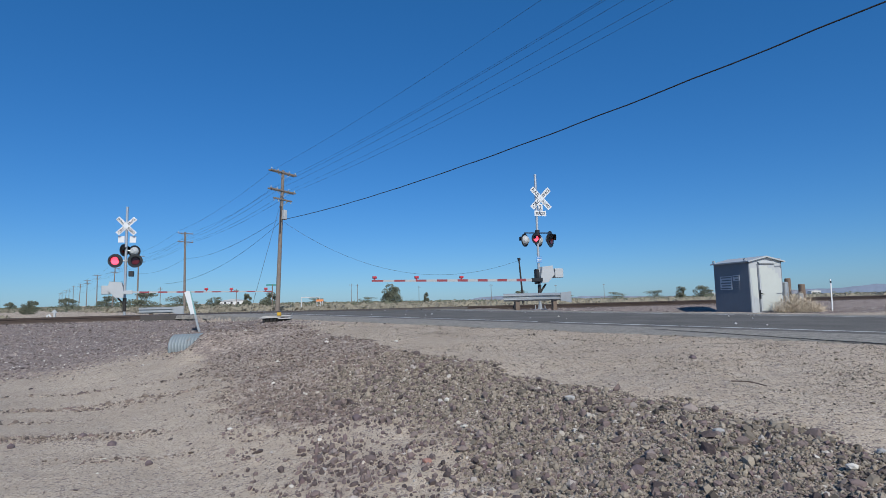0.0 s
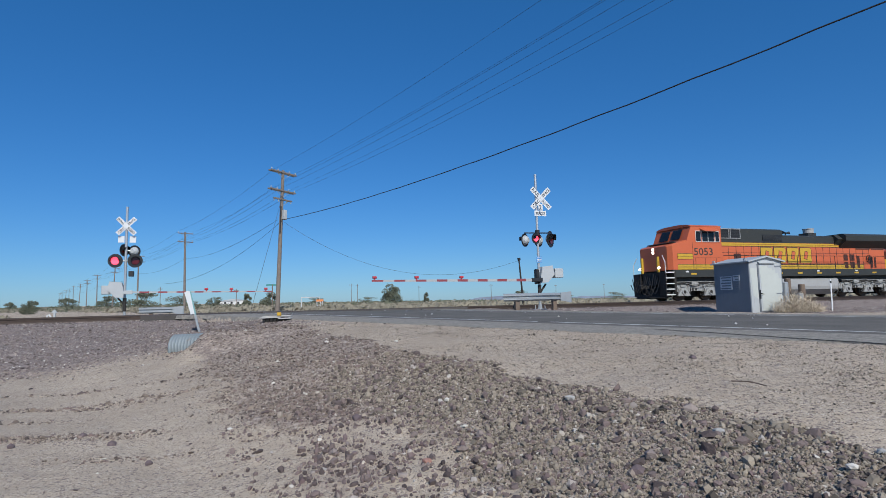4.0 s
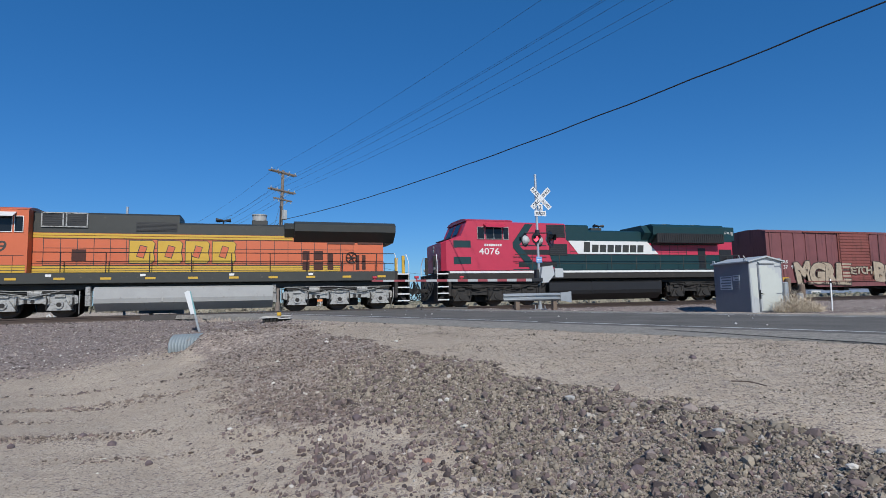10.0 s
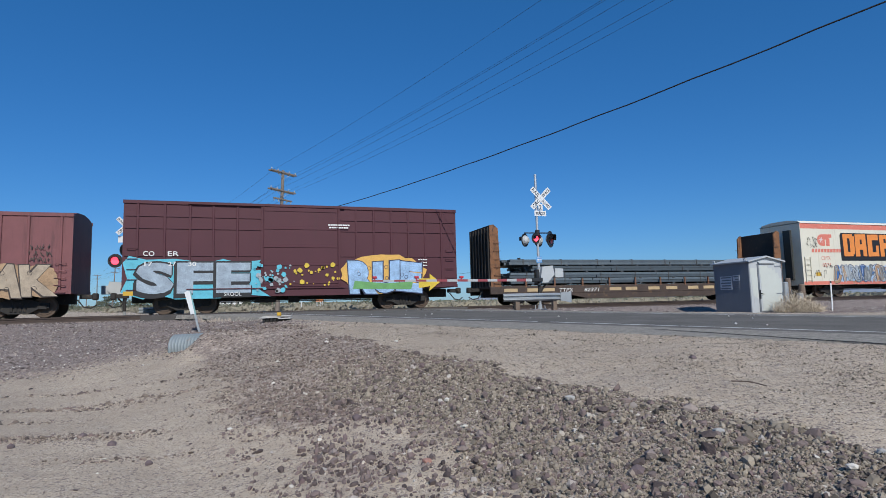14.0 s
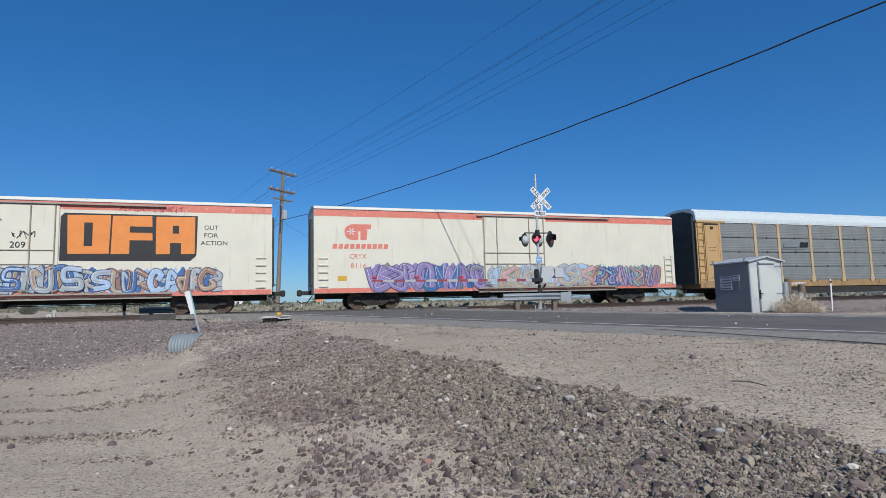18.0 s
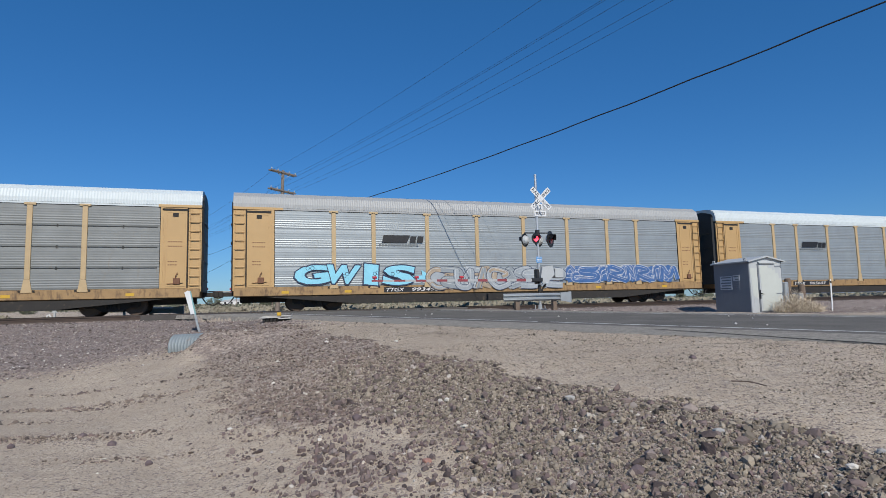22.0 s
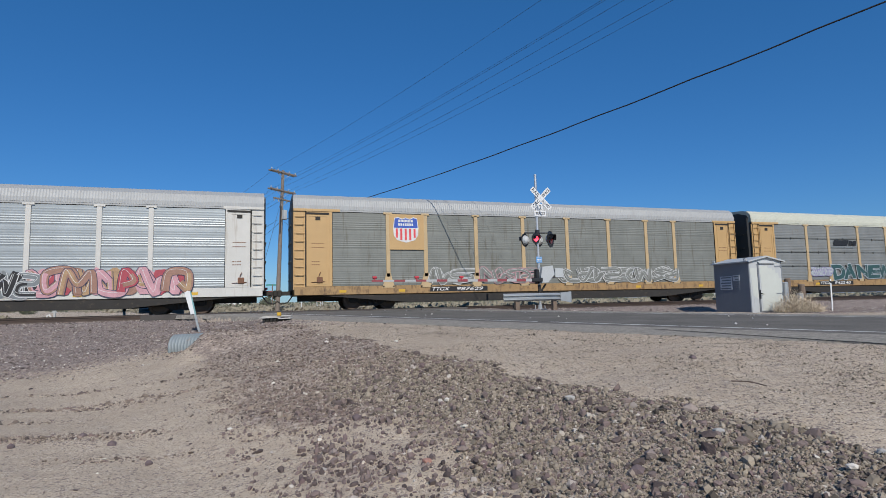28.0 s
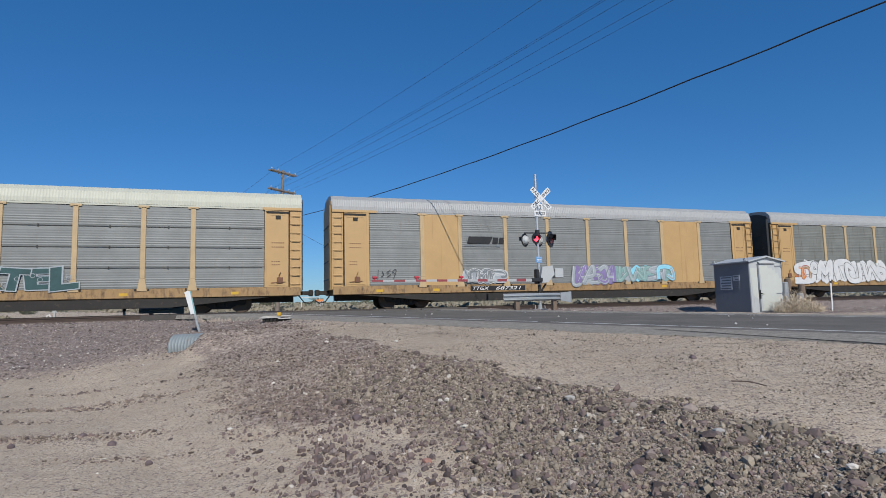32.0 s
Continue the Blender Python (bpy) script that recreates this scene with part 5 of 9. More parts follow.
def bulkhead_flat():
    L = 21.1
    c = thing("bulkhead_flatcar", "rusty brown bulkhead flatcar carrying stacked grey steel bars", "flatcar", group="freight cars of the train")
    car_base(c, L, 2.9, 18.1, 0.45)
    m = Mesh().box(0.1, L - 0.1, -1.45, 1.45, 0.92, 1.06, 0.02)
    for s in (-1, 1):
        ya, yb = sorted((s * 1.38, s * 1.52))
        m.box(0.1, L - 0.1, ya, yb, 0.6, 1.0, 0.02)
        m.prism([(4.6, 0.6), (L - 4.6, 0.6), (L - 6.2, 0.28), (6.2, 0.28)], ya, yb, "y")
    part("deck", m, mat("dark_rusty_deck", (0.055, 0.038, 0.030), 0.8, vary=0.35, scale=2.0, dirt=(0.16, 0.095, 0.045), dirt_amount=0.5), c)
    for x0, way in ((0.15, 1), (L - 0.15, -1)):
        m = Mesh()
        a, b = sorted((x0, x0 + way * 0.18))
        m.box(a, b, -1.42, 1.42, 1.06, 4.38, 0.02)
        wall = part("bulkhead", m, UNDER_BLACK, c, "tall blackened timber-lined bulkhead")
        m = Mesh()
        for k in range(7):
            y = -1.3 + k * 0.433
            m.box(min(x0 - way * 0.06, x0), max(x0 - way * 0.06, x0), y - 0.05, y + 0.05, 1.06, 4.3)
        part("plank", m, UNDER_BLACK, wall)
        for s in (-1, 1):
            ya, yb = sorted((s * 1.42, s * 1.5))
            m = Mesh().prism([(x0, 0.7), (x0 + way * 0.62, 0.7), (x0 + way * 0.50, 4.2), (x0 + way * 0.25, 4.42), (x0, 4.38)], ya, yb, "y")
            part("gusset", m, mat("orange_rust", (0.19, 0.088, 0.04), 0.85, vary=0.4, scale=2.0, dirt=(0.045, 0.03, 0.025), dirt_amount=0.75, streak=0.6), c, "tapered rusty side gusset of the bulkhead")
            m = Mesh()
            grab_iron(m, x0 + way * 0.2, 1.2, 3.4, s * 1.5, s, 0.4 * way, 6)
            part("ladder", m, RUST, c)
    bar = mat("blue_grey_steel_bar", (0.085, 0.107, 0.122), 0.5, metal=0.2, vary=0.25, random_by=0.45)
    dark = mat("dark_banding", (0.06, 0.06, 0.06), 0.6)
    rng = random.Random(7)
    load = thing("steel_bar_load", "bundles of grey structural steel bars strapped on the flatcar", "steel load")
    for row, (z, x0, x1) in enumerate(((1.16, 1.5, 19.2), (1.48, 1.5, 19.4), (1.86, 2.6, 17.9), (2.22, 1.3, 19.0))):
        for k in range(6):
            y = -1.28 + k * 0.44
            for h in range(2):
                d = rng.uniform(-0.2, 0.2)
                m = Mesh()
                mid = 9.2 + rng.uniform(-3, 3)
                m.box(x0 + d, mid, y, y + 0.40, z + h * 0.155, z + h * 0.155 + 0.145, 0.012)
                m.box(mid + 0.04, x1 + d, y, y + 0.40, z + h * 0.155, z + h * 0.155 + 0.145, 0.012)
                part("steel_bar", m, bar, load)
        m = Mesh()
        for x in np.arange(x0 + 0.9, x1 - 0.5, 2.4):
            m.box(x, x + 0.05, -1.30, 1.34, z - 0.01, z + 0.32)
            m.box(x + 0.3, x + 0.44, -1.31, 1.35, z - 0.07, z)
        part("strap", m, dark, load)
    CARS.append((load, -15.65))
    m = Mesh()
    for s in (-1, 1):
        for x in np.arange(2.2, 19, 1.8):
            m.box(x, x + 0.08, s * 1.47 - 0.04, s * 1.47 + 0.04, 0.9, 1.45)
    part("stake", m, RUST, c)
    y = -1.53
    writing(c, "TTPX", 4.3, 0.68, 0.2, WHITE, y, "reporting_mark", 0.9, slant=0.2)
    writing(c, "82371", 5.9, 0.68, 0.2, WHITE, y, "reporting_mark", 1.0, slant=0.2)
    m = Mesh()
    for x in (0.9, 2.3, 3.2, 7.6, 8.7, 10.3, 11.6, 13.2, 14.4, 16.0, 17.4, 19.0):
        m.box(x, x + 0.8, y, y + 0.01, 0.72, 0.90)
    part("tan_patch", m, POST_YELLOW, c, "faded tan patch on the side sill")
    return c


def reefer(number, first):
    L = 21.5
    c = thing("refrigerator_car", "cream-white refrigerator car with a faded red stripe and graffiti", "refrigerator car", group="freight cars of the train")
    car_base(c, L, 3.1, 18.4)
    m = Mesh()
    m.prism([(-HW, 0.82), (-HW, 4.98), (-HW + 0.12, 5.16), (-0.6, 5.28), (0.6, 5.28), (HW - 0.12, 5.16), (HW, 4.98), (HW, 0.82)], 0, L, "x")
    part("body", m, CREAM, c)
    m = Mesh()
    seams = Mesh()
    for s in (-1, 1):
        ya, yb = sorted((s * HW, s * (HW + 0.006)))
        m.box(0.02, L - 0.02, ya, yb, 4.64, 4.98)
        m.box(0.02, L - 0.02, ya, yb, 0.83, 1.06)
        for x in np.arange(1.5, L, 1.53):
            seams.box(x - 0.012, x + 0.012, ya, yb, 1.1, 4.62)
    part("red_stripe", m, PALE_RED, c, "faded red stripes along the eaves and sill")
    part("roof_edge", Mesh().box(0.0, L, -HW - 0.05, HW + 0.05, 4.99, 5.06, 0.01), WHITE, c, "white roof edge over the stripe")
    part("panel_seam", seams, CREAM, c)
    m = Mesh()
    for s in (-1, 1):
        ya, yb = sorted((s * HW, s * (HW + 0.06)))
        m.box(8.95, 12.75, ya, yb, 1.25, 4.82, 0.02)
    part("plug_door", m, CREAM, c, "cream plug door with locking rods")
    m = Mesh()
    for s in (-1, 1):
        y = s * (HW + 0.09)
        for x in (9.0, 9.75, 11.7, 12.6):
            m.rod((x, y, 1.0), (x, y, 4.9), 0.028, 8)
        for z in (1.15, 2.25, 2.85):
            m.tube([(9.0, y, z), (12.6, y, z)], 0.02)
        ya, yb = sorted((s * HW, s * (HW + 0.14)))
        m.box(8.6, 16.9, ya, yb, 4.84, 4.90)
        m.box(8.6, 17.2, ya, yb, 0.92, 0.99)
        m.box(8.6, 17.2, ya, yb, 0.72, 0.78)
    part("door_gear", m, mat("grimy_door_gear", (0.28, 0.25, 0.21), 0.6, vary=0.3), c)
    m = Mesh()
    for s in (-1, 1):
        for x in (0.2, L - 0.75):
            grab_iron(m, x, 1.15, 2.55, s * HW, s, 0.5, 5, 0.02)
            for dx in (0, 0.5):
                ya, yb = sorted((s * HW, s * (HW + 0.08)))
                m.box(x + dx - 0.02, x + dx + 0.02, ya, yb, 1.0, 2.7)
    part("ladder", m, CREAM, c)
    m = Mesh()
    for x in (0.0, L):
        m.box(x - 0.12, x + 0.12, -0.9, -0.3, 1.2, 4.6, 0.03)
    part("end_ladder", m, SILL_GREY, c)
    y = -HW - 0.010
    n = 10
    plate(c, "mark_shape", [(2.85, 4.26)] + [(1.92 - 0.42 * math.sin(math.pi * k / n), 3.86 + 0.40 * math.cos(math.pi * k / n)) for k in range(n + 1)] + [(2.2, 3.46), (2.2, 3.9), (2.3, 3.9), (2.3, 3.46), (2.62, 3.46), (2.66, 4.02), (2.85, 4.02)], y, PALE_RED, "plain orange-red mark")
    m = Mesh()
    for k in range(3):
        a = k * math.pi / 3
        dx, dz = math.cos(a) * 0.2, math.sin(a) * 0.2
        m.add([(1.85 - dx - dz * 0.1, y - 0.004, 3.88 - dz + dx * 0.1), (1.85 - dx + dz * 0.1, y - 0.004, 3.88 - dz - dx * 0.1), (1.85 + dx + dz * 0.1, y - 0.004, 3.88 + dz - dx * 0.1), (1.85 + dx - dz * 0.1, y - 0.004, 3.88 + dz + dx * 0.1)], [(0, 1, 2, 3)])
    part("mark_star", m, WHITE, c)
    bars(c, "name_block", 0.9, 3.02, 10, 0.22, 0.24, 0.065, PALE_RED, y, 0.15, "plain orange-red blocks of the name")
    writing(c, "CRYX", 1.75, 2.52, 0.24, PALE_RED, y, "reporting_mark", 0.85)
    writing(c, number, 1.80, 2.05, 0.24, PALE_RED, y, "reporting_mark", 0.8)
    plate(c, "yellow_patch", [(1.15, 1.42), (1.6, 1.42), (1.6, 1.66), (1.15, 1.66)], y, YELLOW)
    if first:
        square_letters(c, "DAGR", 3.85, 8.65, 2.75, 4.32, y - 0.006)
        square_letters(c, "OFA", 13.0, 18.2, 2.7, 4.42, y - 0.006)
        for k, (t, wd) in enumerate((("OUT", 0.6), ("FOR", 0.6), ("ACTION", 1.15))):
            writing(c, t, 18.5 - 0.15 * (k == 2), 3.85 - k * 0.36, 0.2, BLACK, y, "tag", wd)
        for k, (u, v, ww, hh) in enumerate(((0.5, 3.7, 1.0, 0.35), (0.45, 3.35, 1.1, 0.3), (1.9, 1.95, 0.9, 0.3), (0.8, 1.3, 1.3, 0.5), (15.0, 4.62, 2.6, 0.25), (9.9, 3.75, 0.8, 0.5), (11.0, 3.35, 0.9, 0.3))):
            scrawl(c, 300 + k, u, v, ww, hh, BLACK if k != 4 else MAROON_SPRAY, y - (0.012 if k < 5 else 0.075))
        writing(c, "209", 11.0, 2.95, 0.26, BLACK, y - 0.07, "tag", 0.55)
        graffiti(c, 41, 3.0, 9.1, 0.95, 2.2, BLUE_SPRAY, SILVER_SPRAY, 11, y - 0.008, DARK_BLUE, more=(BLUE_WHITE_SPRAY, GREY_LINE, TAN_SPRAY))
        graffiti(c, 42, 9.1, 13.5, 1.0, 2.2, BLUE_SPRAY, TAN_SPRAY, 8, y - 0.075, DARK_BLUE, more=(BLUE_WHITE_SPRAY, SILVER_SPRAY))
        graffiti(c, 43, 13.5, 19.2, 0.95, 2.1, SILVER_SPRAY, BLUE_SPRAY, 10, y - 0.008, DARK_BLUE, more=(BROWN_SPRAY, CREAM_SPRAY, BLUE_WHITE_SPRAY))
    else:
        graffiti(c, 44, 2.9, 8.9, 0.88, 2.3, PURPLE_SPRAY, PURPLE_SPRAY, 8, y - 0.008, DARK_BLUE, more=(GREY_LINE, PURPLE_SPRAY, BLUE_SPRAY))
        graffiti(c, 45, 9.2, 15.5, 0.95, 2.2, SILVER_SPRAY, PINK_SPRAY, 9, y - 0.075, GREY_LINE, more=(CREAM_SPRAY, BLUE_WHITE_SPRAY))
        graffiti(c, 46, 15.5, 20.2, 0.9, 2.2, BROWN_SPRAY, BLUE_SPRAY, 10, y - 0.008, DARK_BLUE, more=(TEAL_SPRAY, PURPLE_SPRAY, PINK_SPRAY))
    return c


# ------------------------------------------------------------ graffiti
def spray(name, colour, vary=0.15):
    return mat(name, colour, 0.6, vary=vary, scale=2.5, fine=30, bump=0.02)


CREAM_SPRAY, TAN_SPRAY = spray("cream_spray", (0.34, 0.275, 0.20), 0.5), spray("tan_spray", (0.33, 0.215, 0.12), 0.5)
CYAN_SPRAY, SILVER_SPRAY = spray("cyan_spray", (0.09, 0.40, 0.50), 0.3), spray("silver_spray", (0.30, 0.335, 0.36), 0.25)
BLUE_SPRAY, YELLOW_SPRAY = spray("blue_spray", (0.04, 0.115, 0.29), 0.4), spray("yellow_spray", (0.58, 0.42, 0.04), 0.3)
BLUE_WHITE_SPRAY, GREEN_SPRAY = spray("pale_blue_spray", (0.30, 0.42, 0.58), 0.3), spray("green_spray", (0.12, 0.30, 0.10), 0.3)
PURPLE_SPRAY, TEAL_SPRAY = spray("purple_spray", (0.21, 0.165, 0.34), 0.35), spray("teal_spray", (0.20, 0.34, 0.32), 0.35)
PINK_SPRAY, BROWN_SPRAY = spray("pink_spray", (0.46, 0.25, 0.28), 0.35), spray("brown_spray", (0.27, 0.15, 0.11), 0.35)
ORANGE_SPRAY, LIGHT_BLUE_SPRAY = spray("orange_spray", (0.66, 0.22, 0.045)), spray("light_blue_spray", (0.22, 0.55, 0.68))
DARK_TEAL_SPRAY, WHITE_SPRAY = spray("dark_teal_spray", (0.022, 0.068, 0.07), 0.4), spray("white_spray", (0.55, 0.56, 0.56), 0.2)
DARK_BLUE = spray("dark_blue_spray", (0.02, 0.03, 0.07))
GREY_LINE, MAROON_SPRAY = spray("grey_line_spray", (0.16, 0.18, 0.19)), spray("maroon_spray", (0.33, 0.05, 0.07), 0.3)


def fan(m, cx, cz, pts, y):
    n = len(pts)
    m.add([(cx, y, cz)] + [(a, y, b) for a, b in pts], [(0, 1 + (i + 1) % n, 1 + i) for i in range(n)])


STROKES = (((0, 0), (0.12, 1), (0.5, 0.35), (0.88, 1), (1, 0)), ((1, 0.85), (0.35, 1), (0, 0.5), (0.35, 0), (1, 0.2), (0.7, 0.5)), ((0, 0), (0.45, 1), (0.75, 0.5), (0.2, 0.4)),
           ((0, 1), (0.1, 0.05), (0.9, 0.05), (1, 0.9), (0.6, 0.6)), ((0.95, 0.95), (0.1, 0.85), (0.15, 0.55), (0.9, 0.5), (0.85, 0.08), (-0.1, 0.02)), ((0.05, 0), (0.05, 1), (0.9, 0.78), (0.1, 0.45), (1.05, 0)))


def graffiti(car, seed, x0, x1, z0, z1, fill, second, count, y, line=None, more=(), cloudy=True, label="interlocked spray-painted graffiti strokes"):
    """Interlocked thick sprayed strokes: a cloud of paint, dark edges, fills in several colours and thin light lines."""
    rng = random.Random(seed)
    line = line or BLACK
    count = int(count * 1.6)
    wide, high = (x1 - x0) / count, z1 - z0
    tints = [fill, fill, second] + list(more)
    for k in range(count):
        path = rng.choice(STROKES)
        flip_x, flip_z = rng.random() < 0.5, rng.random() < 0.5
        lean, grow = rng.uniform(-0.5, 0.5), rng.uniform(1.2, 1.9)
        pts = []
        for u, v in path:
            u, v = (1 - u if flip_x else u), (1 - v if flip_z else v)
            pts.append((x0 + wide * (k + 0.5 + (u - 0.5) * grow) + lean * (v - 0.5) * high * 0.5 + rng.uniform(-0.04, 0.04) * wide, z0 + high * (0.12 + 0.76 * v) + rng.uniform(-0.05, 0.05) * high))
        w = min(wide * 0.26, high * 0.12) * rng.uniform(0.8, 1.3)
        dy = -0.009 * (k % 3)
        cloud, outline, body, low, shine = Mesh(), Mesh(), Mesh(), Mesh(), Mesh()
        cx, cz = x0 + wide * (k + 0.5), (z0 + z1) / 2
        fan(cloud, cx, cz, [(cx + wide * 0.72 * rng.uniform(0.75, 1.1) * math.cos(i * math.tau / 20), cz + high * 0.52 * rng.uniform(0.8, 1.05) * math.sin(i * math.tau / 20)) for i in range(20)], y + 0.002 - 0.0005 * (k % 4))

        curve = smooth_line(pts)

        def band(m, r, dyy, n0=0):
            ribbon(m, curve[n0:], r, y + dy + dyy)

        band(outline, w + 0.028, 0.0)
        band(body, w, -0.003)
        band(low, w * 0.55, -0.005, len(curve) // 2)
        band(shine, 0.008, -0.007)
        top = part("graffiti_shape", outline, line, car, label)
        if cloudy:
            part("sprayed_cloud", cloud, rng.choice(tints[1:]), top)
        part("sprayed_fill", body, rng.choice(tints), top)
        part("sprayed_fill", low, rng.choice(tints[1:]), top)
        part("sprayed_line", shine.turned(Matrix.Translation((-w * 0.45, 0, w * 0.45))), WHITE_SPRAY, top)


def block_letters(car, text, x0, x1, z0, z1, y, fill=None, line=None, drop=0.22, edge=0.045, label="block-letter graffiti in orange with black shading"):
    """Readable block letters with a thick outline and a shadow block."""
    step = (x1 - x0) / len(text)
    if drop > 0.15:
        plate(car, "graffiti_ground", [(x0 - 0.12, z0 - drop), (x1 - 0.1, z0 - drop), (x1 + 0.02, z0 - 0.05), (x1 + 0.02, z1 + 0.05), (x0 - 0.12, z1 + 0.05)], y + 0.004, line or BLACK, "black sprayed block behind the letters")
    for k, ch in enumerate(text):
        if ch == " ":
            continue
        back, front = Mesh(), Mesh()
        slim = 0.4 if ch == "I" else 1.0
        a = lettering(ch, z1 - z0 + 2 * edge, step * slim, fat=0.06)
        for dx, dz, dy in ((-edge, -edge, 0.0), (-edge - drop * 0.4, -edge - drop, 0.002), (-edge - drop * 0.2, -edge - drop * 0.5, 0.001)):
            back.add([(x0 + k * step + p[0] + dx, y + dy, z0 + p[2] + dz) for p in a.v], a.f)
        b = lettering(ch, z1 - z0, step * (slim - 0.08), fat=0.06)
        front.add([(x0 + k * step + p[0], y - 0.004, z0 + p[2]) for p in b.v], b.f)
        top = part("graffiti_letter", back, line or BLACK, car, label)
        part("sprayed_fill", front, fill or ORANGE_SPRAY, top)


SLOTS = dict(O=[(0.4, 0.2, 0.6, 0.8)], D=[(0.4, 0.2, 0.6, 0.8), (0.88, 0.0, 1.0, 0.1), (0.88, 0.9, 1.0, 1.0)], A=[(0.36, 0.0, 0.64, 0.3), (0.42, 0.55, 0.58, 0.76)], F=[(0.42, 0.0, 1.0, 0.36), (0.42, 0.56, 1.0, 0.72)],
             G=[(0.42, 0.2, 0.74, 0.5), (0.42, 0.5, 1.0, 0.74)], R=[(0.4, 0.62, 0.6, 0.8), (0.4, 0.0, 0.6, 0.36), (0.84, 0.42, 1.0, 0.5)])


def square_letters(car, text, x0, x1, z0, z1, y):
    """Square orange letters with cut-out slots on a black shadow block."""
    step, h = (x1 - x0) / len(text), z1 - z0
    plate(car, "graffiti_ground", [(x0 - 0.22, z0 - 0.30), (x1 - 0.28, z0 - 0.30), (x1 - 0.02, z0 - 0.05), (x1 + 0.02, z1 + 0.05), (x0 - 0.08, z1 + 0.07), (x0 - 0.22, z1 - 0.1)], y, BLACK, "black sprayed block behind the letters")
    for k, ch in enumerate(text):
        a, b = x0 + k * step + 0.03, x0 + (k + 1) * step - 0.09
        lean = 0.05 * (1, -1, 0, 1)[k % 4]
        top = plate(car, "graffiti_letter", [(a + lean, z0), (b, z0 + 0.02), (b + lean, z1), (a, z1 - 0.02)], y - 0.006, ORANGE_SPRAY, "square orange graffiti letter with black shadow")
        for u0, v0, u1, v1 in SLOTS[ch]:
            plate(top, "letter_slot", [(a + (b - a) * u0, z0 + h * v0 - (0.02 if v0 == 0 else 0)), (a + (b - a) * u1 + (0.04 if u1 == 1 else 0), z0 + h * v0 - (0.02 if v0 == 0 else 0)), (a + (b - a) * u1 + (0.04 if u1 == 1 else 0), z0 + h * v1), (a + (b - a) * u0, z0 + h * v1)], y - 0.012, BLACK)


def ribbon(m, pts, r, y):
    """A flat painted line of half width r through points of the x-z plane."""
    rim = []
    for i, (a, b) in enumerate(pts):
        (a0, b0), (a1, b1) = pts[max(i - 1, 0)], pts[min(i + 1, len(pts) - 1)]
        L = math.hypot(a1 - a0, b1 - b0) or 1.0
        nx, nz = -(b1 - b0) / L * r, (a1 - a0) / L * r
        rim += [(a + nx, y - 0.00005 * i, b + nz), (a - nx, y - 0.00005 * i, b - nz)]
    m.add(rim, [(2 * i, 2 * i + 1, 2 * i + 3, 2 * i + 2) for i in range(len(pts) - 1)])


def smooth_line(pts, n=6):
    """A smooth line through points of the x-z plane."""
    ends, out = [pts[0]] + list(pts) + [pts[-1]], []
    for p0, p1, p2, p3 in zip(ends, ends[1:], ends[2:], ends[3:]):
        for i in range(n):
            t = i / n
            out.append(tuple(0.5 * (2 * b + (c - a) * t + (2 * a - 5 * b + 4 * c - d) * t * t + (3 * b - a - 3 * c + d) * t ** 3) for a, b, c, d in zip(p0, p1, p2, p3)))
    return out + [pts[-1]]


def scrawl(car, seed, x, z, w, h, material, y):
    """A quick unreadable tag: a few bent strokes side by side in a thin line."""
    rng = random.Random(seed)
    count = max(3, int(w / h * 1.5))
    m = Mesh()
    for k in range(count):
        left, wide = x + w * k / count, w / count
        pts = [(left + wide * rng.uniform(0.0, 1.0), z + h * v) for v in rng.sample((0.0, 0.2, 0.45, 0.7, 0.85, 1.0), rng.choice((3, 4, 4)))]
        ribbon(m, smooth_line(pts, 5), 0.015, y - 0.0006 * k)
    return part("tag", m, material, car)


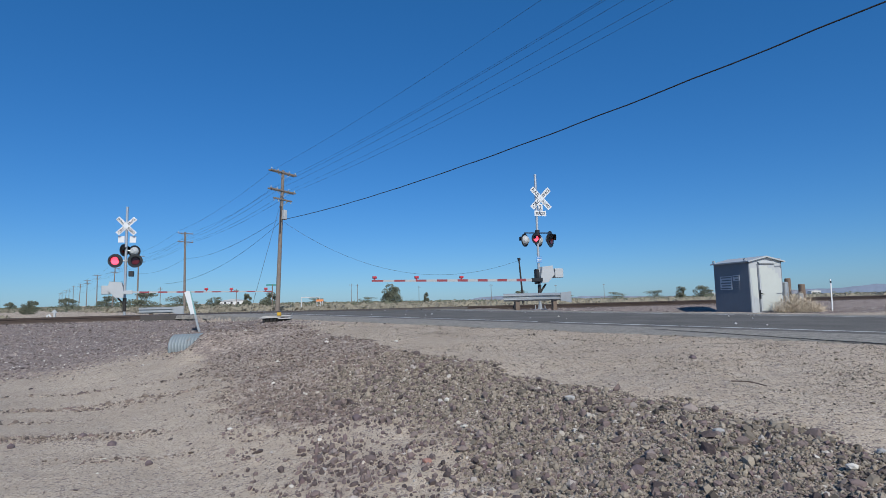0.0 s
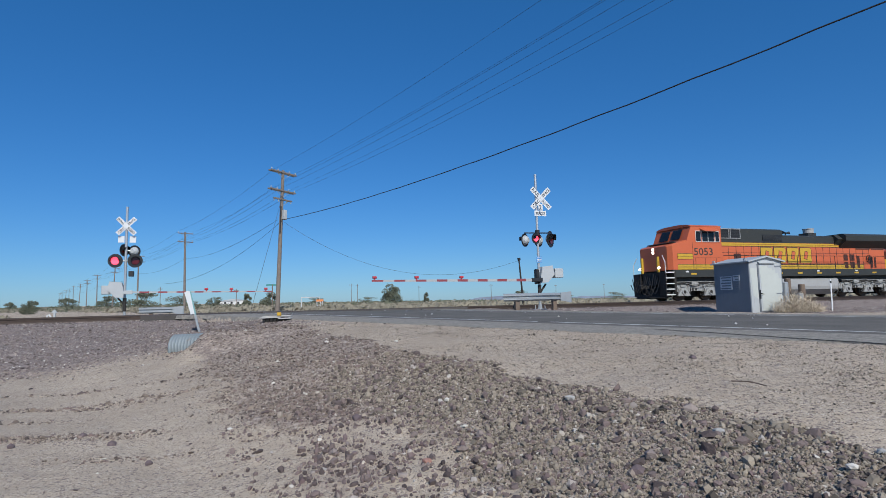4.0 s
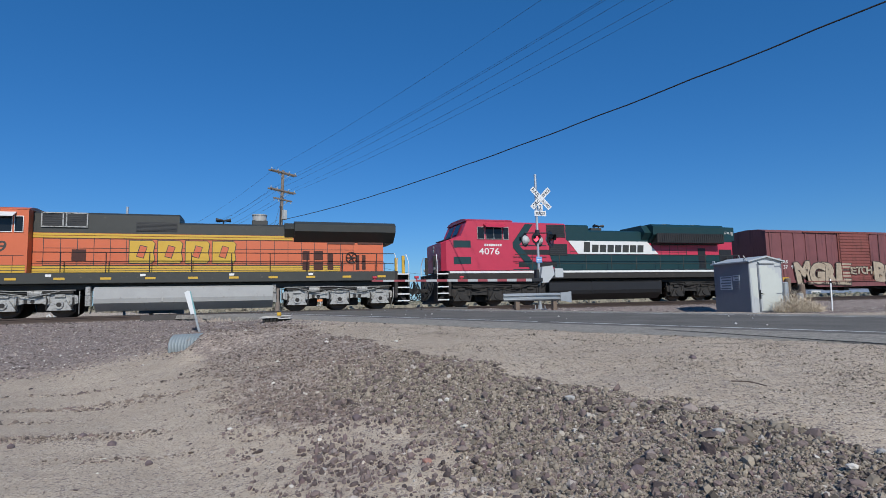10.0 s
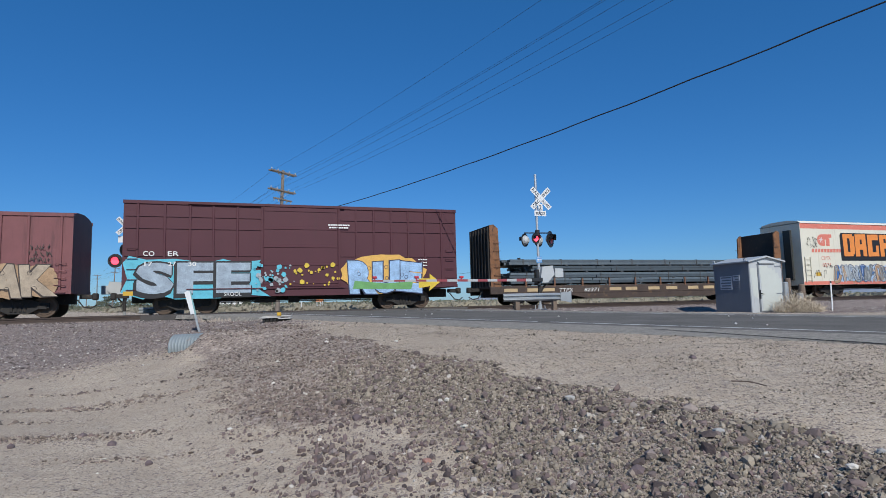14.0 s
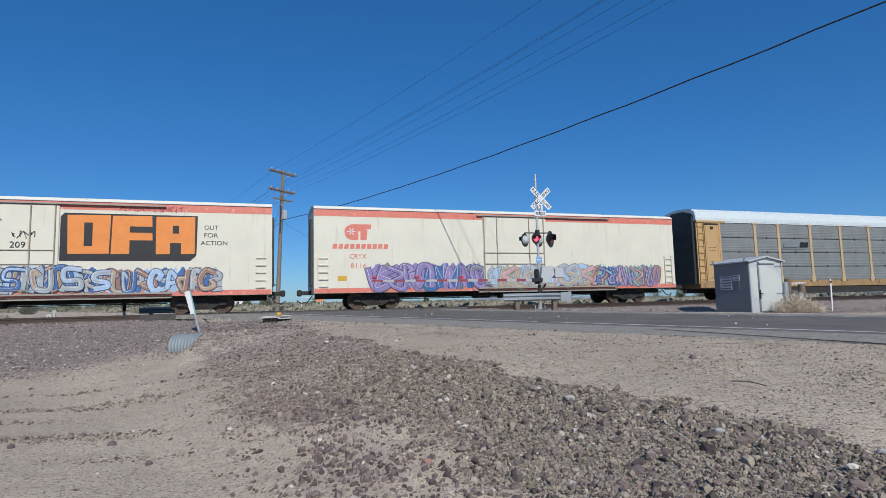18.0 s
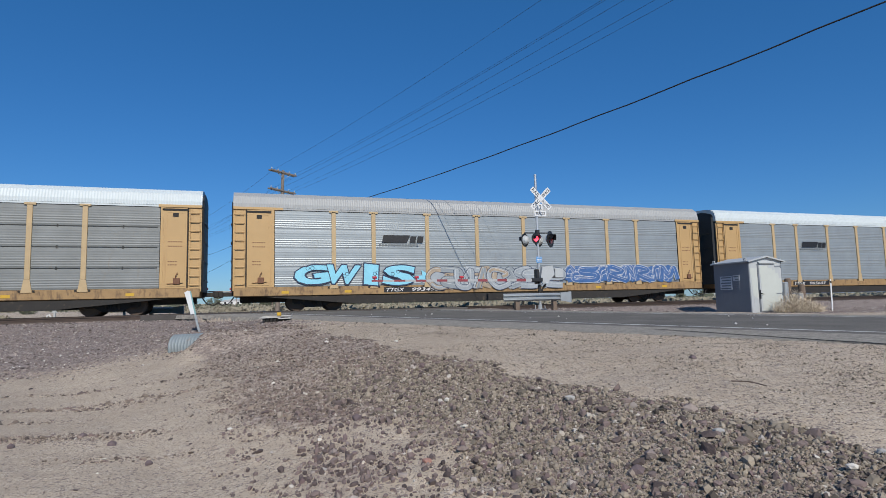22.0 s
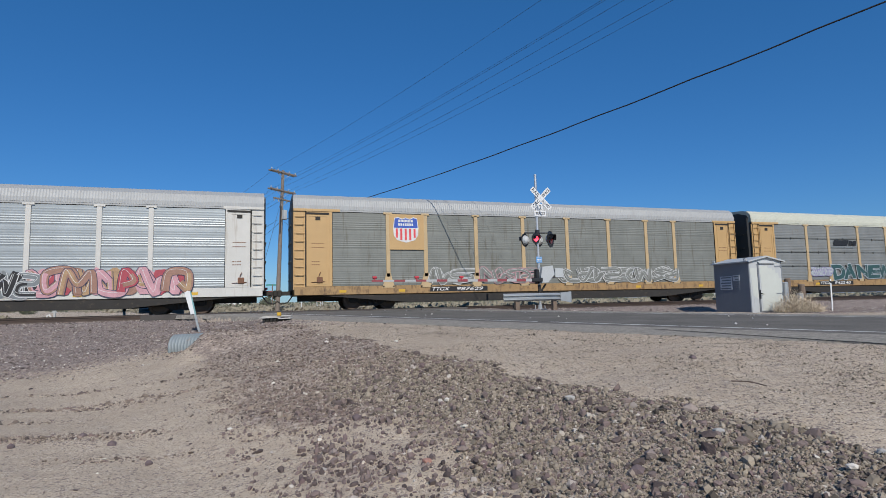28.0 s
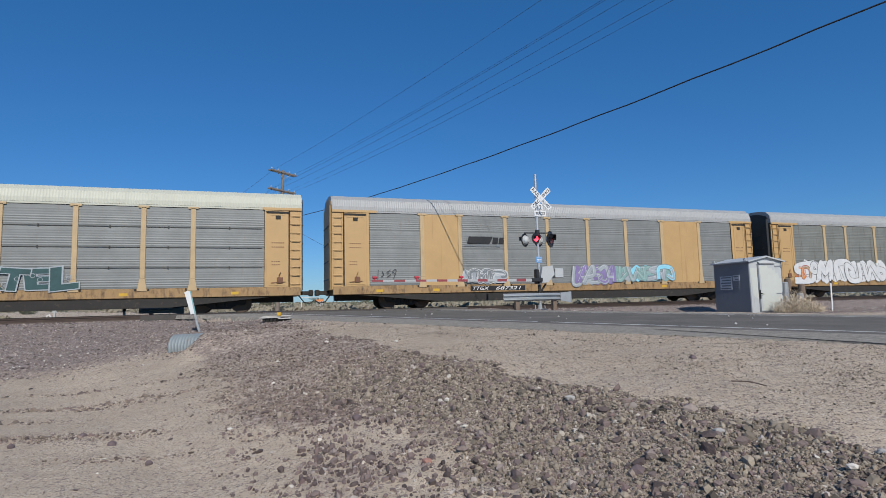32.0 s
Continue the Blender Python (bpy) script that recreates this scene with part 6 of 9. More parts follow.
def bubble_letters(car, text, x0, x1, z0, z1, y, fill, line, seed, shade=None, label="fat bubble-letter graffiti with dark outline", fat=0.055, rim=0.05):
    """Overlapping fat letters, each tilted and stretched in its own way, with an outline, a fill, a second tint and a cloud."""
    rng = random.Random(seed)
    step, high = (x1 - x0) / len(text), z1 - z0
    for k, ch in enumerate(text):
        wide = step * (0.5 if ch in "I1" else 1.16)
        turn = Matrix.Rotation(rng.uniform(-0.12, 0.12), 4, "Y")
        cx, cz, dy = x0 + step * (k + 0.5), (z0 + z1) / 2 + rng.uniform(-0.04, 0.04) * high, -0.010 * (k % 2)
        grow = rng.uniform(0.94, 1.08)
        a = lettering(ch, high * grow + 2 * rim, wide + 2 * rim, fat=fat + 0.035)
        b = lettering(ch, high * grow, wide, fat=fat)
        out = []
        for m, w, h, dyy in ((a, wide + 2 * rim, high * grow + 2 * rim, 0.0), (b, wide, high * grow, -0.004)):
            m.v = [(p[0] - w / 2 + 0.10 * (p[2] / h - 0.5) * wide * (1 if k % 2 else -1), 0, p[2] - h / 2) for p in m.v]
            m.turned(turn)
            m.v = [(p[0] + cx, y + dy + dyy, p[2] + cz) for p in m.v]
            out.append(m)
        top = part("graffiti_letter", out[0], line, car, label)
        part("sprayed_fill", out[1], fill, top)
        if shade:
            m = Mesh()
            fan(m, cx, cz, [(cx + step * 0.68 * rng.uniform(0.85, 1.1) * math.cos(i * math.tau / 18), cz + high * 0.58 * rng.uniform(0.85, 1.1) * math.sin(i * math.tau / 18)) for i in range(18)], y + 0.004 + 0.0006 * (k % 3))
            part("sprayed_cloud", m, shade, top)
        m = Mesh()
        for _ in range(2):
            u, v = cx + rng.uniform(-0.35, 0.35) * step, cz + rng.uniform(-0.35, 0.35) * high
            n = 9
            ribbon(m, [(u + 0.09 * math.cos(i * math.tau / n), v + 0.09 * math.sin(i * math.tau / n)) for i in range(n + 1)], 0.010, y + dy - 0.007)
        part("sprayed_line", m, line, top)


# ------------------------------------------------------------ autoracks
POSTS = (4.68, 6.68, 9.52, 12.32, 15.1, 17.85, 20.5, 22.55)


def corrugated(x0, x1, s, z0=1.17, z1=4.86, depth=0.0115):
    """A panel of four sheets, each with ridges and a flat band, on the side s."""
    zs = []
    n = 4
    h = (z1 - z0) / n
    for k in range(n):
        base = z0 + k * h
        zs.append((base, 0.004))
        zs.append((base + 0.02, 0.0))
        top = base + 0.04
        for pitch, deep in ((0.105, 1), (0.105, 1), (0.105, 1), (0.105, 1), (0.11, 0.3), (0.11, 0.3), (0.11, 0.3)):
            for q in range(6):
                zs.append((top + pitch * q / 6, -depth * deep * 0.5 * (1 - math.cos(q / 6 * math.tau))))
            top += pitch
        zs.append((top, 0.0))
        zs.append((base + h - 0.02, 0.0))
    m = Mesh()
    y = s * (HW - 0.03)
    m.v = [(x, y - s * d * -1, z) for z, d in [(a, -b) for a, b in zs] for x in (x0, x1)]
    m.f = [(2 * i, 2 * i + 1, 2 * i + 3, 2 * i + 2) for i in range(len(zs) - 1)]
    return m


def autorack(o):
    L = o.get("L", 27.25)
    c = thing("autorack_car", o["label"], "autorack car", group="freight cars of the train")
    paint, sheet = o["paint"], o["sheet"]
    t0, t1 = 3.85, L - 3.65
    m = Mesh()
    for s in (-1, 1):
        ya, yb = sorted((s * 1.3, s * 1.5))
        m.prism([(1.4, 0.70), (L - 1.4, 0.70), (L - 5.8, 0.30), (5.8, 0.30)], ya, yb, "y")
    m.box(0.3, L - 0.3, -0.25, 0.25, 0.45, 0.9, 0.02)
    part("underframe", m, UNDER_BLACK, c)
    m = Mesh().box(0.05, L - 0.05, -HW, HW, 0.74, 1.16, 0.015)
    part("side_sill", m, o.get("sill", SILL_YELLOW if paint is CAR_YELLOW else paint), c)
    post_paint = POST_YELLOW if paint is CAR_YELLOW else paint
    for x in (t0, t1):
        freight_truck(c, x)
    coupler(c, 0.05, -1)
    coupler(c, L - 0.05, 1)
    core = Mesh()
    core.box(0.35, L - 0.35, -HW + 0.12, HW - 0.12, 1.16, 4.9)
    part("inner_rack", core, CHARCOAL, c, "dark inside of the car rack behind the panels")
    # roof
    sec = [(-HW + 0.02, 4.96), (-HW + 0.03, 5.16), (-HW + 0.12, 5.50), (-HW + 0.40, 5.72), (-0.6, 5.81), (0.0, 5.84), (0.6, 5.81), (HW - 0.40, 5.72), (HW - 0.12, 5.50), (HW - 0.03, 5.16), (HW - 0.02, 4.96)]
    m = Mesh()
    xs = np.arange(0.04, L - 0.02, 0.058)
    for i, x in enumerate(xs):
        r = 0.0 if i % 2 else 0.011
        m.v += [(float(x), a * (1 + r / 1.5), b + r * (0.2 + (b > 5.3))) for a, b in sec]
    k = len(sec)
    m.f = [(i * k + j, (i + 1) * k + j, (i + 1) * k + j + 1, i * k + j + 1) for i in range(len(xs) - 1) for j in range(k - 1)]
    part("roof", m, o["roof"], c, o.get("roof_label", ""))
    m = Mesh()
    for x in (0.0, L - 0.08):
        m.prism(sec, x, x + 0.08, "x")
    part("roof_end", m, o["roof"], c)
    # end doors with rounded corners
    for x0, way in ((0.0, 1), (L, -1)):
        m = Mesh()
        a, b = sorted((x0 - way * 0.07, x0 + way * 0.36))
        m.prism([(a, -HW + 0.32), (a + 0.2, -HW + 0.1), (b, -HW + 0.06), (b, HW - 0.06), (a + 0.2, HW - 0.1), (a, HW - 0.32)] if way > 0 else
                [(b, HW - 0.32), (b - 0.2, HW - 0.1), (a, HW - 0.06), (a, -HW + 0.06), (b - 0.2, -HW + 0.1), (b, -HW + 0.32)], 1.0, 5.25, "z")
        m.prism([(-HW + 0.2, 5.25), (-HW + 0.35, 5.45), (-0.5, 5.66), (0.5, 5.66), (HW - 0.35, 5.45), (HW - 0.2, 5.25)], a + 0.05, b, "x")
        part("end_door", m, o.get("end", CHARCOAL), c, "dark folded end doors")
        m = Mesh()
        for z in (1.5, 2.4, 3.3, 4.2):
            m.box(x0 - way * 0.095 - 0.02, x0 - way * 0.095 + 0.02, -0.95, 0.95, z, z + 0.06)
        part("door_bar", m, SILL_GREY, c)
    # side end panels, ladders, posts, panels
    e0, e1 = (1.86, L - 1.72)
    for a, b, front in ((0.0, e0, True), (e1, L, False)):
        m = Mesh()
        for s in (-1, 1):
            ya, yb = sorted((s * (HW - 0.06), s * HW))
            if front:
                m.box(0.62, b - 0.05, ya, yb, 1.16, 4.86, 0.01)
                m.box(0.0, 0.56, *sorted((s * (HW - 0.12), s * (HW - 0.04))), 1.0, 4.86, 0.01)
            else:
                m.box(a + 0.05, L - 0.62, ya, yb, 1.16, 4.86, 0.01)
                m.box(L - 0.56, L, *sorted((s * (HW - 0.12), s * (HW - 0.04))), 1.0, 4.86, 0.01)
        panel = part("end_panel", m, paint, c)
        xa, xb = (0.70, b - 0.22) if front else (a + 0.22, L - 0.70)
        m = Mesh()
        for s in (-1, 1):
            ya, yb = sorted((s * HW, s * (HW + 0.014)))
            m.box(xa, xa + 0.05, ya, yb, 1.3, 4.6).box(xb - 0.05, xb, ya, yb, 1.3, 4.6).box(xa, xb, ya, yb, 4.6, 4.66).box(xa, xb, ya, yb, 1.24, 1.3)
        part("panel_rim", m, paint, panel)
        # black plates stand in for the shade inside the lock openings
        m = Mesh()
        for s in (-1, 1):
            ya, yb = sorted((s * HW, s * (HW + 0.02)))
            m.box((xa + xb) / 2 - 0.12, (xa + xb) / 2 + 0.12, ya, yb, 4.42, 4.60)
            m.box((xa + xb) / 2 - 0.55, (xa + xb) / 2 + 0.55, ya, yb, 4.70, 4.80)
        part("lock_slot", m, VISOR_BLACK, panel, "black plate for the shaded lock slot")
        m = Mesh()
        for s in (-1, 1):
            m.box((xa + xb) / 2 - 0.06, (xa + xb) / 2 + 0.22, *sorted((s * HW, s * (HW + 0.07))), 1.34, 1.62, 0.02)
            m.tube([((xa + xb) / 2 + 0.02, s * (HW + 0.05), 1.5), ((xa + xb) / 2 + 0.05, s * (HW + 0.09), 1.74), ((xa + xb) / 2 + 0.12, s * (HW + 0.05), 1.86)], 0.018, 5)
            m.tube([((xa + xb) / 2 - 0.32, s * (HW + 0.03), 1.36), ((xa + xb) / 2 + 0.34, s * (HW + 0.03), 1.40)], 0.016, 5)
        part("door_lock", m, RUST, panel, "rusty door lock with a bent rod")
        for k, (zz, n) in enumerate(((3.25, 6), (3.05, 6), (2.35, 4), (2.2, 4))):
            bars(panel, "stencil", (xa + xb) / 2 - 0.3, zz, n, 0.07, 0.045, 0.03, RUST, -HW - 0.003)
        # black strip fills the gap in place of the shade there
        m = Mesh()
        gap = 0.57 if front else L - 0.62
        for s in (-1, 1):
            m.box(gap, gap + 0.05, *sorted((s * (HW - 0.10), s * (HW - 0.03))), 1.16, 4.86)
        part("door_gap", m, VISOR_BLACK, c, "black strip for the shaded gap beside the end panel")
        m = Mesh()
        for s in (-1, 1):
            left = 0.06 if front else L - 0.52
            grab_iron(m, left, 1.3, 4.6, s * (HW - 0.04), s, 0.46, 9, 0.02)
            for dx in (0.0, 0.43):
                m.box(left + dx, left + dx + 0.035, *sorted((s * (HW - 0.04), s * (HW + 0.03))), 1.1, 4.8)
            ya, yb = sorted((s * HW, s * (HW + 0.02)))
            m.box(b - 0.12 if front else a, b if front else a + 0.12, ya, yb, 1.16, 4.86)
        part("ladder", m, paint, c)
        m = Mesh()
        for s in (-1, 1):
            ya, yb = sorted((s * (HW - 0.05), s * (HW + 0.03)))
            m.box(a + (0.0 if front else -0.1), b + (0.4 if front else 0.0), ya, yb, 4.86, 4.98)
        part("top_rail_plate", m, paint, c)
    m = Mesh()
    for s in (-1, 1):
        ya, yb = sorted((s * (HW - 0.06), s * (HW - 0.005)))
        m.box(0.1, L - 0.1, ya, yb, 4.87, 4.95)
    part("top_rail", m, o["roof"], c)
    posts = o.get("posts", POSTS)
    for x in posts:
        m = Mesh()
        for s in (-1, 1):
            ya, yb = sorted((s * (HW - 0.05), s * (HW + 0.03)))
            m.box(x - 0.105, x + 0.105, ya, yb, 1.6, 4.84, 0.012)
            foot = o.get("foot", 0.20)
            m.prism([(x - foot, 1.05), (x + foot, 1.05), (x + 0.11, 1.30 + 1.5 * foot), (x - 0.11, 1.30 + 1.5 * foot)], ya, yb, "y")
            m.box(x - 0.22, x + 0.22, ya, yb, 4.80, 4.90)
        part("side_post", m, post_paint, c)
        m = Mesh()
        for s in (-1, 1):
            ya, yb = sorted((s * HW, s * (HW + 0.035)))
            for dx in (-0.30, 0.22):
                m.box(x + dx, x + dx + 0.08, ya, yb, 1.07, 1.15)
        part("sill_bracket", m, UNDER_BLACK, c)
    edges = [e0] + list(posts) + [e1]
    solids = o.get("solid", ())
    for i, (a, b) in enumerate(zip(edges, edges[1:])):
        if i in solids:
            m = Mesh()
            for s in (-1, 1):
                ya, yb = sorted((s * (HW - 0.06), s * (HW - 0.01)))
                m.box(a, b, ya, yb, 1.1, 4.86, 0.01)
                m.box((a + b) / 2 - 0.012, (a + b) / 2 + 0.012, *sorted((s * (HW - 0.02), s * (HW - 0.002))), 1.2, 4.8)
            part("blank_panel", m, paint, c, "plain painted side panel")
            continue
        for s in (-1, 1):
            part("side_panel", corrugated(a + 0.03, b - 0.03, s), sheet, c, smooth=True)
        if o.get("seams", True):
            m = Mesh()
            y = -HW + 0.02
            for k in (1, 2, 3):
                z = 1.17 + k * 0.9225
                m.box(a + 0.12, b - 0.12, y - 0.02, y, z - 0.014, z + 0.014)
                m.box((a + b) / 2 - 0.025, (a + b) / 2 + 0.025, y - 0.03, y, z - 0.06, z + 0.06)
            part("panel_latch", m, SILL_GREY, c)
    # the mark, number and paint
    y = -HW + 0.008
    if "mark" in o:
        x, z = o["mark"]
        plate(c, "mark_shape", [(x, z), (x + 1.3, z), (x + 1.5, z + 0.38), (x + 0.1, z + 0.38)], y - 0.03, GREY_LINE if o.get("faded") else BLACK, "plain black mark on the corrugated panel")
        bars(c, "mark_bar", x + 1.45, z, 2, 0.32, 0.34, 0.06, BLACK, y - 0.03, 0.2)
        bars(c, "mark_bar", x - 0.15, z - 0.16, 14, 0.12, 0.10, 0.03, GREY_LINE, y - 0.03)
    if "number" in o:
        x, mark, num = o["number"]
        if o.get("black_patch", True):
            plate(c, "number_patch", [(x - 0.12, 0.82), (x + 3.1, 0.82), (x + 3.1, 1.08), (x - 0.12, 1.08)], -HW - 0.004, BLACK)
        writing(c, mark, x, 0.86, 0.18, WHITE, -HW - 0.010, "reporting_mark", 0.95, slant=0.25, fat=0.01)
        writing(c, num, x + 1.35, 0.86, 0.18, WHITE, -HW - 0.010, "reporting_mark", 1.5, slant=0.25, fat=0.01)
    m = Mesh()
    for x in (2.2, 5.2, 19.6, 24.2):
        m.box(x, x + 0.34, -HW - 0.008, -HW, 0.84, 0.97)
    part("reflector_plate", m, YELLOW, c)
    return c


def autoracks():
    gy = -HW - 0.045
    yellow = dict(paint=CAR_YELLOW, sheet=GALV, roof=ROOF_WHITE)
    c = autorack(dict(yellow, sheet=GALV_DARK, label="yellow autorack car with weathered galvanised panels and white roof", mark=(9.85 - 2.8, 3.35), number=(5.9, "TTGX", "604089"), black_patch=False, faded=True))
    CARS.append((c, 53.9))
    for x in (2.3, 3.2, 4.2):
        scrawl(c, int(x * 10), x, 1.3, 0.9, 0.55, BLACK, gy)
    c = autorack(dict(yellow, roof=ROOF_GALV, label="yellow autorack car with galvanised panels and blue graffiti", mark=(7.1, 3.35), number=(7.3, "TTGX", "993495"), seams=False))
    CARS.append((c, 82.5))
    bubble_letters(c, "GWIS", 2.9, 8.7, 1.22, 2.2, gy, LIGHT_BLUE_SPRAY, DARK_BLUE, 57, None, "sky-blue bubble-letter graffiti with dark outline", 0.05, 0.06)
    plate(c, "sprayed_arrow", [(8.5, 1.62), (9.2, 1.66), (9.15, 1.95), (9.75, 1.55), (9.1, 1.3), (9.15, 1.45), (8.5, 1.42)], gy + 0.004, LIGHT_BLUE_SPRAY, "sky-blue sprayed arrow")
    graffiti(c, 51, 9.8, 17.2, 0.9, 2.1, SILVER_SPRAY, SILVER_SPRAY, 7, gy, DARK_BLUE, more=(CREAM_SPRAY, GALV))
    graffiti(c, 52, 17.6, 25.0, 1.15, 2.15, BLUE_SPRAY, BLUE_SPRAY, 8, gy, WHITE_SPRAY)
    c = autorack(dict(yellow, label="yellow autorack car with galvanised panels and bright white roof", mark=(7.1, 3.35), number=(6.2, "TTGX", "965607"), seams=False))
    CARS.append((c, 111.13))
    c = autorack(dict(paint=CAR_WHITE, sheet=GALV, roof=ROOF_GALV, seams=False, L=27.4, label="dirty white autorack car with galvanised panels and red graffiti"))
    CARS.append((c, 140.2))
    graffiti(c, 61, 2.2, 6.2, 1.1, 2.2, GREY_LINE, SILVER_SPRAY, 5, gy, WHITE_SPRAY)
    graffiti(c, 62, 6.2, 11.5, 1.0, 2.2, PINK_SPRAY, MAROON_SPRAY, 8, gy, WHITE_SPRAY, more=(CREAM_SPRAY, GREY_LINE))
    graffiti(c, 63, 14.6, 18.2, 0.85, 2.0, BLACK, GREY_LINE, 5, gy, WHITE_SPRAY)
    graffiti(c, 64, 18.2, 24.0, 0.85, 2.1, MAROON_SPRAY, PINK_SPRAY, 6, gy, DARK_BLUE, more=(TAN_SPRAY, BROWN_SPRAY, PINK_SPRAY), label="dark red and tan graffiti with dark outline")
    c = autorack(dict(yellow, sheet=GALV_RUSTY, roof=ROOF_GALV, seams=False, foot=0.32, L=27.4, number=(7.0, "TTGX", "987629"), label="yellow autorack car with rusty-streaked panels and a red-white-blue shield"))
    CARS.append((c, 168.95))
    shield(c, 4.95, 3.35, gy)
    for seed, x0, x1, n, line in ((71, 6.9, 9.0, 2, WHITE_SPRAY), (72, 10.0, 13.2, 3, PINK_SPRAY), (73, 14.4, 18.3, 4, WHITE_SPRAY), (74, 18.5, 22.4, 4, WHITE_SPRAY)):
        graffiti(c, seed, x0, x1, 1.2, 2.05, GALV_RUSTY, GALV_RUSTY, n, gy + 0.01, line, cloudy=False, label="thin ghostly graffiti outlines")
    c = autorack(dict(yellow, sheet=GALV_DARK, roof=mat("cream_roof", (0.44, 0.45, 0.375), 0.55, vary=0.1), L=27.4, mark=(7.1, 3.5), number=(5.6, "TTGX", "942240"), label="yellow autorack car with galvanised panels, cream roof and dark teal lettering"))
    CARS.append((c, 197.75))
    bubble_letters(c, "DA", 6.85, 8.9, 1.18, 2.2, gy, DARK_TEAL_SPRAY, SILVER_SPRAY, 82, None, "dark teal block-letter graffiti with pale outline", 0.05, 0.05)
    bubble_letters(c, "NEW", 9.2, 12.3, 1.18, 2.15, gy, DARK_TEAL_SPRAY, SILVER_SPRAY, 83, None, "dark teal block-letter graffiti with pale outline", 0.05, 0.05)
    bubble_letters(c, "CARTEL", 12.5, 18.0, 1.18, 2.1, gy, DARK_TEAL_SPRAY, SILVER_SPRAY, 84, None, "dark teal block-letter graffiti with pale outline", 0.05, 0.05)
    graffiti(c, 81, 4.9, 6.7, 1.4, 2.0, SILVER_SPRAY, SILVER_SPRAY, 5, gy, PURPLE_SPRAY)
    c = autorack(dict(yellow, sheet=GALV_DARK, roof=ROOF_GALV, seams=False, L=26.9, posts=(4.65, 6.75, 9.4, 12.0, 14.6, 17.2, 19.8, 22.6), solid=(1, 7), end=CAR_YELLOW, mark=(7.15, 3.35), number=(7.4, "TTGX", "687321"), label="yellow autorack car with blank yellow panels between galvanised ones"))
    CARS.append((c, 226.6))
    scrawl(c, 90, 2.1, 1.5, 1.2, 0.45, BLACK, gy)
    graffiti(c, 91, 7.0, 9.2, 1.2, 1.95, GREY_LINE, SILVER_SPRAY, 4, gy, WHITE_SPRAY)
    graffiti(c, 92, 13.6, 16.2, 1.0, 2.2, SILVER_SPRAY, PURPLE_SPRAY, 4, gy, GREY_LINE)
    graffiti(c, 93, 16.2, 20.2, 1.2, 2.15, TEAL_SPRAY, SILVER_SPRAY, 4, gy, GREY_LINE, more=(LIGHT_BLUE_SPRAY, TEAL_SPRAY))
    c = autorack(dict(yellow, sheet=GALV_RUSTY, roof=ROOF_GALV, seams=False, L=27.3, label="yellow autorack car with weathered panels and white bubble graffiti"))
    CARS.append((c, 255.2))
    graffiti(c, 95, 2.2, 10.2, 0.95, 2.5, WHITE_SPRAY, WHITE_SPRAY, 6, gy, BLACK)
    graffiti(c, 96, 1.8, 2.9, 1.1, 2.1, TAN_SPRAY, ORANGE_SPRAY, 2, gy + 0.01, MAROON_SPRAY)


def shield(c, x, z, y):
    """A plain striped shield on a yellow board."""
    part("shield_board", Mesh().box(4.75, 6.6, -HW - 0.035, -HW + 0.02, 2.98, 4.82, 0.01), CAR_YELLOW, c)
    y = -HW - 0.042
    w, h = 1.35, 1.28
    out = [(0.05, 1.0), (0.2, 1.04), (0.35, 0.97), (0.5, 1.02), (0.65, 0.97), (0.8, 1.04), (0.95, 1.0), (1.0, 0.62), (0.98, 0.3), (0.85, 0.1), (0.5, 0.0), (0.15, 0.1), (0.02, 0.3), (0.0, 0.62)]
    plate(c, "shield", [(x + a * w, z + b * h) for a, b in out], y, WHITE_SPRAY, "white shield with red stripes and a blue top")
    plate(c, "shield_top", [(x + a * w, z + b * h) for a, b in [(0.07, 0.97), (0.2, 1.0), (0.35, 0.94), (0.5, 0.99), (0.65, 0.94), (0.8, 1.0), (0.93, 0.97), (0.97, 0.6), (0.03, 0.6)]], y - 0.005, spray("shield_blue", (0.03, 0.08, 0.36)))
    red = spray("shield_red", (0.6, 0.06, 0.07))
    for k in range(5):
        a = 0.1 + k * 0.175
        plate(c, "shield_stripe", [(x + a * w, z + 0.57 * h), (x + (a + 0.08) * w, z + 0.57 * h), (x + (a + 0.08) * w, z + (0.1 if 0 < k < 4 else 0.2) * h), (x + a * w, z + (0.1 if 0 < k < 4 else 0.2) * h)], y - 0.005, red)
    for row, n in ((0.83, 5), (0.68, 7)):
        bars(c, "shield_bar", x + 0.2 * w, z + row * h, n, 0.8 / n * 0.75 * 0.75 * w, 0.13, 0.8 / n * 0.2 * w, WHITE_SPRAY, y - 0.011)


def run(t):
    """How far the train has gone at t seconds, from the middle of the clip."""
    q = (t - 16) / 16
    return 13.8558 * (t - 16) + 0.1455 * 16 * q * q - 0.0691 * 16 * q ** 3


def motions():
    times = [0.5 * k for k in range(65)]
    for car, at in CARS:
        walk(car, [(t, pose(at - run(t), TRACK_Y, 0)) for t in times])
    places = dict(CARS)
    for wheels, radius in WHEELS:
        truck = wheels.parent
        along = places[truck.parent] + truck.matrix_basis.translation.x + wheels.matrix_basis.translation.x
        rest = wheels.matrix_basis.copy()
        step = 1 / 30
        seen = [k * step for k in range(961) if -16 < along - run(k * step) < 48]
        if not seen:
            continue
        steps = ([0.0] if seen[0] > 0 else []) + seen + ([32.0] if seen[-1] < 32 - 1e-6 else [])
        zero = run(seen[0])
        rows = []
        for t in steps:
            turn = -(run(min(max(t, seen[0]), seen[-1])) - zero) / radius
            rows.append((t, rest @ Matrix.Rotation(turn, 4, "Y")))
        walk(wheels, rows)


locomotives()
freight_cars()
autoracks()


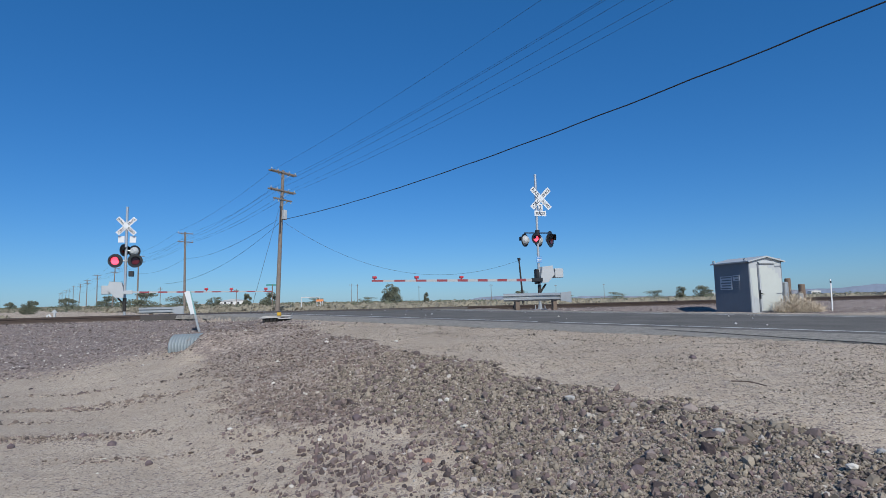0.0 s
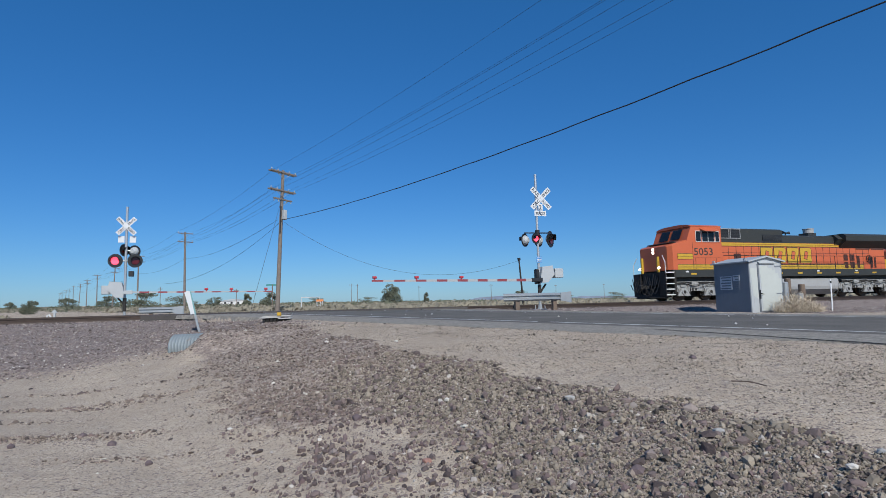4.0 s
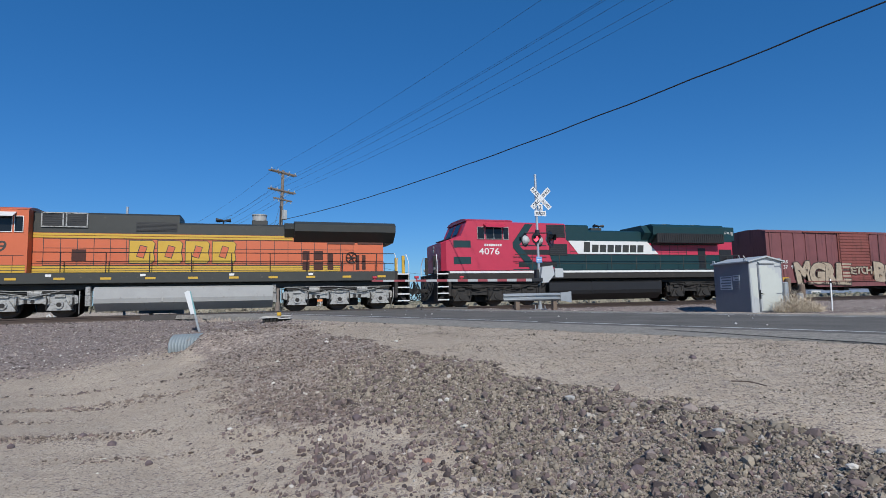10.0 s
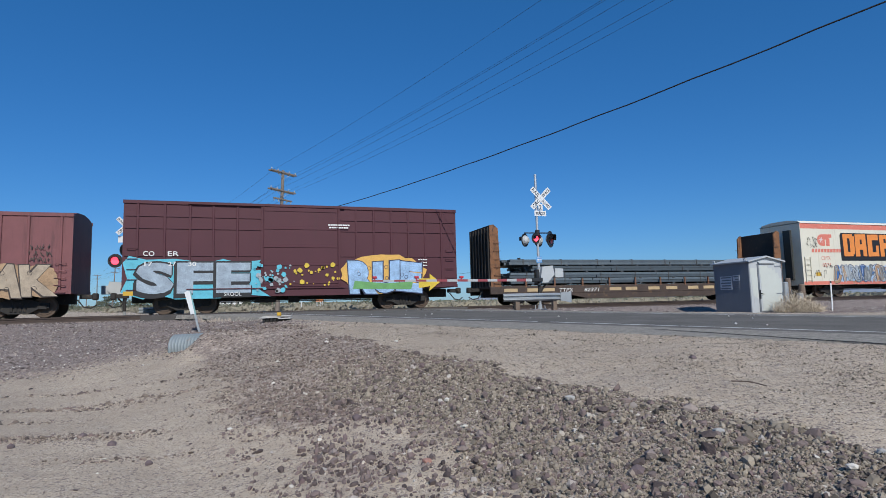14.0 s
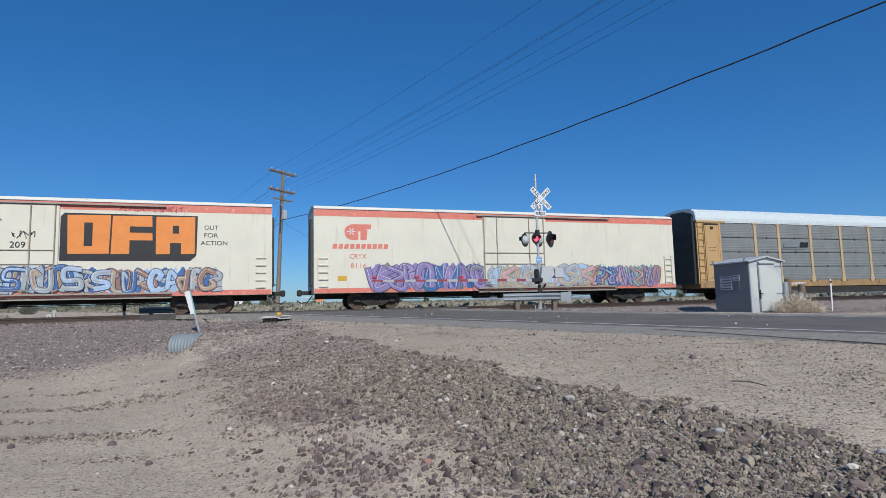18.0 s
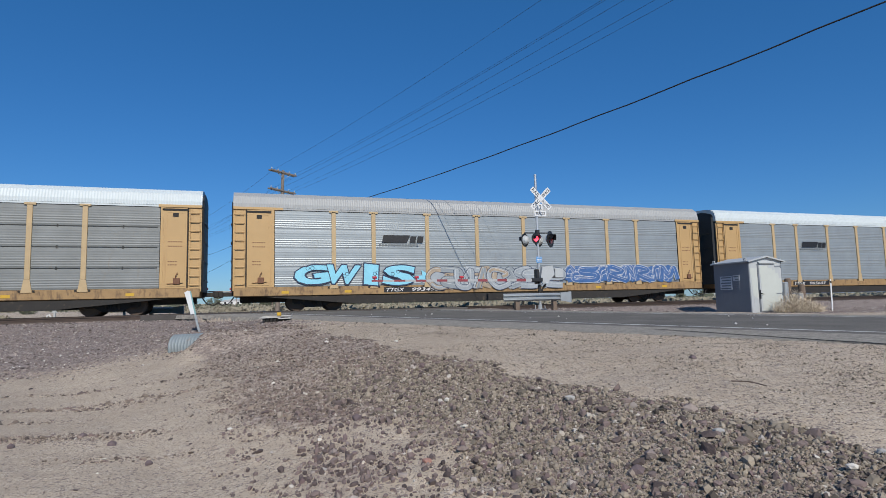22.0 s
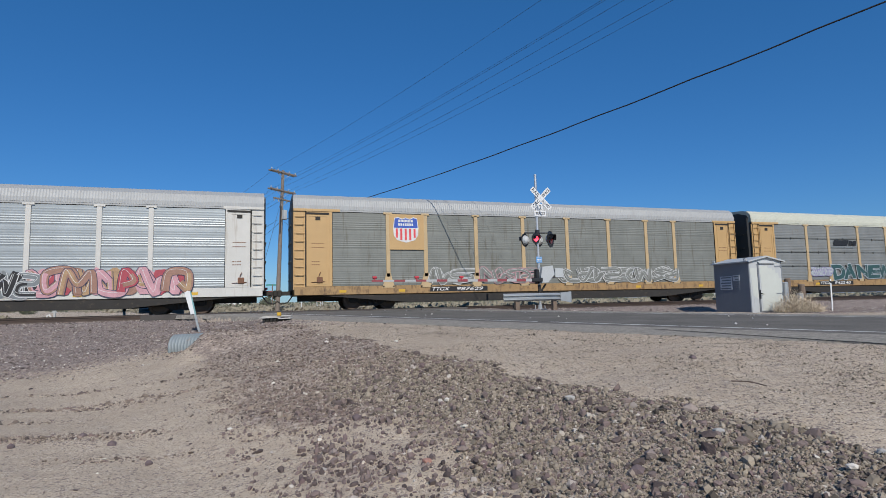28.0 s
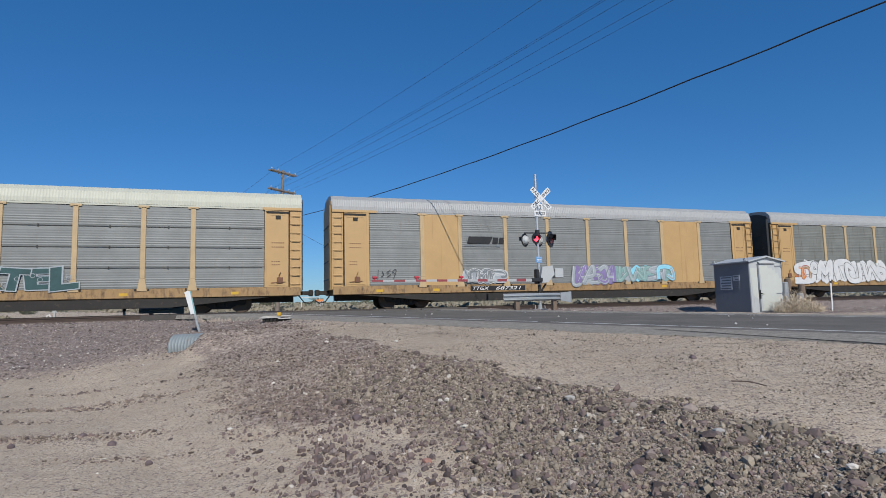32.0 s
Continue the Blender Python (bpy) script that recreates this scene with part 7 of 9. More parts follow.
# ------------------------------------------------------------ beside the road and the track
def at_view(px, depth):
    """World x, y of what is seen at that column of the picture, depth metres ahead."""
    return plan((px - 786.5) / 1004.5, depth)


VISOR = mat("black_signal_enamel", (0.016, 0.017, 0.019), 0.45, vary=0.1)
CASE_GREY = mat("light_grey_case", (0.40, 0.42, 0.425), 0.5, vary=0.06, dirt=(0.28, 0.265, 0.24), dirt_amount=0.25, streak=1)


def crossbuck(owner, z, y, scale, x=0.0):
    """Two lettered blades across each other, facing -y."""
    L, w = 1.22 * scale, 0.23 * scale
    for k, (a, words) in enumerate(((45, "CROSSING"), (-45, "RAILROAD"))):
        turn = Matrix.Translation((x, y - 0.012 * k, z)) @ Matrix.Rotation(radians(-a), 4, "Y")
        blade = part("blade", Mesh().box(-L / 2, L / 2, -0.004, 0.004, -w / 2, w / 2, 0.002).turned(turn), SIGN_WHITE, owner, "white crossbuck blade")
        if k:
            for half, sx in (("RAIL", -1), ("ROAD", 1)):
                t = lettering(half, w * 0.58, L * 0.36, fat=0.012)
                x = -L * 0.46 if sx < 0 else L * 0.10
                t.v = [(p[0] + x, -0.009, p[2] - w * 0.29) for p in t.v]
                part("sign_letters", t.turned(turn), BLACK, blade)
        else:
            t = lettering(words, w * 0.58, L * 0.9, fat=0.012)
            t.v = [(p[0] - L * 0.45, -0.009, p[2] - w * 0.29) for p in t.v]
            part("sign_letters", t.turned(turn), BLACK, blade)


def flasher(owner, x, z, way, lit, y0=0.0, size=0.30):
    """A round signal lamp with backboard and visor, facing way (degrees round z from -y)."""
    turn = Matrix.Translation((x, y0, z)) @ Matrix.Rotation(radians(way), 4, "Z")
    m = Mesh().rod((0, -0.02, 0), (0, 0.0, 0), size, 24)
    head = part("flasher", m.turned(turn), VISOR, owner, "round flashing lamp with black backboard")
    m = Mesh().rod((0, 0.0, 0), (0, 0.10, 0), size * 0.72, 16, size * 0.62).rod((0, 0.10, 0), (0, 0.20, 0), size * 0.62, 16, size * 0.3)
    part("lamp_housing", m.turned(turn), CASE_GREY, head, "pale grey lamp housing")
    m = Mesh().rod((0, -0.06, 0), (0, -0.02, 0), size * 0.56, 20)
    part("lens", m.turned(turn), RED_LIT if lit else RED_DARK, head, "glowing red lens" if lit else "dark red lens")
    m, n = Mesh(), 14
    for i in range(n):
        a0, a1 = math.pi * (i / n) * 1.1 - 0.05 * math.pi, math.pi * ((i + 1) / n) * 1.1 - 0.05 * math.pi
        r = size * 0.60
        m.add([(r * math.cos(a0), -0.02, r * math.sin(a0)), (r * math.cos(a1), -0.02, r * math.sin(a1)),
               (r * math.cos(a1), -0.22 - 0.05 * math.sin(a1), r * math.sin(a1)), (r * math.cos(a0), -0.22 - 0.05 * math.sin(a0), r * math.sin(a0))], [(0, 1, 2, 3), (3, 2, 1, 0)])
    part("visor", m.turned(turn), VISOR, head)


def gate_arm(owner, x0, z0, x1, z1, y, lamps, wide=0.068):
    """A tapering striped arm from x0 to x1."""
    n = 16
    way = 1 if x1 > x0 else -1
    for k in range(n):
        a, b = k / n, (k + 1) / n
        h0, h1 = wide * (1 - 0.4 * a), wide * (1 - 0.4 * b)
        xa, xb, za, zb = x0 + (x1 - x0) * a, x0 + (x1 - x0) * b, z0 + (z1 - z0) * a, z0 + (z1 - z0) * b
        m = Mesh()
        m.add([(xa, y - 0.02, za - h0), (xb, y - 0.02, zb - h1), (xb, y - 0.02, zb + h1), (xa, y - 0.02, za + h0), (xa, y + 0.02, za - h0), (xb, y + 0.02, zb - h1), (xb, y + 0.02, zb + h1), (xa, y + 0.02, za + h0)],
              [(0, 1, 2, 3), (7, 6, 5, 4), (0, 4, 5, 1), (3, 2, 6, 7), (0, 3, 7, 4), (1, 5, 6, 2)])
        part("arm_stripe", m, ARM_RED if k % 2 else ARM_WHITE, owner)
    for a in lamps:
        x, z = x0 + (x1 - x0) * a, z0 + (z1 - z0) * a + 0.09
        m = Mesh().rod((x - 0.09, y, z + 0.06), (x + 0.09, y, z + 0.06), 0.06, 12).box(x - 0.03, x + 0.03, y - 0.03, y + 0.03, z - 0.06, z + 0.1)
        part("arm_lamp", m, RED_SHEET, owner, "small red lamp on the arm")


def guard_rail(name, pts, z, label, group):
    """A W-beam on short timber posts along a line of points."""
    g = thing(name, label, "guardrail", group=group)
    sec = [(0.0, -0.155), (0.08, -0.10), (0.08, -0.06), (0.0, -0.02), (0.0, 0.02), (0.08, 0.06), (0.08, 0.10), (0.0, 0.155)]
    m = Mesh()
    rows = []
    for i, p in enumerate(pts):
        a, b = Vector(pts[max(i - 1, 0)]), Vector(pts[min(i + 1, len(pts) - 1)])
        d = (b - a).normalized()
        nrm = Vector((d.y, -d.x))
        rows.append([(p[0] + nrm.x * u, p[1] + nrm.y * u, z + v) for u, v in sec])
    k = len(sec)
    m.v = [q for r in rows for q in r]
    m.f = [(i * k + j, (i + 1) * k + j, (i + 1) * k + j + 1, i * k + j + 1) for i in range(len(rows) - 1) for j in range(k - 1)]
    part("beam", m, STEEL_GALV, g, "galvanised corrugated beam")
    ex, ey = pts[-1]
    m = Mesh().prism([(ex - 0.05, z - 0.17), (ex + 0.16, z - 0.20), (ex + 0.42, z - 0.26), (ex + 0.46, z + 0.20), (ex + 0.16, z + 0.17), (ex - 0.05, z + 0.16)], ey - 0.10, ey - 0.06, "y")
    m.rod((ex + 0.44, ey - 0.02, z - 0.26), (ex + 0.44, ey - 0.02, z + 0.20), 0.06, 10)
    part("end_shoe", m, STEEL_GALV, g, "flared galvanised end shoe")
    for p in pts[2::6]:
        gz = ground_at(*p)
        part("post", Mesh().box(p[0] - 0.09, p[0] + 0.09, p[1] + 0.02, p[1] + 0.2, gz - 0.1, z + 0.16, 0.015), WOOD, g)
    return g


def crossing_signal(x, y, tall, mirror, label, size=1.0):
    """A mast with crossbuck, four flashing lamps and a lowered gate."""
    gz = ground_at(x, y)
    c = thing("crossing_signal", label, "crossing signal", pose(x, y, gz) @ Matrix.Scale(size, 4), "signals of the level crossing")
    part("mast", Mesh().rod((0, 0, 0.1), (0, 0, tall), 0.065, 14).rod((0, 0, tall), (0, 0, tall + (0.04 if mirror else 0.12)), 0.07, 14), ALU, c, "aluminium pole")
    m = Mesh().box(-0.24, 0.24, -0.24, 0.24, 0, 0.12, 0.02).rod((0, 0, 0.12), (0, 0, 0.34), 0.11, 14, 0.085)
    part("foundation", m, STEEL_GALV, c)
    m = Mesh()
    for u in (-0.17, 0.17):
        for v in (-0.17, 0.17):
            m.rod((u, v, 0.12), (u, v, 0.30), 0.022, 8)
    part("anchor_bolt", m, CASE_GREY, c)
    sgn = -1 if mirror else 1
    if mirror:      # the far signal, its lamps towards the camera
        crossbuck(c, tall - 1.0, -0.09, 0.98)
        for xx in (-0.25, 0.30):
            part("back_plate", Mesh().box(xx - 0.15, xx + 0.15, 0.05, 0.06, tall - 1.86, tall - 1.52), SIGN_WHITE, c, "small white plate seen from behind")
        part("small_box", Mesh().box(0.16, 0.40, -0.12, 0.12, 2.42, 2.70, 0.02), VISOR, c)
        flasher(c, -0.46, 3.24, -6, True, -0.12, 0.36)
        flasher(c, 0.46, 3.24, 14, False, -0.12, 0.36)
        flasher(c, -0.12, 3.82, 60, False, 0.16, 0.33)
        flasher(c, 0.36, 3.76, 160, False, 0.16, 0.33)
        part("lamp_arm", Mesh().rod((-0.5, 0.0, 3.24), (0.5, 0.0, 3.24), 0.035, 8).rod((-0.3, 0.1, 3.8), (0.5, 0.1, 3.8), 0.035, 8), ALU, c)
    else:
        crossbuck(c, tall - 1.12, -0.09, 1.17, 0.22)
        plate2 = part("track_plate", Mesh().box(-0.16, 0.50, -0.085, -0.075, tall - 2.02, tall - 1.75), SIGN_WHITE, c, "white plate under the crossbuck")
        t = lettering("TRACKS", 0.13, 0.54, fat=0.015)
        t.v = [(p[0] - 0.10, -0.092, p[2] + tall - 1.95) for p in t.v]
        part("sign_letters", t, BLACK, plate2)
        plate1 = part("number_plate", Mesh().box(0.04, 0.30, -0.105, -0.095, tall - 1.74, tall - 1.40), SIGN_WHITE, c)
        t = lettering("2", 0.22, 0.14, fat=0.015)
        t.v = [(p[0] + 0.10, -0.112, p[2] + tall - 1.69) for p in t.v]
        part("sign_letters", t, BLACK, plate1)
        z = 3.62
        flasher(c, -0.20, z, 14, True, -0.16, 0.26)
        flasher(c, 0.66, z - 0.02, 38, False, -0.10, 0.42)
        flasher(c, -0.62, z - 0.05, 212, False, 0.16, 0.34)
        flasher(c, 0.16, z - 0.05, 205, False, 0.20, 0.34)
        part("lamp_arm", Mesh().rod((-0.7, 0.05, z + 0.3), (0.7, 0.05, z + 0.32), 0.03, 8).rod((0, 0, z + 0.2), (0, 0, z + 0.45), 0.12, 12), VISOR, c)
        part("blue_plate", Mesh().box(-0.16, 0.16, -0.085, -0.075, 2.42, 2.72), mat("blue_plate", (0.10, 0.28, 0.55), 0.5), c, "small blue information plate")
        for k in range(3):
            part("plate_bar", Mesh().box(-0.12, 0.12, -0.092, -0.087, 2.48 + k * 0.08, 2.51 + k * 0.08), SIGN_WHITE, c)
        part("dark_bracket", Mesh().box(-0.22, -0.04, -0.14, 0.14, 1.35, 2.1, 0.04), VISOR, c)
        part("junction_box", Mesh().box(0.80, 1.28, -0.2, 0.2, 1.66, 2.12, 0.02), CASE_GREY, c, "grey junction box")
    # gate machine with its counterweight
    m = Mesh()
    m.prism([(-0.05, 1.62), (0.05, 2.10), (0.62, 2.16), (0.72, 1.72), (0.34, 1.32), (-0.05, 1.30)], -0.30, -0.05, "y")
    m.prism([(-0.05, 1.62), (0.05, 2.00), (0.55, 2.10), (0.60, 1.72), (0.30, 1.32), (-0.05, 1.30)], 0.05, 0.30, "y")
    if mirror:
        m.turned(Matrix.Scale(-1, 4, (1, 0, 0)) @ Matrix.Translation((0.05, 0, 0.0)))
        m.f = [q[::-1] for q in m.f]
        m.box(-1.05, -0.66, -0.2, 0.2, 1.5, 1.95, 0.02)
    if not mirror:
        m.turned(Matrix.Translation((0, 0, 0.10)))
    part("gate_machine", m, CASE_GREY, c, "light grey gate machine with counterweight")
    part("machine_support", Mesh().tube([(0.02, 0, 0.9), (0.35 * sgn, 0, 1.35)], 0.05).rod((0, 0, 0.6), (0, 0, 1.3), 0.09, 10), UNDER_BLACK, c)
    if mirror:
        gate_arm(c, 0.3, 1.58, 7.35, 1.52, -0.32, (0.52, 0.70, 0.955), 0.046)
        part("arm_clamp", Mesh().box(0.0, 0.42, -0.36, -0.28, 1.48, 1.68, 0.02), CASE_GREY, c)
    else:
        gate_arm(c, -0.42, 1.54, -8.55, 1.58, -0.36, (0.475, 0.745, 0.985))
        part("arm_clamp", Mesh().box(-0.60, 0.0, -0.40, -0.30, 1.45, 1.64, 0.02), VISOR, c)
    return c


def signals():
    x, y = at_view(956, 24.2)
    crossing_signal(x, y, 6.8, False, "railway crossing signal with crossbuck, red lamps and lowered striped gate", 0.855)
    ring = [(x - 2.1 + 2.6 * k / 9, y - 0.85 - 0.22 * math.sin(math.pi * k / 9)) for k in range(10)]
    guard_rail("guardrail", ring, ground_at(x, y) + 0.60, "galvanised W-beam guardrail in front of the crossing signal", "guardrails")
    xl, yl = at_view(220, 29.6)
    crossing_signal(xl, yl, 6.08, True, "railway crossing signal beyond the track with lowered striped gate")
    ring = [(xl + 0.75 + 1.65 * k / 6, yl - 0.4) for k in range(7)]
    guard_rail("guardrail", ring, ground_at(xl, yl) + 0.62, "short galvanised W-beam guardrail beside the far signal", "guardrails")


def signal_house():
    x, y = 19.95, 18.6
    z = ground_at(x + 0.9, y + 0.9) - 0.04
    c = thing("signal_house", "grey steel railway signal house with gabled roof and door", "signal hut", pose(x, y, z) @ Matrix.Diagonal((1, 1, 1.06, 1)))
    # darker than the front wall: the shade of the left side is put into this grey
    side = mat("shade_darkened_enamel", (0.16, 0.18, 0.205), 0.5, vary=0.06, dirt=(0.14, 0.145, 0.155), dirt_amount=0.3, streak=1)
    a, b, h = 1.92, 1.86, 2.12
    part("floor_frame", Mesh().box(0.03, b - 0.03, 0.03, a - 0.03, 0, 0.12), UNDER_BLACK, c)
    part("wall_panel", Mesh().box(0, 0.05, 0, a, 0.05, h, 0.01), side, c)
    part("wall_panel", Mesh().box(b - 0.05, b, 0, a, 0.05, h, 0.01), side, c)
    m = Mesh().prism([(0.05, 0.05), (b - 0.05, 0.05), (b - 0.05, h), (b / 2, h + 0.17), (0.05, h)], 0.0, 0.05, "y")
    part("wall_panel", m, CASE_GREY, c)
    part("wall_panel", Mesh().prism([(0.05, 0.05), (b - 0.05, 0.05), (b - 0.05, h), (b / 2, h + 0.17), (0.05, h)], a - 0.05, a, "y"), side, c)
    m = Mesh().prism([(-0.10, h - 0.03), (b / 2, h + 0.17), (b + 0.10, h - 0.03), (b + 0.10, h + 0.02), (b / 2, h + 0.23), (-0.10, h + 0.02)], -0.12, a + 0.08, "y")
    part("roof", m, CASE_GREY, c, "light grey gabled roof")
    m = Mesh()
    for yy in (0.08, a - 0.12):
        m.tube([(-0.03, yy, h - 0.02), (-0.03, yy, h + 0.13), (-0.03, yy + 0.10, h + 0.13), (-0.03, yy + 0.10, h - 0.02)], 0.026)
        m.tube([(b + 0.03, yy, h - 0.02), (b + 0.03, yy, h + 0.13), (b + 0.03, yy + 0.10, h + 0.13), (b + 0.03, yy + 0.10, h - 0.02)], 0.026)
    part("lifting_eye", m, CASE_GREY, c)
    door = part("door", Mesh().box(0.52, 1.72, -0.045, 0.0, 0.1, h - 0.14, 0.012), CASE_GREY, c, "light grey steel door")
    fresh = mat("pale_cover_up_paint", (0.46, 0.485, 0.45), 0.6, vary=0.06, scale=4.0)
    steps = [(1.72, 1.42), (1.60, 1.46), (1.58, 1.66), (1.44, 1.62), (1.40, 1.80), (1.26, 1.74), (1.22, 1.86), (1.02, 1.84)]
    plate(door, "paint_patch", [(0.54, 1.92), (0.60, 1.30), (0.62, 0.14), (1.70, 0.14)] + steps + [(0.98, 1.94)], -0.050, fresh, "paler rolled-on paint with a ragged edge")
    plate(c, "paint_patch", [(0.06, 1.86), (0.12, 1.30), (0.16, 0.75), (0.44, 0.60), (0.44, 1.84)], -0.006, fresh, "paler rolled-on paint with a ragged edge")
    m = Mesh().box(0.46, 0.53, -0.07, -0.045, 0.62, 0.98, 0.01).rod((0.50, -0.07, 0.82), (0.50, -0.13, 0.82), 0.02, 8).rod((0.50, -0.12, 0.82), (0.62, -0.12, 0.80), 0.015, 8)
    part("handle", m, VISOR, door)
    m = Mesh()
    for zz in (0.75, 1.85):
        m.rod((1.74, -0.05, zz), (1.74, -0.05, zz + 0.14), 0.02, 8).box(1.40, 1.74, -0.06, -0.045, zz + 0.04, zz + 0.09)
    part("hinge", m, side, door)
    part("vent_hood", Mesh().prism([(-0.002, h + 0.02), (-0.10, h - 0.06), (-0.10, h - 0.09), (-0.002, h - 0.03)], 0.5, 1.42, "x"), CASE_GREY, c)
    part("door_frame_strip", Mesh().box(0.46, 0.50, -0.03, 0.0, 0.1, h - 0.1), side, c)
    ink = mat("faded_sign_ink", (0.14, 0.16, 0.18), 0.6)
    pale = mat("faded_sign", (0.50, 0.52, 0.54), 0.5, vary=0.1)
    for y0, y1, z0, z1, rows in ((0.92, 1.58, 1.02, 1.58, 5), (0.50, 0.86, 1.38, 1.60, 2), (0.52, 0.84, 1.00, 1.34, 4)):
        s = part("warning_plate", Mesh().box(-0.008, 0.0, y0, y1, z0, z1), pale if rows != 4 else side, c, "faded plate with unreadable lines")
        for k in range(rows):
            zz = z1 - (z1 - z0) * (k + 0.75) / rows
            part("plate_bar", Mesh().box(-0.012, -0.008, y0 + 0.05, y1 - 0.05 - 0.06 * (k % 2), zz, zz + (z1 - z0) / rows * 0.45), ink, s)


def right_side_bits():
    for px, d, r, h, material, name, label, cat in (
            (1390, 25.5, 0.15, 1.35, STEEL_GALV, "steel_bollard", "galvanised steel pipe bollard beside the signal house", "bollard"),
            (1396, 26.6, 0.13, 1.55, WOOD, "wooden_post", "weathered wooden post beside the signal house", "post"),
            (1420, 26.0, 0.14, 1.25, WOOD, "wooden_post", "brown wooden post in dry weeds", "post"),
            (1416, 25.2, 0.13, 0.85, STEEL_GALV, "steel_bollard", "short galvanised pipe bollard in dry weeds", "bollard")):
        x, y = at_view(px, d)
        z = ground_at(x, y) - 0.05
        m = Mesh().rod((0, 0, 0), (0, 0, h), r, 16).rod((0, 0, h), (0, 0, h + 0.03), r, 16, r * 0.8)
        solid(name, m, material, label, cat, at=pose(x, y, z))
    x, y = at_view(1471, 25.0)
    c = thing("marker_post", "thin white roadside marker post", "marker post", pose(x, y, ground_at(x, y) - 0.05, 0, 1.5, 0))
    part("post", Mesh().box(-0.035, 0.035, -0.012, 0.012, 0, 1.45, 0.004), SIGN_WHITE, c)
    part("band", Mesh().box(-0.037, 0.037, -0.014, 0.014, 1.28, 1.36), VISOR, c)


def left_side_bits():
    # leaning sign seen edge on
    x, y = at_view(354, 16.6)
    c = thing("leaning_sign", "leaning galvanised post with a narrow white and green marker panel", "road sign", pose(x, y, ground_at(x, y) - 0.04, 0, -14, -8) @ Matrix.Scale(0.88, 4))
    part("post", Mesh().box(-0.035, 0.035, -0.02, 0.02, 0, 1.42, 0.006), STEEL_GALV, c)
    part("panel", Mesh().prism([(-0.12, 0.66), (0.0, 0.66), (0.02, 1.42), (-0.03, 1.46), (-0.15, 1.42)], -0.035, -0.024, "y"), SIGN_WHITE, c, "white face of the panel")
    part("panel_edge", Mesh().prism([(0.0, 0.62), (0.045, 0.62), (0.055, 1.40), (0.02, 1.44)], -0.034, -0.02, "y"), mat("teal_sheeting", (0.16, 0.33, 0.33), 0.5), c, "grey-green reflective strip")
    # culvert end
    near_end, far_end = Vector((*at_view(309, 12.95), -0.68)), Vector((*at_view(368, 12.95), -0.66))
    m = Mesh()
    n, seg = 44, 28
    axis = (far_end - near_end).normalized()
    out = axis.cross(Vector((0, 0, 1))).normalized()
    up = out.cross(axis)
    for i in range(n + 1):
        p = near_end.lerp(far_end, i / n)
        r = 0.285 + 0.024 * (0, 0.7, 1, 0.7)[i % 4]
        m.v += [tuple(p + out * (r * math.cos(k * math.tau / seg)) + up * (r * math.sin(k * math.tau / seg))) for k in range(seg)]
    m.f = [(i * seg + k, i * seg + (k + 1) % seg, (i + 1) * seg + (k + 1) % seg, (i + 1) * seg + k) for i in range(n) for k in range(seg)]
    c = thing("culvert_pipe", "corrugated galvanised culvert pipe half buried in the gravel bank", "culvert")
    part("pipe", m, mat("dull_galvanised", (0.215, 0.25, 0.262), 0.6, metal=0.1, vary=0.15, dirt=(0.22, 0.18, 0.14), dirt_amount=0.3), c)
    # black disc inside the pipe stands in for the shade of its open end
    m2 = Mesh()
    m2.v = [tuple(Vector(p) + axis * 0.12) for p in m.v[:seg]]
    m2.f = [tuple(range(seg))]
    part("pipe_mouth", m2, BLACK, c)
    # boards on the ground
    x, y = at_view(490, 15.7)
    z = ground_at(x, y) + 0.02
    c = thing("board_stack", "weathered white-edged boards lying on dark blocks on the gravel", "boards", pose(x, y, z, 0, -1.5, -14) @ Matrix.Scale(0.85, 4))
    board = mat("pale_board", (0.46, 0.44, 0.40), 0.8, vary=0.2, bump=0.4, fine=20)
    for k in range(7):
        part("block", Mesh().box(-0.42 + k * 0.115, -0.33 + k * 0.115, -0.16, 0.16, -0.03, 0.085 + 0.01 * (k % 2), 0.01), UNDER_BLACK, c)
    part("board", Mesh().box(-0.50, 0.16, -0.22, 0.20, 0.09, 0.125, 0.006), board, c)
    part("board", Mesh().box(0.08, 0.47, -0.24, 0.16, 0.045, 0.075, 0.006), board, c)
    part("board", Mesh().box(-0.46, 0.45, 0.02, 0.20, 0.13, 0.155, 0.006), board, c)
    part("yellow_block", Mesh().box(0.02, 0.14, -0.06, 0.06, 0.155, 0.26, 0.01), YELLOW, c, "small faded yellow block on the boards")
    # small white stub post near the far left
    x, y = at_view(95, 34.0)
    c = thing("vent_pipe", "white bent vent pipe beside a grey marker", "pipe", pose(x, y, ground_at(x, y)))
    part("pipe", Mesh().tube([(-0.15, 0, 0), (-0.15, 0, 0.38), (-0.22, 0, 0.48), (-0.32, 0, 0.46), (-0.34, 0, 0.34)], 0.045, 10), SIGN_WHITE, c)
    part("marker", Mesh().box(0.0, 0.1, -0.05, 0.05, 0, 0.62, 0.01).prism([(-0.12, 0.62), (0.2, 0.62), (0.04, 0.8)], -0.05, 0.05, "y"), CASE_GREY, c)


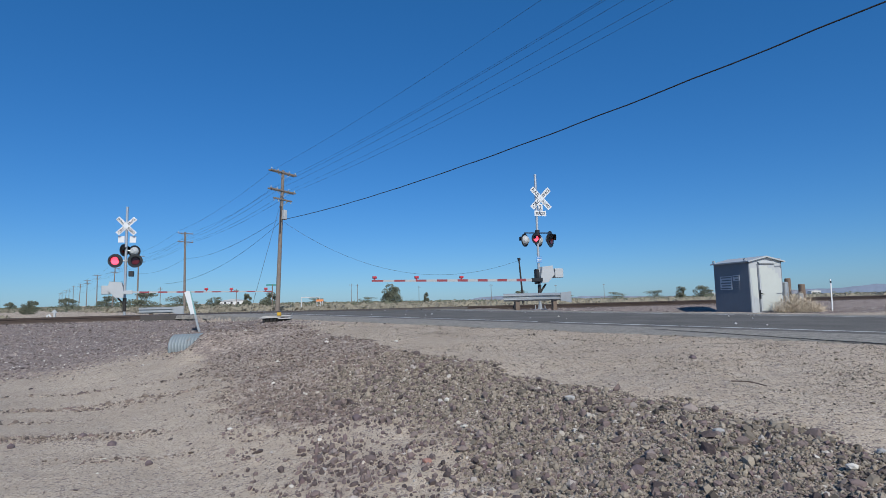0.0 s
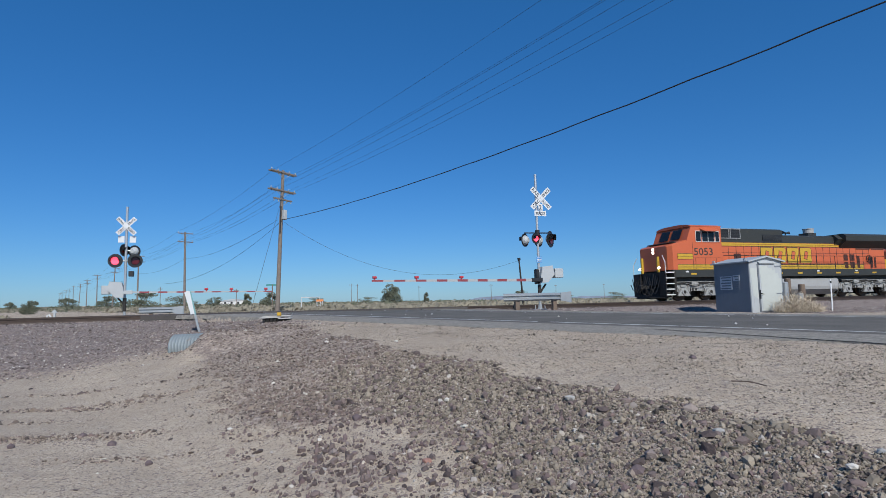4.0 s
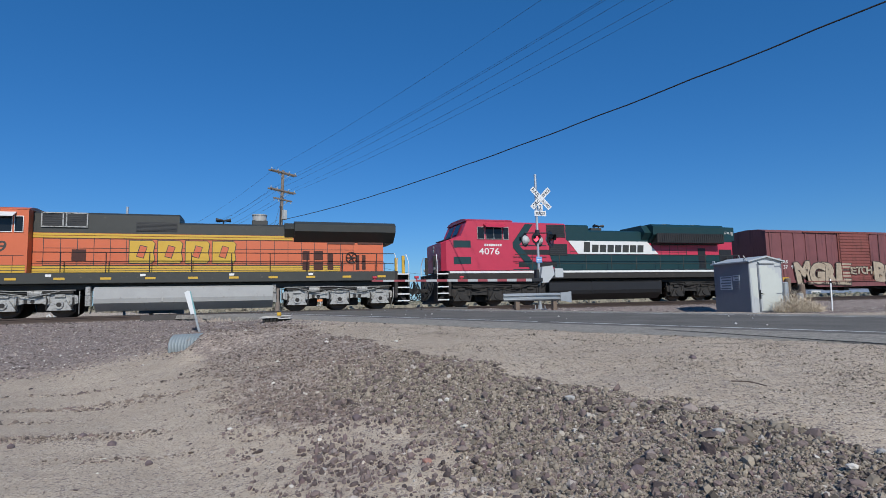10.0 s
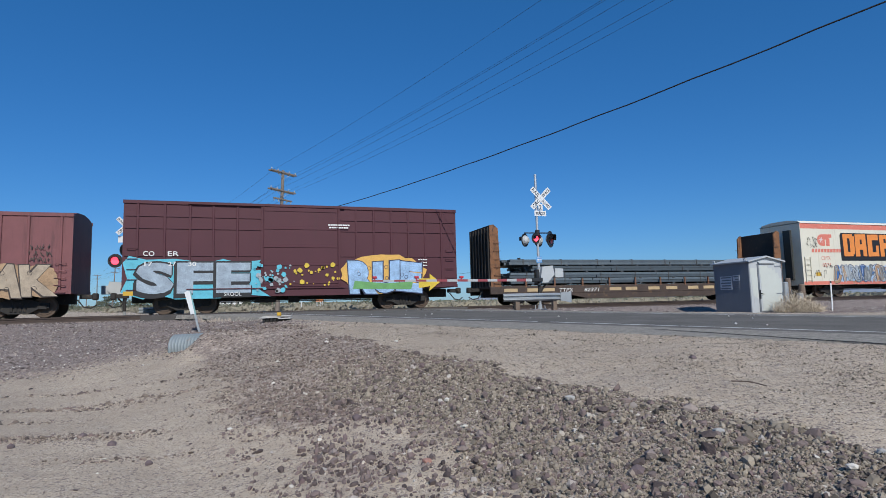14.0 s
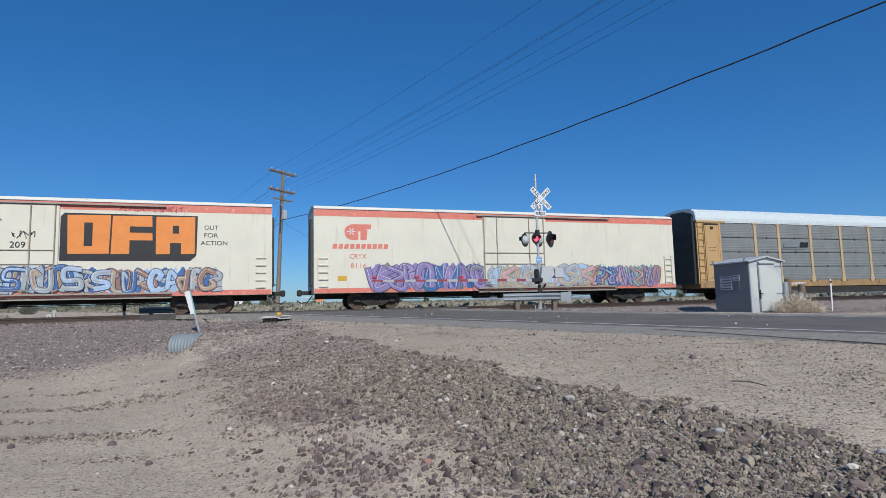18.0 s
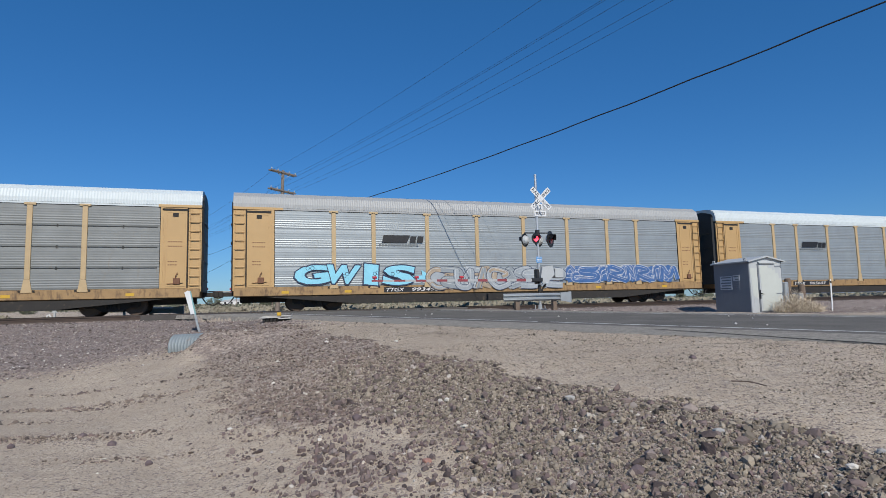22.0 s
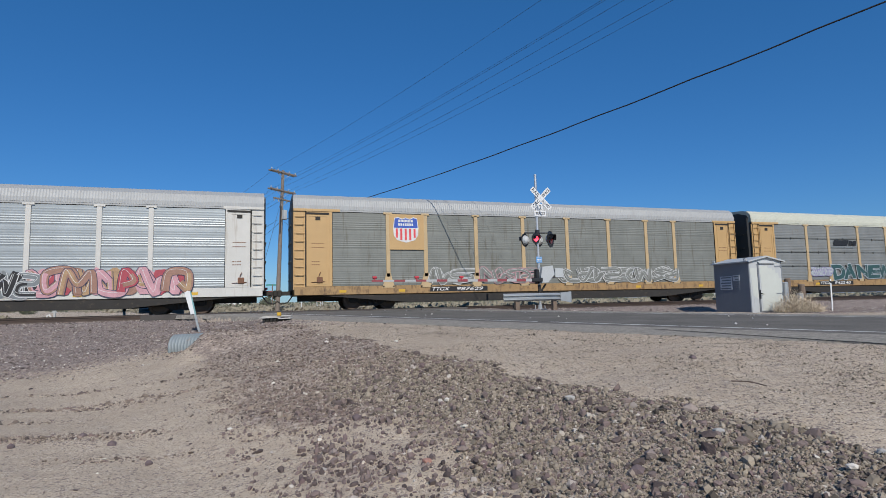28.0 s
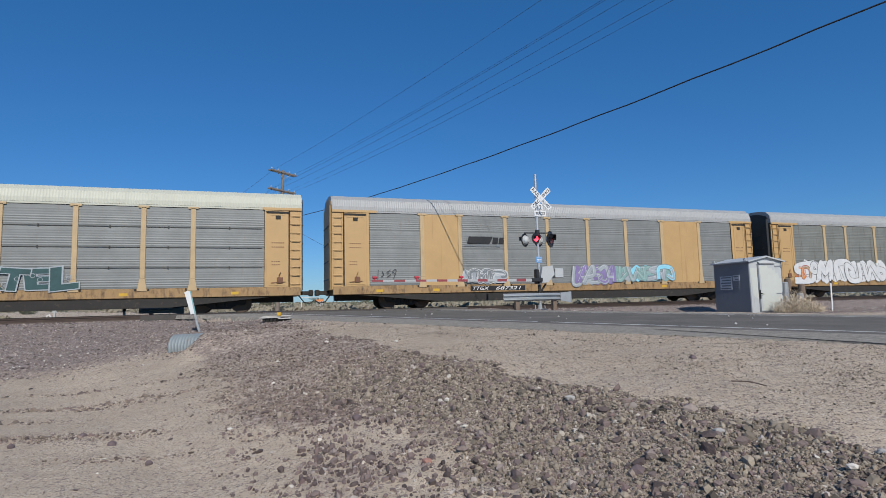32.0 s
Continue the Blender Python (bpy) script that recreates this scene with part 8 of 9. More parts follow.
# ------------------------------------------------------------ poles and wires
def line_pole(x, y, tall, lean, turn, near):
    c = thing("utility_pole", "weathered brown wooden power pole with crossarms and insulators", "utility pole", pose(x, y, ground_at(x, y) - 0.1, 0, lean, turn), "power poles")
    part("trunk", Mesh().rod((0, 0, 0), (0, 0, tall + 0.3 * near), 0.19, 14, 0.12), POLE_WOOD, c)
    arms = ((tall + 0.1, 1.3), (tall - 1.45, 1.3), (tall - 2.2, 0.95)) if near else ((tall - 0.25, 1.2), (tall - 1.5, 1.2))
    for k, (z, half) in enumerate(arms):
        arm = part("crossarm", Mesh().box(-half, half, -0.16, -0.05, z - 0.06, z + 0.06, 0.01), POLE_WOOD, c)
        if near and k < 2:
            part("crossarm", Mesh().box(-half, half, 0.10, 0.21, z - 0.06, z + 0.06, 0.01), POLE_WOOD, c)
        for xx in (-half + 0.1, -half * 0.45, half * 0.45, half - 0.1):
            up = -1 if k == 2 else 1
            part("insulator", Mesh().rod((xx, -0.1, z + up * 0.05), (xx, -0.1, z + up * 0.13), 0.03, 8).rod((xx, -0.1, z + up * 0.13), (xx, -0.1, z + up * 0.22), 0.055, 8, 0.03), CASE_GREY, arm)
        part("brace", Mesh().rod((-half * 0.55, -0.1, z - 0.05), (0, -0.12, z - 0.55), 0.02, 6).rod((half * 0.55, -0.1, z - 0.05), (0, -0.12, z - 0.55), 0.02, 6), STEEL_GALV, c)
    if near:
        part("transformer_box", Mesh().box(-0.05, 0.28, -0.42, -0.14, tall - 3.9, tall - 3.1, 0.03), CASE_GREY, c, "small grey equipment box on the pole")
        part("riser", Mesh().rod((-0.16, -0.14, tall - 5.0), (-0.16, -0.14, tall - 2.8), 0.05, 8), VISOR, c)
    return c


WIRE = mat("dark_cable", (0.02, 0.02, 0.022), 0.6, vary=0.1)


def wire(a, b, sag, r, n=28, name="power_line", label="thin dark overhead wire", wob=0.0):
    cu = Mesh()
    a, b = Vector(a), Vector(b)
    pts = []
    for k in range(n + 1):
        s = k / n
        p = a.lerp(b, s)
        p.z -= sag * 4 * s * (1 - s) + wob * math.sin(k * 1.9) * (1 - s)
        pts.append(p)
    cu.tube(pts, r, 5)
    return solid(name, cu, WIRE, label, "overhead wire", group="overhead wires")


def power_line():
    start, step = Vector((-13.55, 46.0)), Vector((-27.3, 37.5))
    poles = []
    for k in range(-1, 12):
        cx, cy = start + step * k + Vector((2.6 if k > 0 else 0.0, 0.0))
        x, y = cx * CP + cy * SP, -cx * SP + cy * CP
        tall = 11.75
        if k >= 0:
            line_pole(x, y, tall, (2.6, -0.6, 0.4)[k % 3] if k else 2.6, 18.66 + 34.8 - 18, k == 0)
        poles.append((x, y, ground_at(x, y) + tall))
    turn = radians(35.4)
    ax, ay = math.cos(turn), math.sin(turn)
    for i in range(len(poles) - 1):
        (x0, y0, z0), (x1, y1, z1) = poles[i], poles[i + 1]
        r = 0.006 if i == 0 else 0.009
        for dz, offs in ((0.0, (-1.1, 1.1)), (-1.5, (-1.1, -0.5, 0.5, 1.1))):
            for o in offs:
                lift0 = 1.2 if i == 0 else 0
                s1 = 0.52 if i == 0 else 0.0
                s0 = 0.52 if i == 1 else 0.0
                wire((x0 + ax * o + s0, y0 + ay * o, z0 + dz + lift0), (x1 + ax * o + s1, y1 + ay * o, z1 + dz), 0.55, r)
        if i == 0:
            wire((x0 + 0.3, y0, z0 - 3.7), (x1 + 0.3, y1, z1 - 4.05), 0.75, 0.023, 40, "communication_cable", "thick black overhead cable with slight waves", 0.02)
        else:
            wire((x0, y0, z0 - 4.05), (x1, y1, z1 - 4.05), 0.8, 0.014)
    x, y, z = poles[1]
    gx, gy = at_view(442, 44.0)
    wire((x + 0.4, y, z - 2.0), (gx, gy, ground_at(gx, gy)), 0.0, 0.014, 3, "guy_wire", "steel guy wire from the pole to the ground")
    gx, gy = at_view(285, 52.0)
    wire((x + 0.35, y, z - 4.1), at_view(288, 60.0) + (3.0,), 1.2, 0.012)
    gx, gy = at_view(925, 46.0)
    wire((x + 0.35, y, z - 4.1), (gx, gy, 3.6), 2.6, 0.010)
    c = thing("short_pole", "short leaning dark wooden pole beyond the track", "utility pole", pose(*at_view(927, 46.0), -0.5, 0, -4, 0))
    part("trunk", Mesh().rod((0, 0, 0), (0, 0, 4.1), 0.085, 10, 0.06), UNDER_BLACK, c)
    part("cap", Mesh().box(-0.1, 0.1, -0.1, 0.1, 4.08, 4.25, 0.02), VISOR, c)
    x, y = at_view(482, 85.0)
    c = thing("small_pole", "slender far pole with one crossarm", "utility pole", pose(x, y, -0.5))
    part("trunk", Mesh().rod((0, 0, 0), (0, 0, 4.2), 0.09, 8, 0.07), WOOD, c)
    part("name_blade", Mesh().box(-0.9, 0.9, -0.03, 0.03, 4.0, 4.25), mat("teal_blade", (0.04, 0.22, 0.22), 0.5), c, "small green blade on the pole")


# ------------------------------------------------------------ plants and distance
def leaf_cloud(m, rng, cx, cy, cz, rx, ry, rz, n, size, low=0.0):
    """Small leaf blades scattered in an uneven lump."""
    for _ in range(n):
        while True:
            a, b, c = rng.uniform(-1, 1), rng.uniform(-1, 1), rng.uniform(low - 1 if low else -1, 1)
            if a * a + b * b + c * c < 1:
                break
        p = Vector((cx + a * rx, cy + b * ry, cz + c * rz))
        u = Vector((rng.gauss(0, 1), rng.gauss(0, 1), rng.gauss(0, 1))).normalized() * size * rng.uniform(0.5, 1.3)
        v = u.orthogonal().normalized() * size * rng.uniform(0.3, 0.7)
        m.add([p - u, p + v, p + u, p - v], [(0, 1, 2, 3)])


# leaf colours of the far plants are paled: distance haze is mixed into them
FOLIAGE = mat("dusty_hazed_foliage", (0.115, 0.125, 0.082), 0.85, vary=0.35, scale=1.0, bump=0.0)
SCRUB = mat("dry_hazed_scrub", (0.245, 0.22, 0.16), 0.9, vary=0.4, scale=0.5, bump=0.0)
STRAW = mat("straw_weed", (0.56, 0.47, 0.35), 0.85, vary=0.25, scale=4, bump=0.0)


def tree(px, depth, high, wide, seed, label):
    rng = random.Random(seed)
    x, y = at_view(px, depth)
    c = thing("tree", label, "tree", pose(x, y, ground_at(x, y)), "far trees")
    m = Mesh().rod((0, 0, 0), (0.05, 0, high * 0.4), high * 0.04, 8, high * 0.025)
    tips = []
    for k in range(8):
        a = k * math.tau / 8 + rng.uniform(-0.4, 0.4)
        out = rng.uniform(0.12, 0.36)
        tip = (math.cos(a) * wide * out, math.sin(a) * wide * out, high * rng.uniform(0.35, 0.86) * (1.1 - 0.6 * out))
        m.rod((0.02, 0, high * rng.uniform(0.08, 0.25)), tip, high * 0.016, 6, high * 0.006)
        tips.append(tip)
    part("trunk", m, WOOD, c)
    m = Mesh()
    for tip in tips + [(0, 0, high * 0.82), (0.1 * wide, 0, high * 0.7)]:
        s = rng.uniform(0.6, 1.2)
        leaf_cloud(m, rng, tip[0] + rng.uniform(-0.08, 0.08) * wide, tip[1], tip[2], wide * 0.18 * s, wide * 0.18 * s, high * 0.16 * s, 130, high * 0.045)
    leaf_cloud(m, rng, 0, 0, high * 0.22, wide * 0.48, wide * 0.46, high * 0.26, 800, high * 0.05)
    part("crown", m, FOLIAGE, c, "dusty green uneven crown paled for distance haze")


def plants():
    rng = random.Random(12)
    for px, d, h, w, lab in ((693, 150, 5.6, 6.4, "lone dusty green desert tree in haze-paled colour"), (755, 180, 3.6, 2.2, "small dark desert tree"), (247, 120, 4.0, 9.0, "low dark green desert tree"),
                             (120, 170, 3.6, 7.0, "low dark green desert tree"), (380, 140, 2.6, 5.0, "low dark green desert tree"), (437, 140, 3.4, 2.4, "small dark desert tree"),
                             (475, 110, 3.2, 3.6, "dark green desert shrub tree"), (1205, 150, 3.6, 3.0, "round dark desert tree"), (1243, 150, 3.6, 5.0, "round dark desert tree"),
                             (1255, 170, 3.0, 4.5, "round dark desert tree"), (18, 160, 2.6, 3.5, "low dark green desert tree"), (50, 75, 1.9, 2.2, "spiky green desert shrub"), (320, 150, 3.2, 9.0, "low dark green desert tree"),
                             (925, 200, 4.2, 6.0, "dusty green desert tree in haze-paled colour"), (1000, 260, 3.0, 9.0, "low dark green desert tree"), (560, 260, 3.0, 10.0, "low dark green desert tree"),
                             (1090, 230, 3.2, 9.0, "low dark green desert tree"), (1160, 210, 3.4, 8.0, "low dark green desert tree"), (650, 230, 2.8, 8.0, "low dark green desert tree"), (190, 190, 4.4, 8.0, "low dark green desert tree")):
        tree(px, d, h, w, int(px) * 3 + 1, lab)
    for name, material, count, lo, hi, tall, label in (("scrub_bushes", SCRUB, 4200, 36, 420, 0.6, "dry desert scrub, its tan paled for haze, over the plain"),
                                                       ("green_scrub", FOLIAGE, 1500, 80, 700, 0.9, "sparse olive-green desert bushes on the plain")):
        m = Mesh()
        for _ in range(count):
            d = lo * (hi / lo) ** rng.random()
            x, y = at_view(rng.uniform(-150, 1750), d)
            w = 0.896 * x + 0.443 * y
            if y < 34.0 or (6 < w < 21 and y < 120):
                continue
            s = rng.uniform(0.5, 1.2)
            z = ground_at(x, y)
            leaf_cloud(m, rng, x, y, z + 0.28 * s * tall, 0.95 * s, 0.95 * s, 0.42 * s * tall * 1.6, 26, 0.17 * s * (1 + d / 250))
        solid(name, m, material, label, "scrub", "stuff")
    # dry weeds at the signal house
    x, y = at_view(1412, 23.6)
    c = thing("tumbleweed_clump", "straw-coloured dry tumbleweeds piled against the signal house", "dry weeds", pose(x, y, ground_at(x, y) - 0.03))
    m = Mesh()
    for _ in range(4200):
        a, r = rng.uniform(0, math.tau), rng.random() ** 0.6
        bx, by = math.cos(a) * r * 1.45, math.sin(a) * r * 0.7
        top = 0.95 * (1 - r * r * 0.7) * rng.uniform(0.3, 1.0) * (1.15 - 0.25 * bx)
        p = Vector((bx * 0.85, by * 0.85, 0.0 if rng.random() < 0.5 else top * 0.4))
        p.z = top * rng.uniform(0.0, 0.95)
        q = p + Vector((rng.uniform(-0.3, 0.3), rng.uniform(-0.3, 0.3), rng.uniform(-0.1, 0.22)))
        side = Vector((rng.uniform(-1, 1), rng.uniform(-1, 1), 0)).normalized() * 0.008
        m.add([p - side, p + side, q + side * 0.4, q - side * 0.4], [(0, 1, 2, 3)])
    tagged(part("weed_tangle", m, STRAW, c), kind="stuff")


def distance():
    rng = random.Random(3)
    # bluish base colour puts the haze of distance into the hills
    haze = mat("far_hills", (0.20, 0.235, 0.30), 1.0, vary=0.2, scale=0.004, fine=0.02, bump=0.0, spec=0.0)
    m = Mesh()
    pts = []
    for i in range(0, 401):
        px = -200 + i * 5.2
        h = 14 + 10 * noise.noise((px * 0.012, 1.0, 0)) + 6 * noise.noise((px * 0.05, 4.0, 0))
        h += 62 * math.exp(-((px - 1620) / 130) ** 2) + 26 * math.exp(-((px - 1420) / 90) ** 2) + 34 * math.exp(-((px - 880) / 60) ** 2) + 16 * math.exp(-((px - 1060) / 100) ** 2) + 14 * math.exp(-((px - 240) / 90) ** 2)
        x, y = at_view(px, 4200.0)
        pts.append((x, y, max(h, 4) - 2))
    n = len(pts)
    m.v = [(x, y, -30.0) for x, y, _ in pts] + list(pts) + [(x * 1.12, y * 1.12, -30.0) for x, y, _ in pts]
    m.f = [(i, i + 1, n + i + 1, n + i) for i in range(n - 1)] + [(n + i, n + i + 1, 2 * n + i + 1, 2 * n + i) for i in range(n - 1)]
    solid("far_hills", m, haze, "low desert hills on the horizon, coloured haze blue-grey", "hills", "structure")
    # far white frame and sheds
    x, y = at_view(552, 70.0)
    z = ground_at(x, y)
    c = thing("pipe_frame", "white pipe frame gate with a small orange-striped barrier", "frame", pose(x, y, z, 0, 0, -18.66))
    part("frame", Mesh().tube([(-1.3, 0, 0), (-1.3, 0, 1.5), (0.95, 0, 1.5), (1.25, 0, 0)], 0.06, 8), SIGN_WHITE, c)
    part("barrier_board", Mesh().box(0.55, 1.45, -0.1, -0.06, 0.95, 1.2), mat("orange_board", (0.7, 0.25, 0.08), 0.6), c)
    part("barrier_leg", Mesh().box(0.6, 0.68, -0.1, -0.04, 0, 1.0).box(1.32, 1.40, -0.1, -0.04, 0, 1.0).box(0.62, 1.38, -0.1, -0.06, 0.45, 0.55), CASE_GREY, c)
    for px, d, w, h, lab in ((412, 260, 12.0, 2.0, "far low white house"), (1262, 300, 5.0, 1.7, "far low white shed"), (1445, 420, 7.0, 2.6, "far white house")):
        x, y = at_view(px, d)
        c = thing("far_shed", lab + " with a dark low roof", "building", pose(x, y, ground_at(x, y), 0, 0, -18))
        part("wall", Mesh().box(-w / 2, w / 2, 0, 5, 0, h), WHITE, c)
        part("roof", Mesh().prism([(-w / 2 - 0.3, h), (0, h + 0.9), (w / 2 + 0.3, h)], -0.4, 5.4, "y"), CASE_GREY, c)
        for k in range(3):
            part("window", Mesh().box(-w / 3 + k * w / 4, -w / 3 + k * w / 4 + 0.9, -0.03, 0, h * 0.35, h * 0.75), GLASS, c)
    for px, d, h in ((622, 260, 9), (633, 300, 10), (742, 320, 9), (870, 300, 9), (985, 330, 9), (1070, 330, 9), (418, 200, 6), (283, 200, 7)):
        x, y = at_view(px, d)
        c = thing("far_pole", "thin far wooden pole on the plain", "utility pole", pose(x, y, ground_at(x, y)), "far poles")
        part("trunk", Mesh().rod((0, 0, 0), (0, 0, h), 0.13, 6, 0.1), WOOD, c)
        part("crossarm", Mesh().box(-0.9, 0.9, -0.06, 0.06, h - 0.7, h - 0.55), WOOD, c)


# ------------------------------------------------------------ stones
def stone_material(name, ramp, spec=0.2):
    m = bpy.data.materials.new(name)
    m.use_nodes = True
    t = m.node_tree
    bsdf = t.nodes["Principled BSDF"]
    bsdf.inputs["Roughness"].default_value, bsdf.inputs["Specular IOR Level"].default_value = 0.9, spec
    geo = t.nodes.new("ShaderNodeNewGeometry")
    r = t.nodes.new("ShaderNodeValToRGB")
    r.color_ramp.elements[0].position, r.color_ramp.elements[0].color = ramp[0][0], (*ramp[0][1], 1)
    r.color_ramp.elements[1].position, r.color_ramp.elements[1].color = ramp[-1][0], (*ramp[-1][1], 1)
    for pos, col in ramp[1:-1]:
        r.color_ramp.elements.new(pos).color = (*col, 1)
    t.links.new(geo.outputs["Random Per Island"], r.inputs[0])
    t.links.new(r.outputs[0], bsdf.inputs["Base Color"])
    where = t.nodes.new("ShaderNodeTexCoord")
    n = node(t, "ShaderNodeTexNoise", Scale=60.0, Detail=3.0)
    t.links.new(where.outputs["Object"], n.inputs["Vector"])
    b = node(t, "ShaderNodeBump", Strength=0.5, Distance=0.01)
    t.links.new(n.outputs["Fac"], b.inputs["Height"])
    t.links.new(b.outputs[0], bsdf.inputs["Normal"])
    return m


def unit_stone():
    bm = bmesh.new()
    bmesh.ops.create_icosphere(bm, subdivisions=1, radius=1.0)
    v = np.array([p.co[:] for p in bm.verts])
    f = np.array([[q.index for q in face.verts] for face in bm.faces])
    bm.free()
    return v, f


def small_stone():
    v = np.array([(1, 0, 0), (0, 1, 0), (-1, 0, 0), (0, -1, 0), (0, 0, 0.9), (0, 0, -0.6)], float)
    f = np.array([(0, 1, 4), (1, 2, 4), (2, 3, 4), (3, 0, 4), (1, 0, 5), (2, 1, 5), (3, 2, 5), (0, 3, 5)])
    return v, f


def scatter(name, label, x, y, size, material, shape, rs, sink=0.25, flat=0.75):
    """Many stones as one object, each turned, squashed and dented in its own way."""
    v, f = shape
    n, k = len(x), len(v)
    z, gravel, ballast = land(x, y)
    z = z + ripple(x, y, gravel, ballast)
    pts = np.repeat(v[None], n, 0) * rs.uniform(0.5, 1.25, (n, k, 1)) * rs.uniform(0.55, 1.25, (n, 1, 3)) * np.array([1, 1, flat])
    a = rs.uniform(0, math.tau, n)
    b = rs.uniform(-0.6, 0.6, n)
    ca, sa, cb, sb = np.cos(a), np.sin(a), np.cos(b), np.sin(b)
    px, py, pz = pts[..., 0], pts[..., 1], pts[..., 2]
    py, pz = py * cb[:, None] - pz * sb[:, None], py * sb[:, None] + pz * cb[:, None]
    px, py = px * ca[:, None] - py * sa[:, None], px * sa[:, None] + py * ca[:, None]
    s = size[:, None]
    out = np.stack([px * s + x[:, None], py * s + y[:, None], pz * s + (z + size * sink)[:, None]], -1).reshape(-1, 3)
    faces = (f[None] + (np.arange(n) * k)[:, None, None]).reshape(-1, 3)
    me = bpy.data.meshes.new(name)
    me.vertices.add(len(out))
    me.vertices.foreach_set("co", out.ravel())
    me.loops.add(faces.size)
    me.loops.foreach_set("vertex_index", faces.ravel().astype(np.int32))
    me.polygons.add(len(faces))
    me.polygons.foreach_set("loop_start", np.arange(0, faces.size, 3, dtype=np.int32))
    me.polygons.foreach_set("use_smooth", np.zeros(len(faces), bool))
    me.update(calc_edges=True)
    me.validate()
    me.materials.append(material)
    return tagged(new(name, me), label, "gravel", kind="stuff")


def stones():
    rs = np.random.RandomState(5)
    purple = stone_material("gravel_stone", [(0.0, (0.085, 0.07, 0.063)), (0.35, (0.172, 0.137, 0.115)), (0.6, (0.26, 0.212, 0.168)), (0.8, (0.185, 0.132, 0.12)), (0.96, (0.34, 0.29, 0.235)), (1.0, (0.54, 0.51, 0.45))])
    dusty = stone_material("dusty_stone", [(0.0, (0.065, 0.056, 0.047)), (0.2, (0.155, 0.132, 0.104)), (0.55, (0.262, 0.222, 0.172)), (0.86, (0.335, 0.288, 0.225)), (0.95, (0.19, 0.14, 0.125)), (0.975, (0.30, 0.26, 0.21)), (1.0, (0.50, 0.46, 0.40))])
    plum = stone_material("plum_stone", [(0.0, (0.065, 0.052, 0.05)), (0.35, (0.13, 0.102, 0.096)), (0.65, (0.195, 0.153, 0.14)), (0.85, (0.15, 0.108, 0.106)), (0.97, (0.29, 0.245, 0.215)), (1.0, (0.5, 0.46, 0.41))])
    ball = stone_material("ballast_stone", [(0.0, (0.11, 0.09, 0.083)), (0.4, (0.235, 0.19, 0.172)), (0.7, (0.32, 0.265, 0.235)), (0.95, (0.39, 0.34, 0.305)), (1.0, (0.60, 0.57, 0.52))])

    def field(count, d0, d1, px0=-520, px1=2090):
        d = d0 * (d1 / d0) ** rs.random_sample(count)
        px = rs.uniform(px0, px1, count)
        off = np.maximum(np.maximum(-60 - px, px - 1630), 0)          # thinner towards the sides
        keep = rs.random_sample(count) < np.exp(-off / 130)
        d, px = d[keep], px[keep]
        cx, cy = (px - 786.5) / 1004.5 * d, d
        x, y = cx * CP + cy * SP, -cx * SP + cy * CP
        return x, y, d, cx, cy

    def clumps(x, y, scale, seed):
        return np.array([noise.noise((u * scale, v * scale, seed)) for u, v in zip(x, y)])

    # fine gravel of the bank, debris lines on the sand and grit beside the road
    x, y, d, cx, cy = field(400000, 2.7, 20)
    z, g, b = land(x, y)
    coarse, fine, sparse = heaps(x, y)
    w = 0.896 * x + 0.443 * y
    c = clumps(x, y, 1.1, 3.0)
    streak = clumps(cx * 0.35, cy * 2.2, 1.0, 8.0)
    left = ((cx - 1.65) * -0.877 + (cy - 5.2) * -0.48) > 2.6
    heap = np.clip((streak - 0.16) * 3.5, 0, 1) * left * (g < 0.75)
    verge = ease(3.6, 6.8, w)
    chance = fine * np.clip(0.72 + 0.7 * c, 0.3, 1) + 0.35 * coarse + 0.015 + 0.42 * heap + verge * np.clip(0.5 + 0.9 * c, 0.16, 0.9)
    keep = (rs.random_sample(len(x)) < chance) & (w < 8.1)
    x, y, d, w, fine, heap = x[keep], y[keep], d[keep], w[keep], fine[keep], heap[keep]
    size = np.clip(rs.lognormal(-4.85, 0.5, len(x)), 0.004, 0.045) * (0.62 + 0.5 * fine + 0.6 * heap) * np.clip(0.62 + 0.085 * d, 0, 1.5)
    near, road_side = d < 8.5, (w > 4.4) & (fine < 0.2)
    for pick, shape, rock in ((near & ~road_side, unit_stone(), purple), (~near & ~road_side, small_stone(), purple), (road_side, small_stone(), dusty)):
        scatter("gravel_berm", "loose purple-brown and grey gravel stones on sand", x[pick], y[pick], size[pick], rock, shape, rs)
    # coarse rubble heaped along the berm, and its outliers on the sand
    for count, mid, spread, rock, zone, most in ((330000, -4.92, 0.40, dusty, 0, 0.03), (30000, -4.2, 0.36, dusty, 0, 0.045), (70000, -4.3, 0.45, plum, 2, 0.045), (12000, -4.1, 0.45, plum, 0, 0.05)):
        cx, cy = rs.uniform(-3.4, 4.2, count), rs.uniform(2.2, 9.0, count)
        x, y = cx * CP + cy * SP, -cx * SP + cy * CP
        zones = heaps(x, y)
        c = clumps(x, y, 2.3, 5.0)
        share = zones[0] * np.clip(0.8 + 0.8 * c, 0.25, 1) if zone == 0 else 0.34 * zones[2] * np.clip(0.8 + 1.7 * c, 0.12, 1.5) + 0.10 * zones[0]
        keep = (rs.random_sample(count) < share) & (0.896 * x + 0.443 * y < 7.9)
        x, y = x[keep], y[keep]
        size = np.clip(rs.lognormal(mid, spread, len(x)), 0.005, most)
        scatter("rubble", "coarse angular grey-brown rubble heaped on the sand", x, y, size, rock, unit_stone(), rs, 0.30, 0.95)
    # flat dark clods strewn over the wash
    cx, cy = rs.uniform(-9, 0.5, 5200), rs.uniform(2.8, 10.5, 5200)
    x, y = cx * CP + cy * SP, -cx * SP + cy * CP
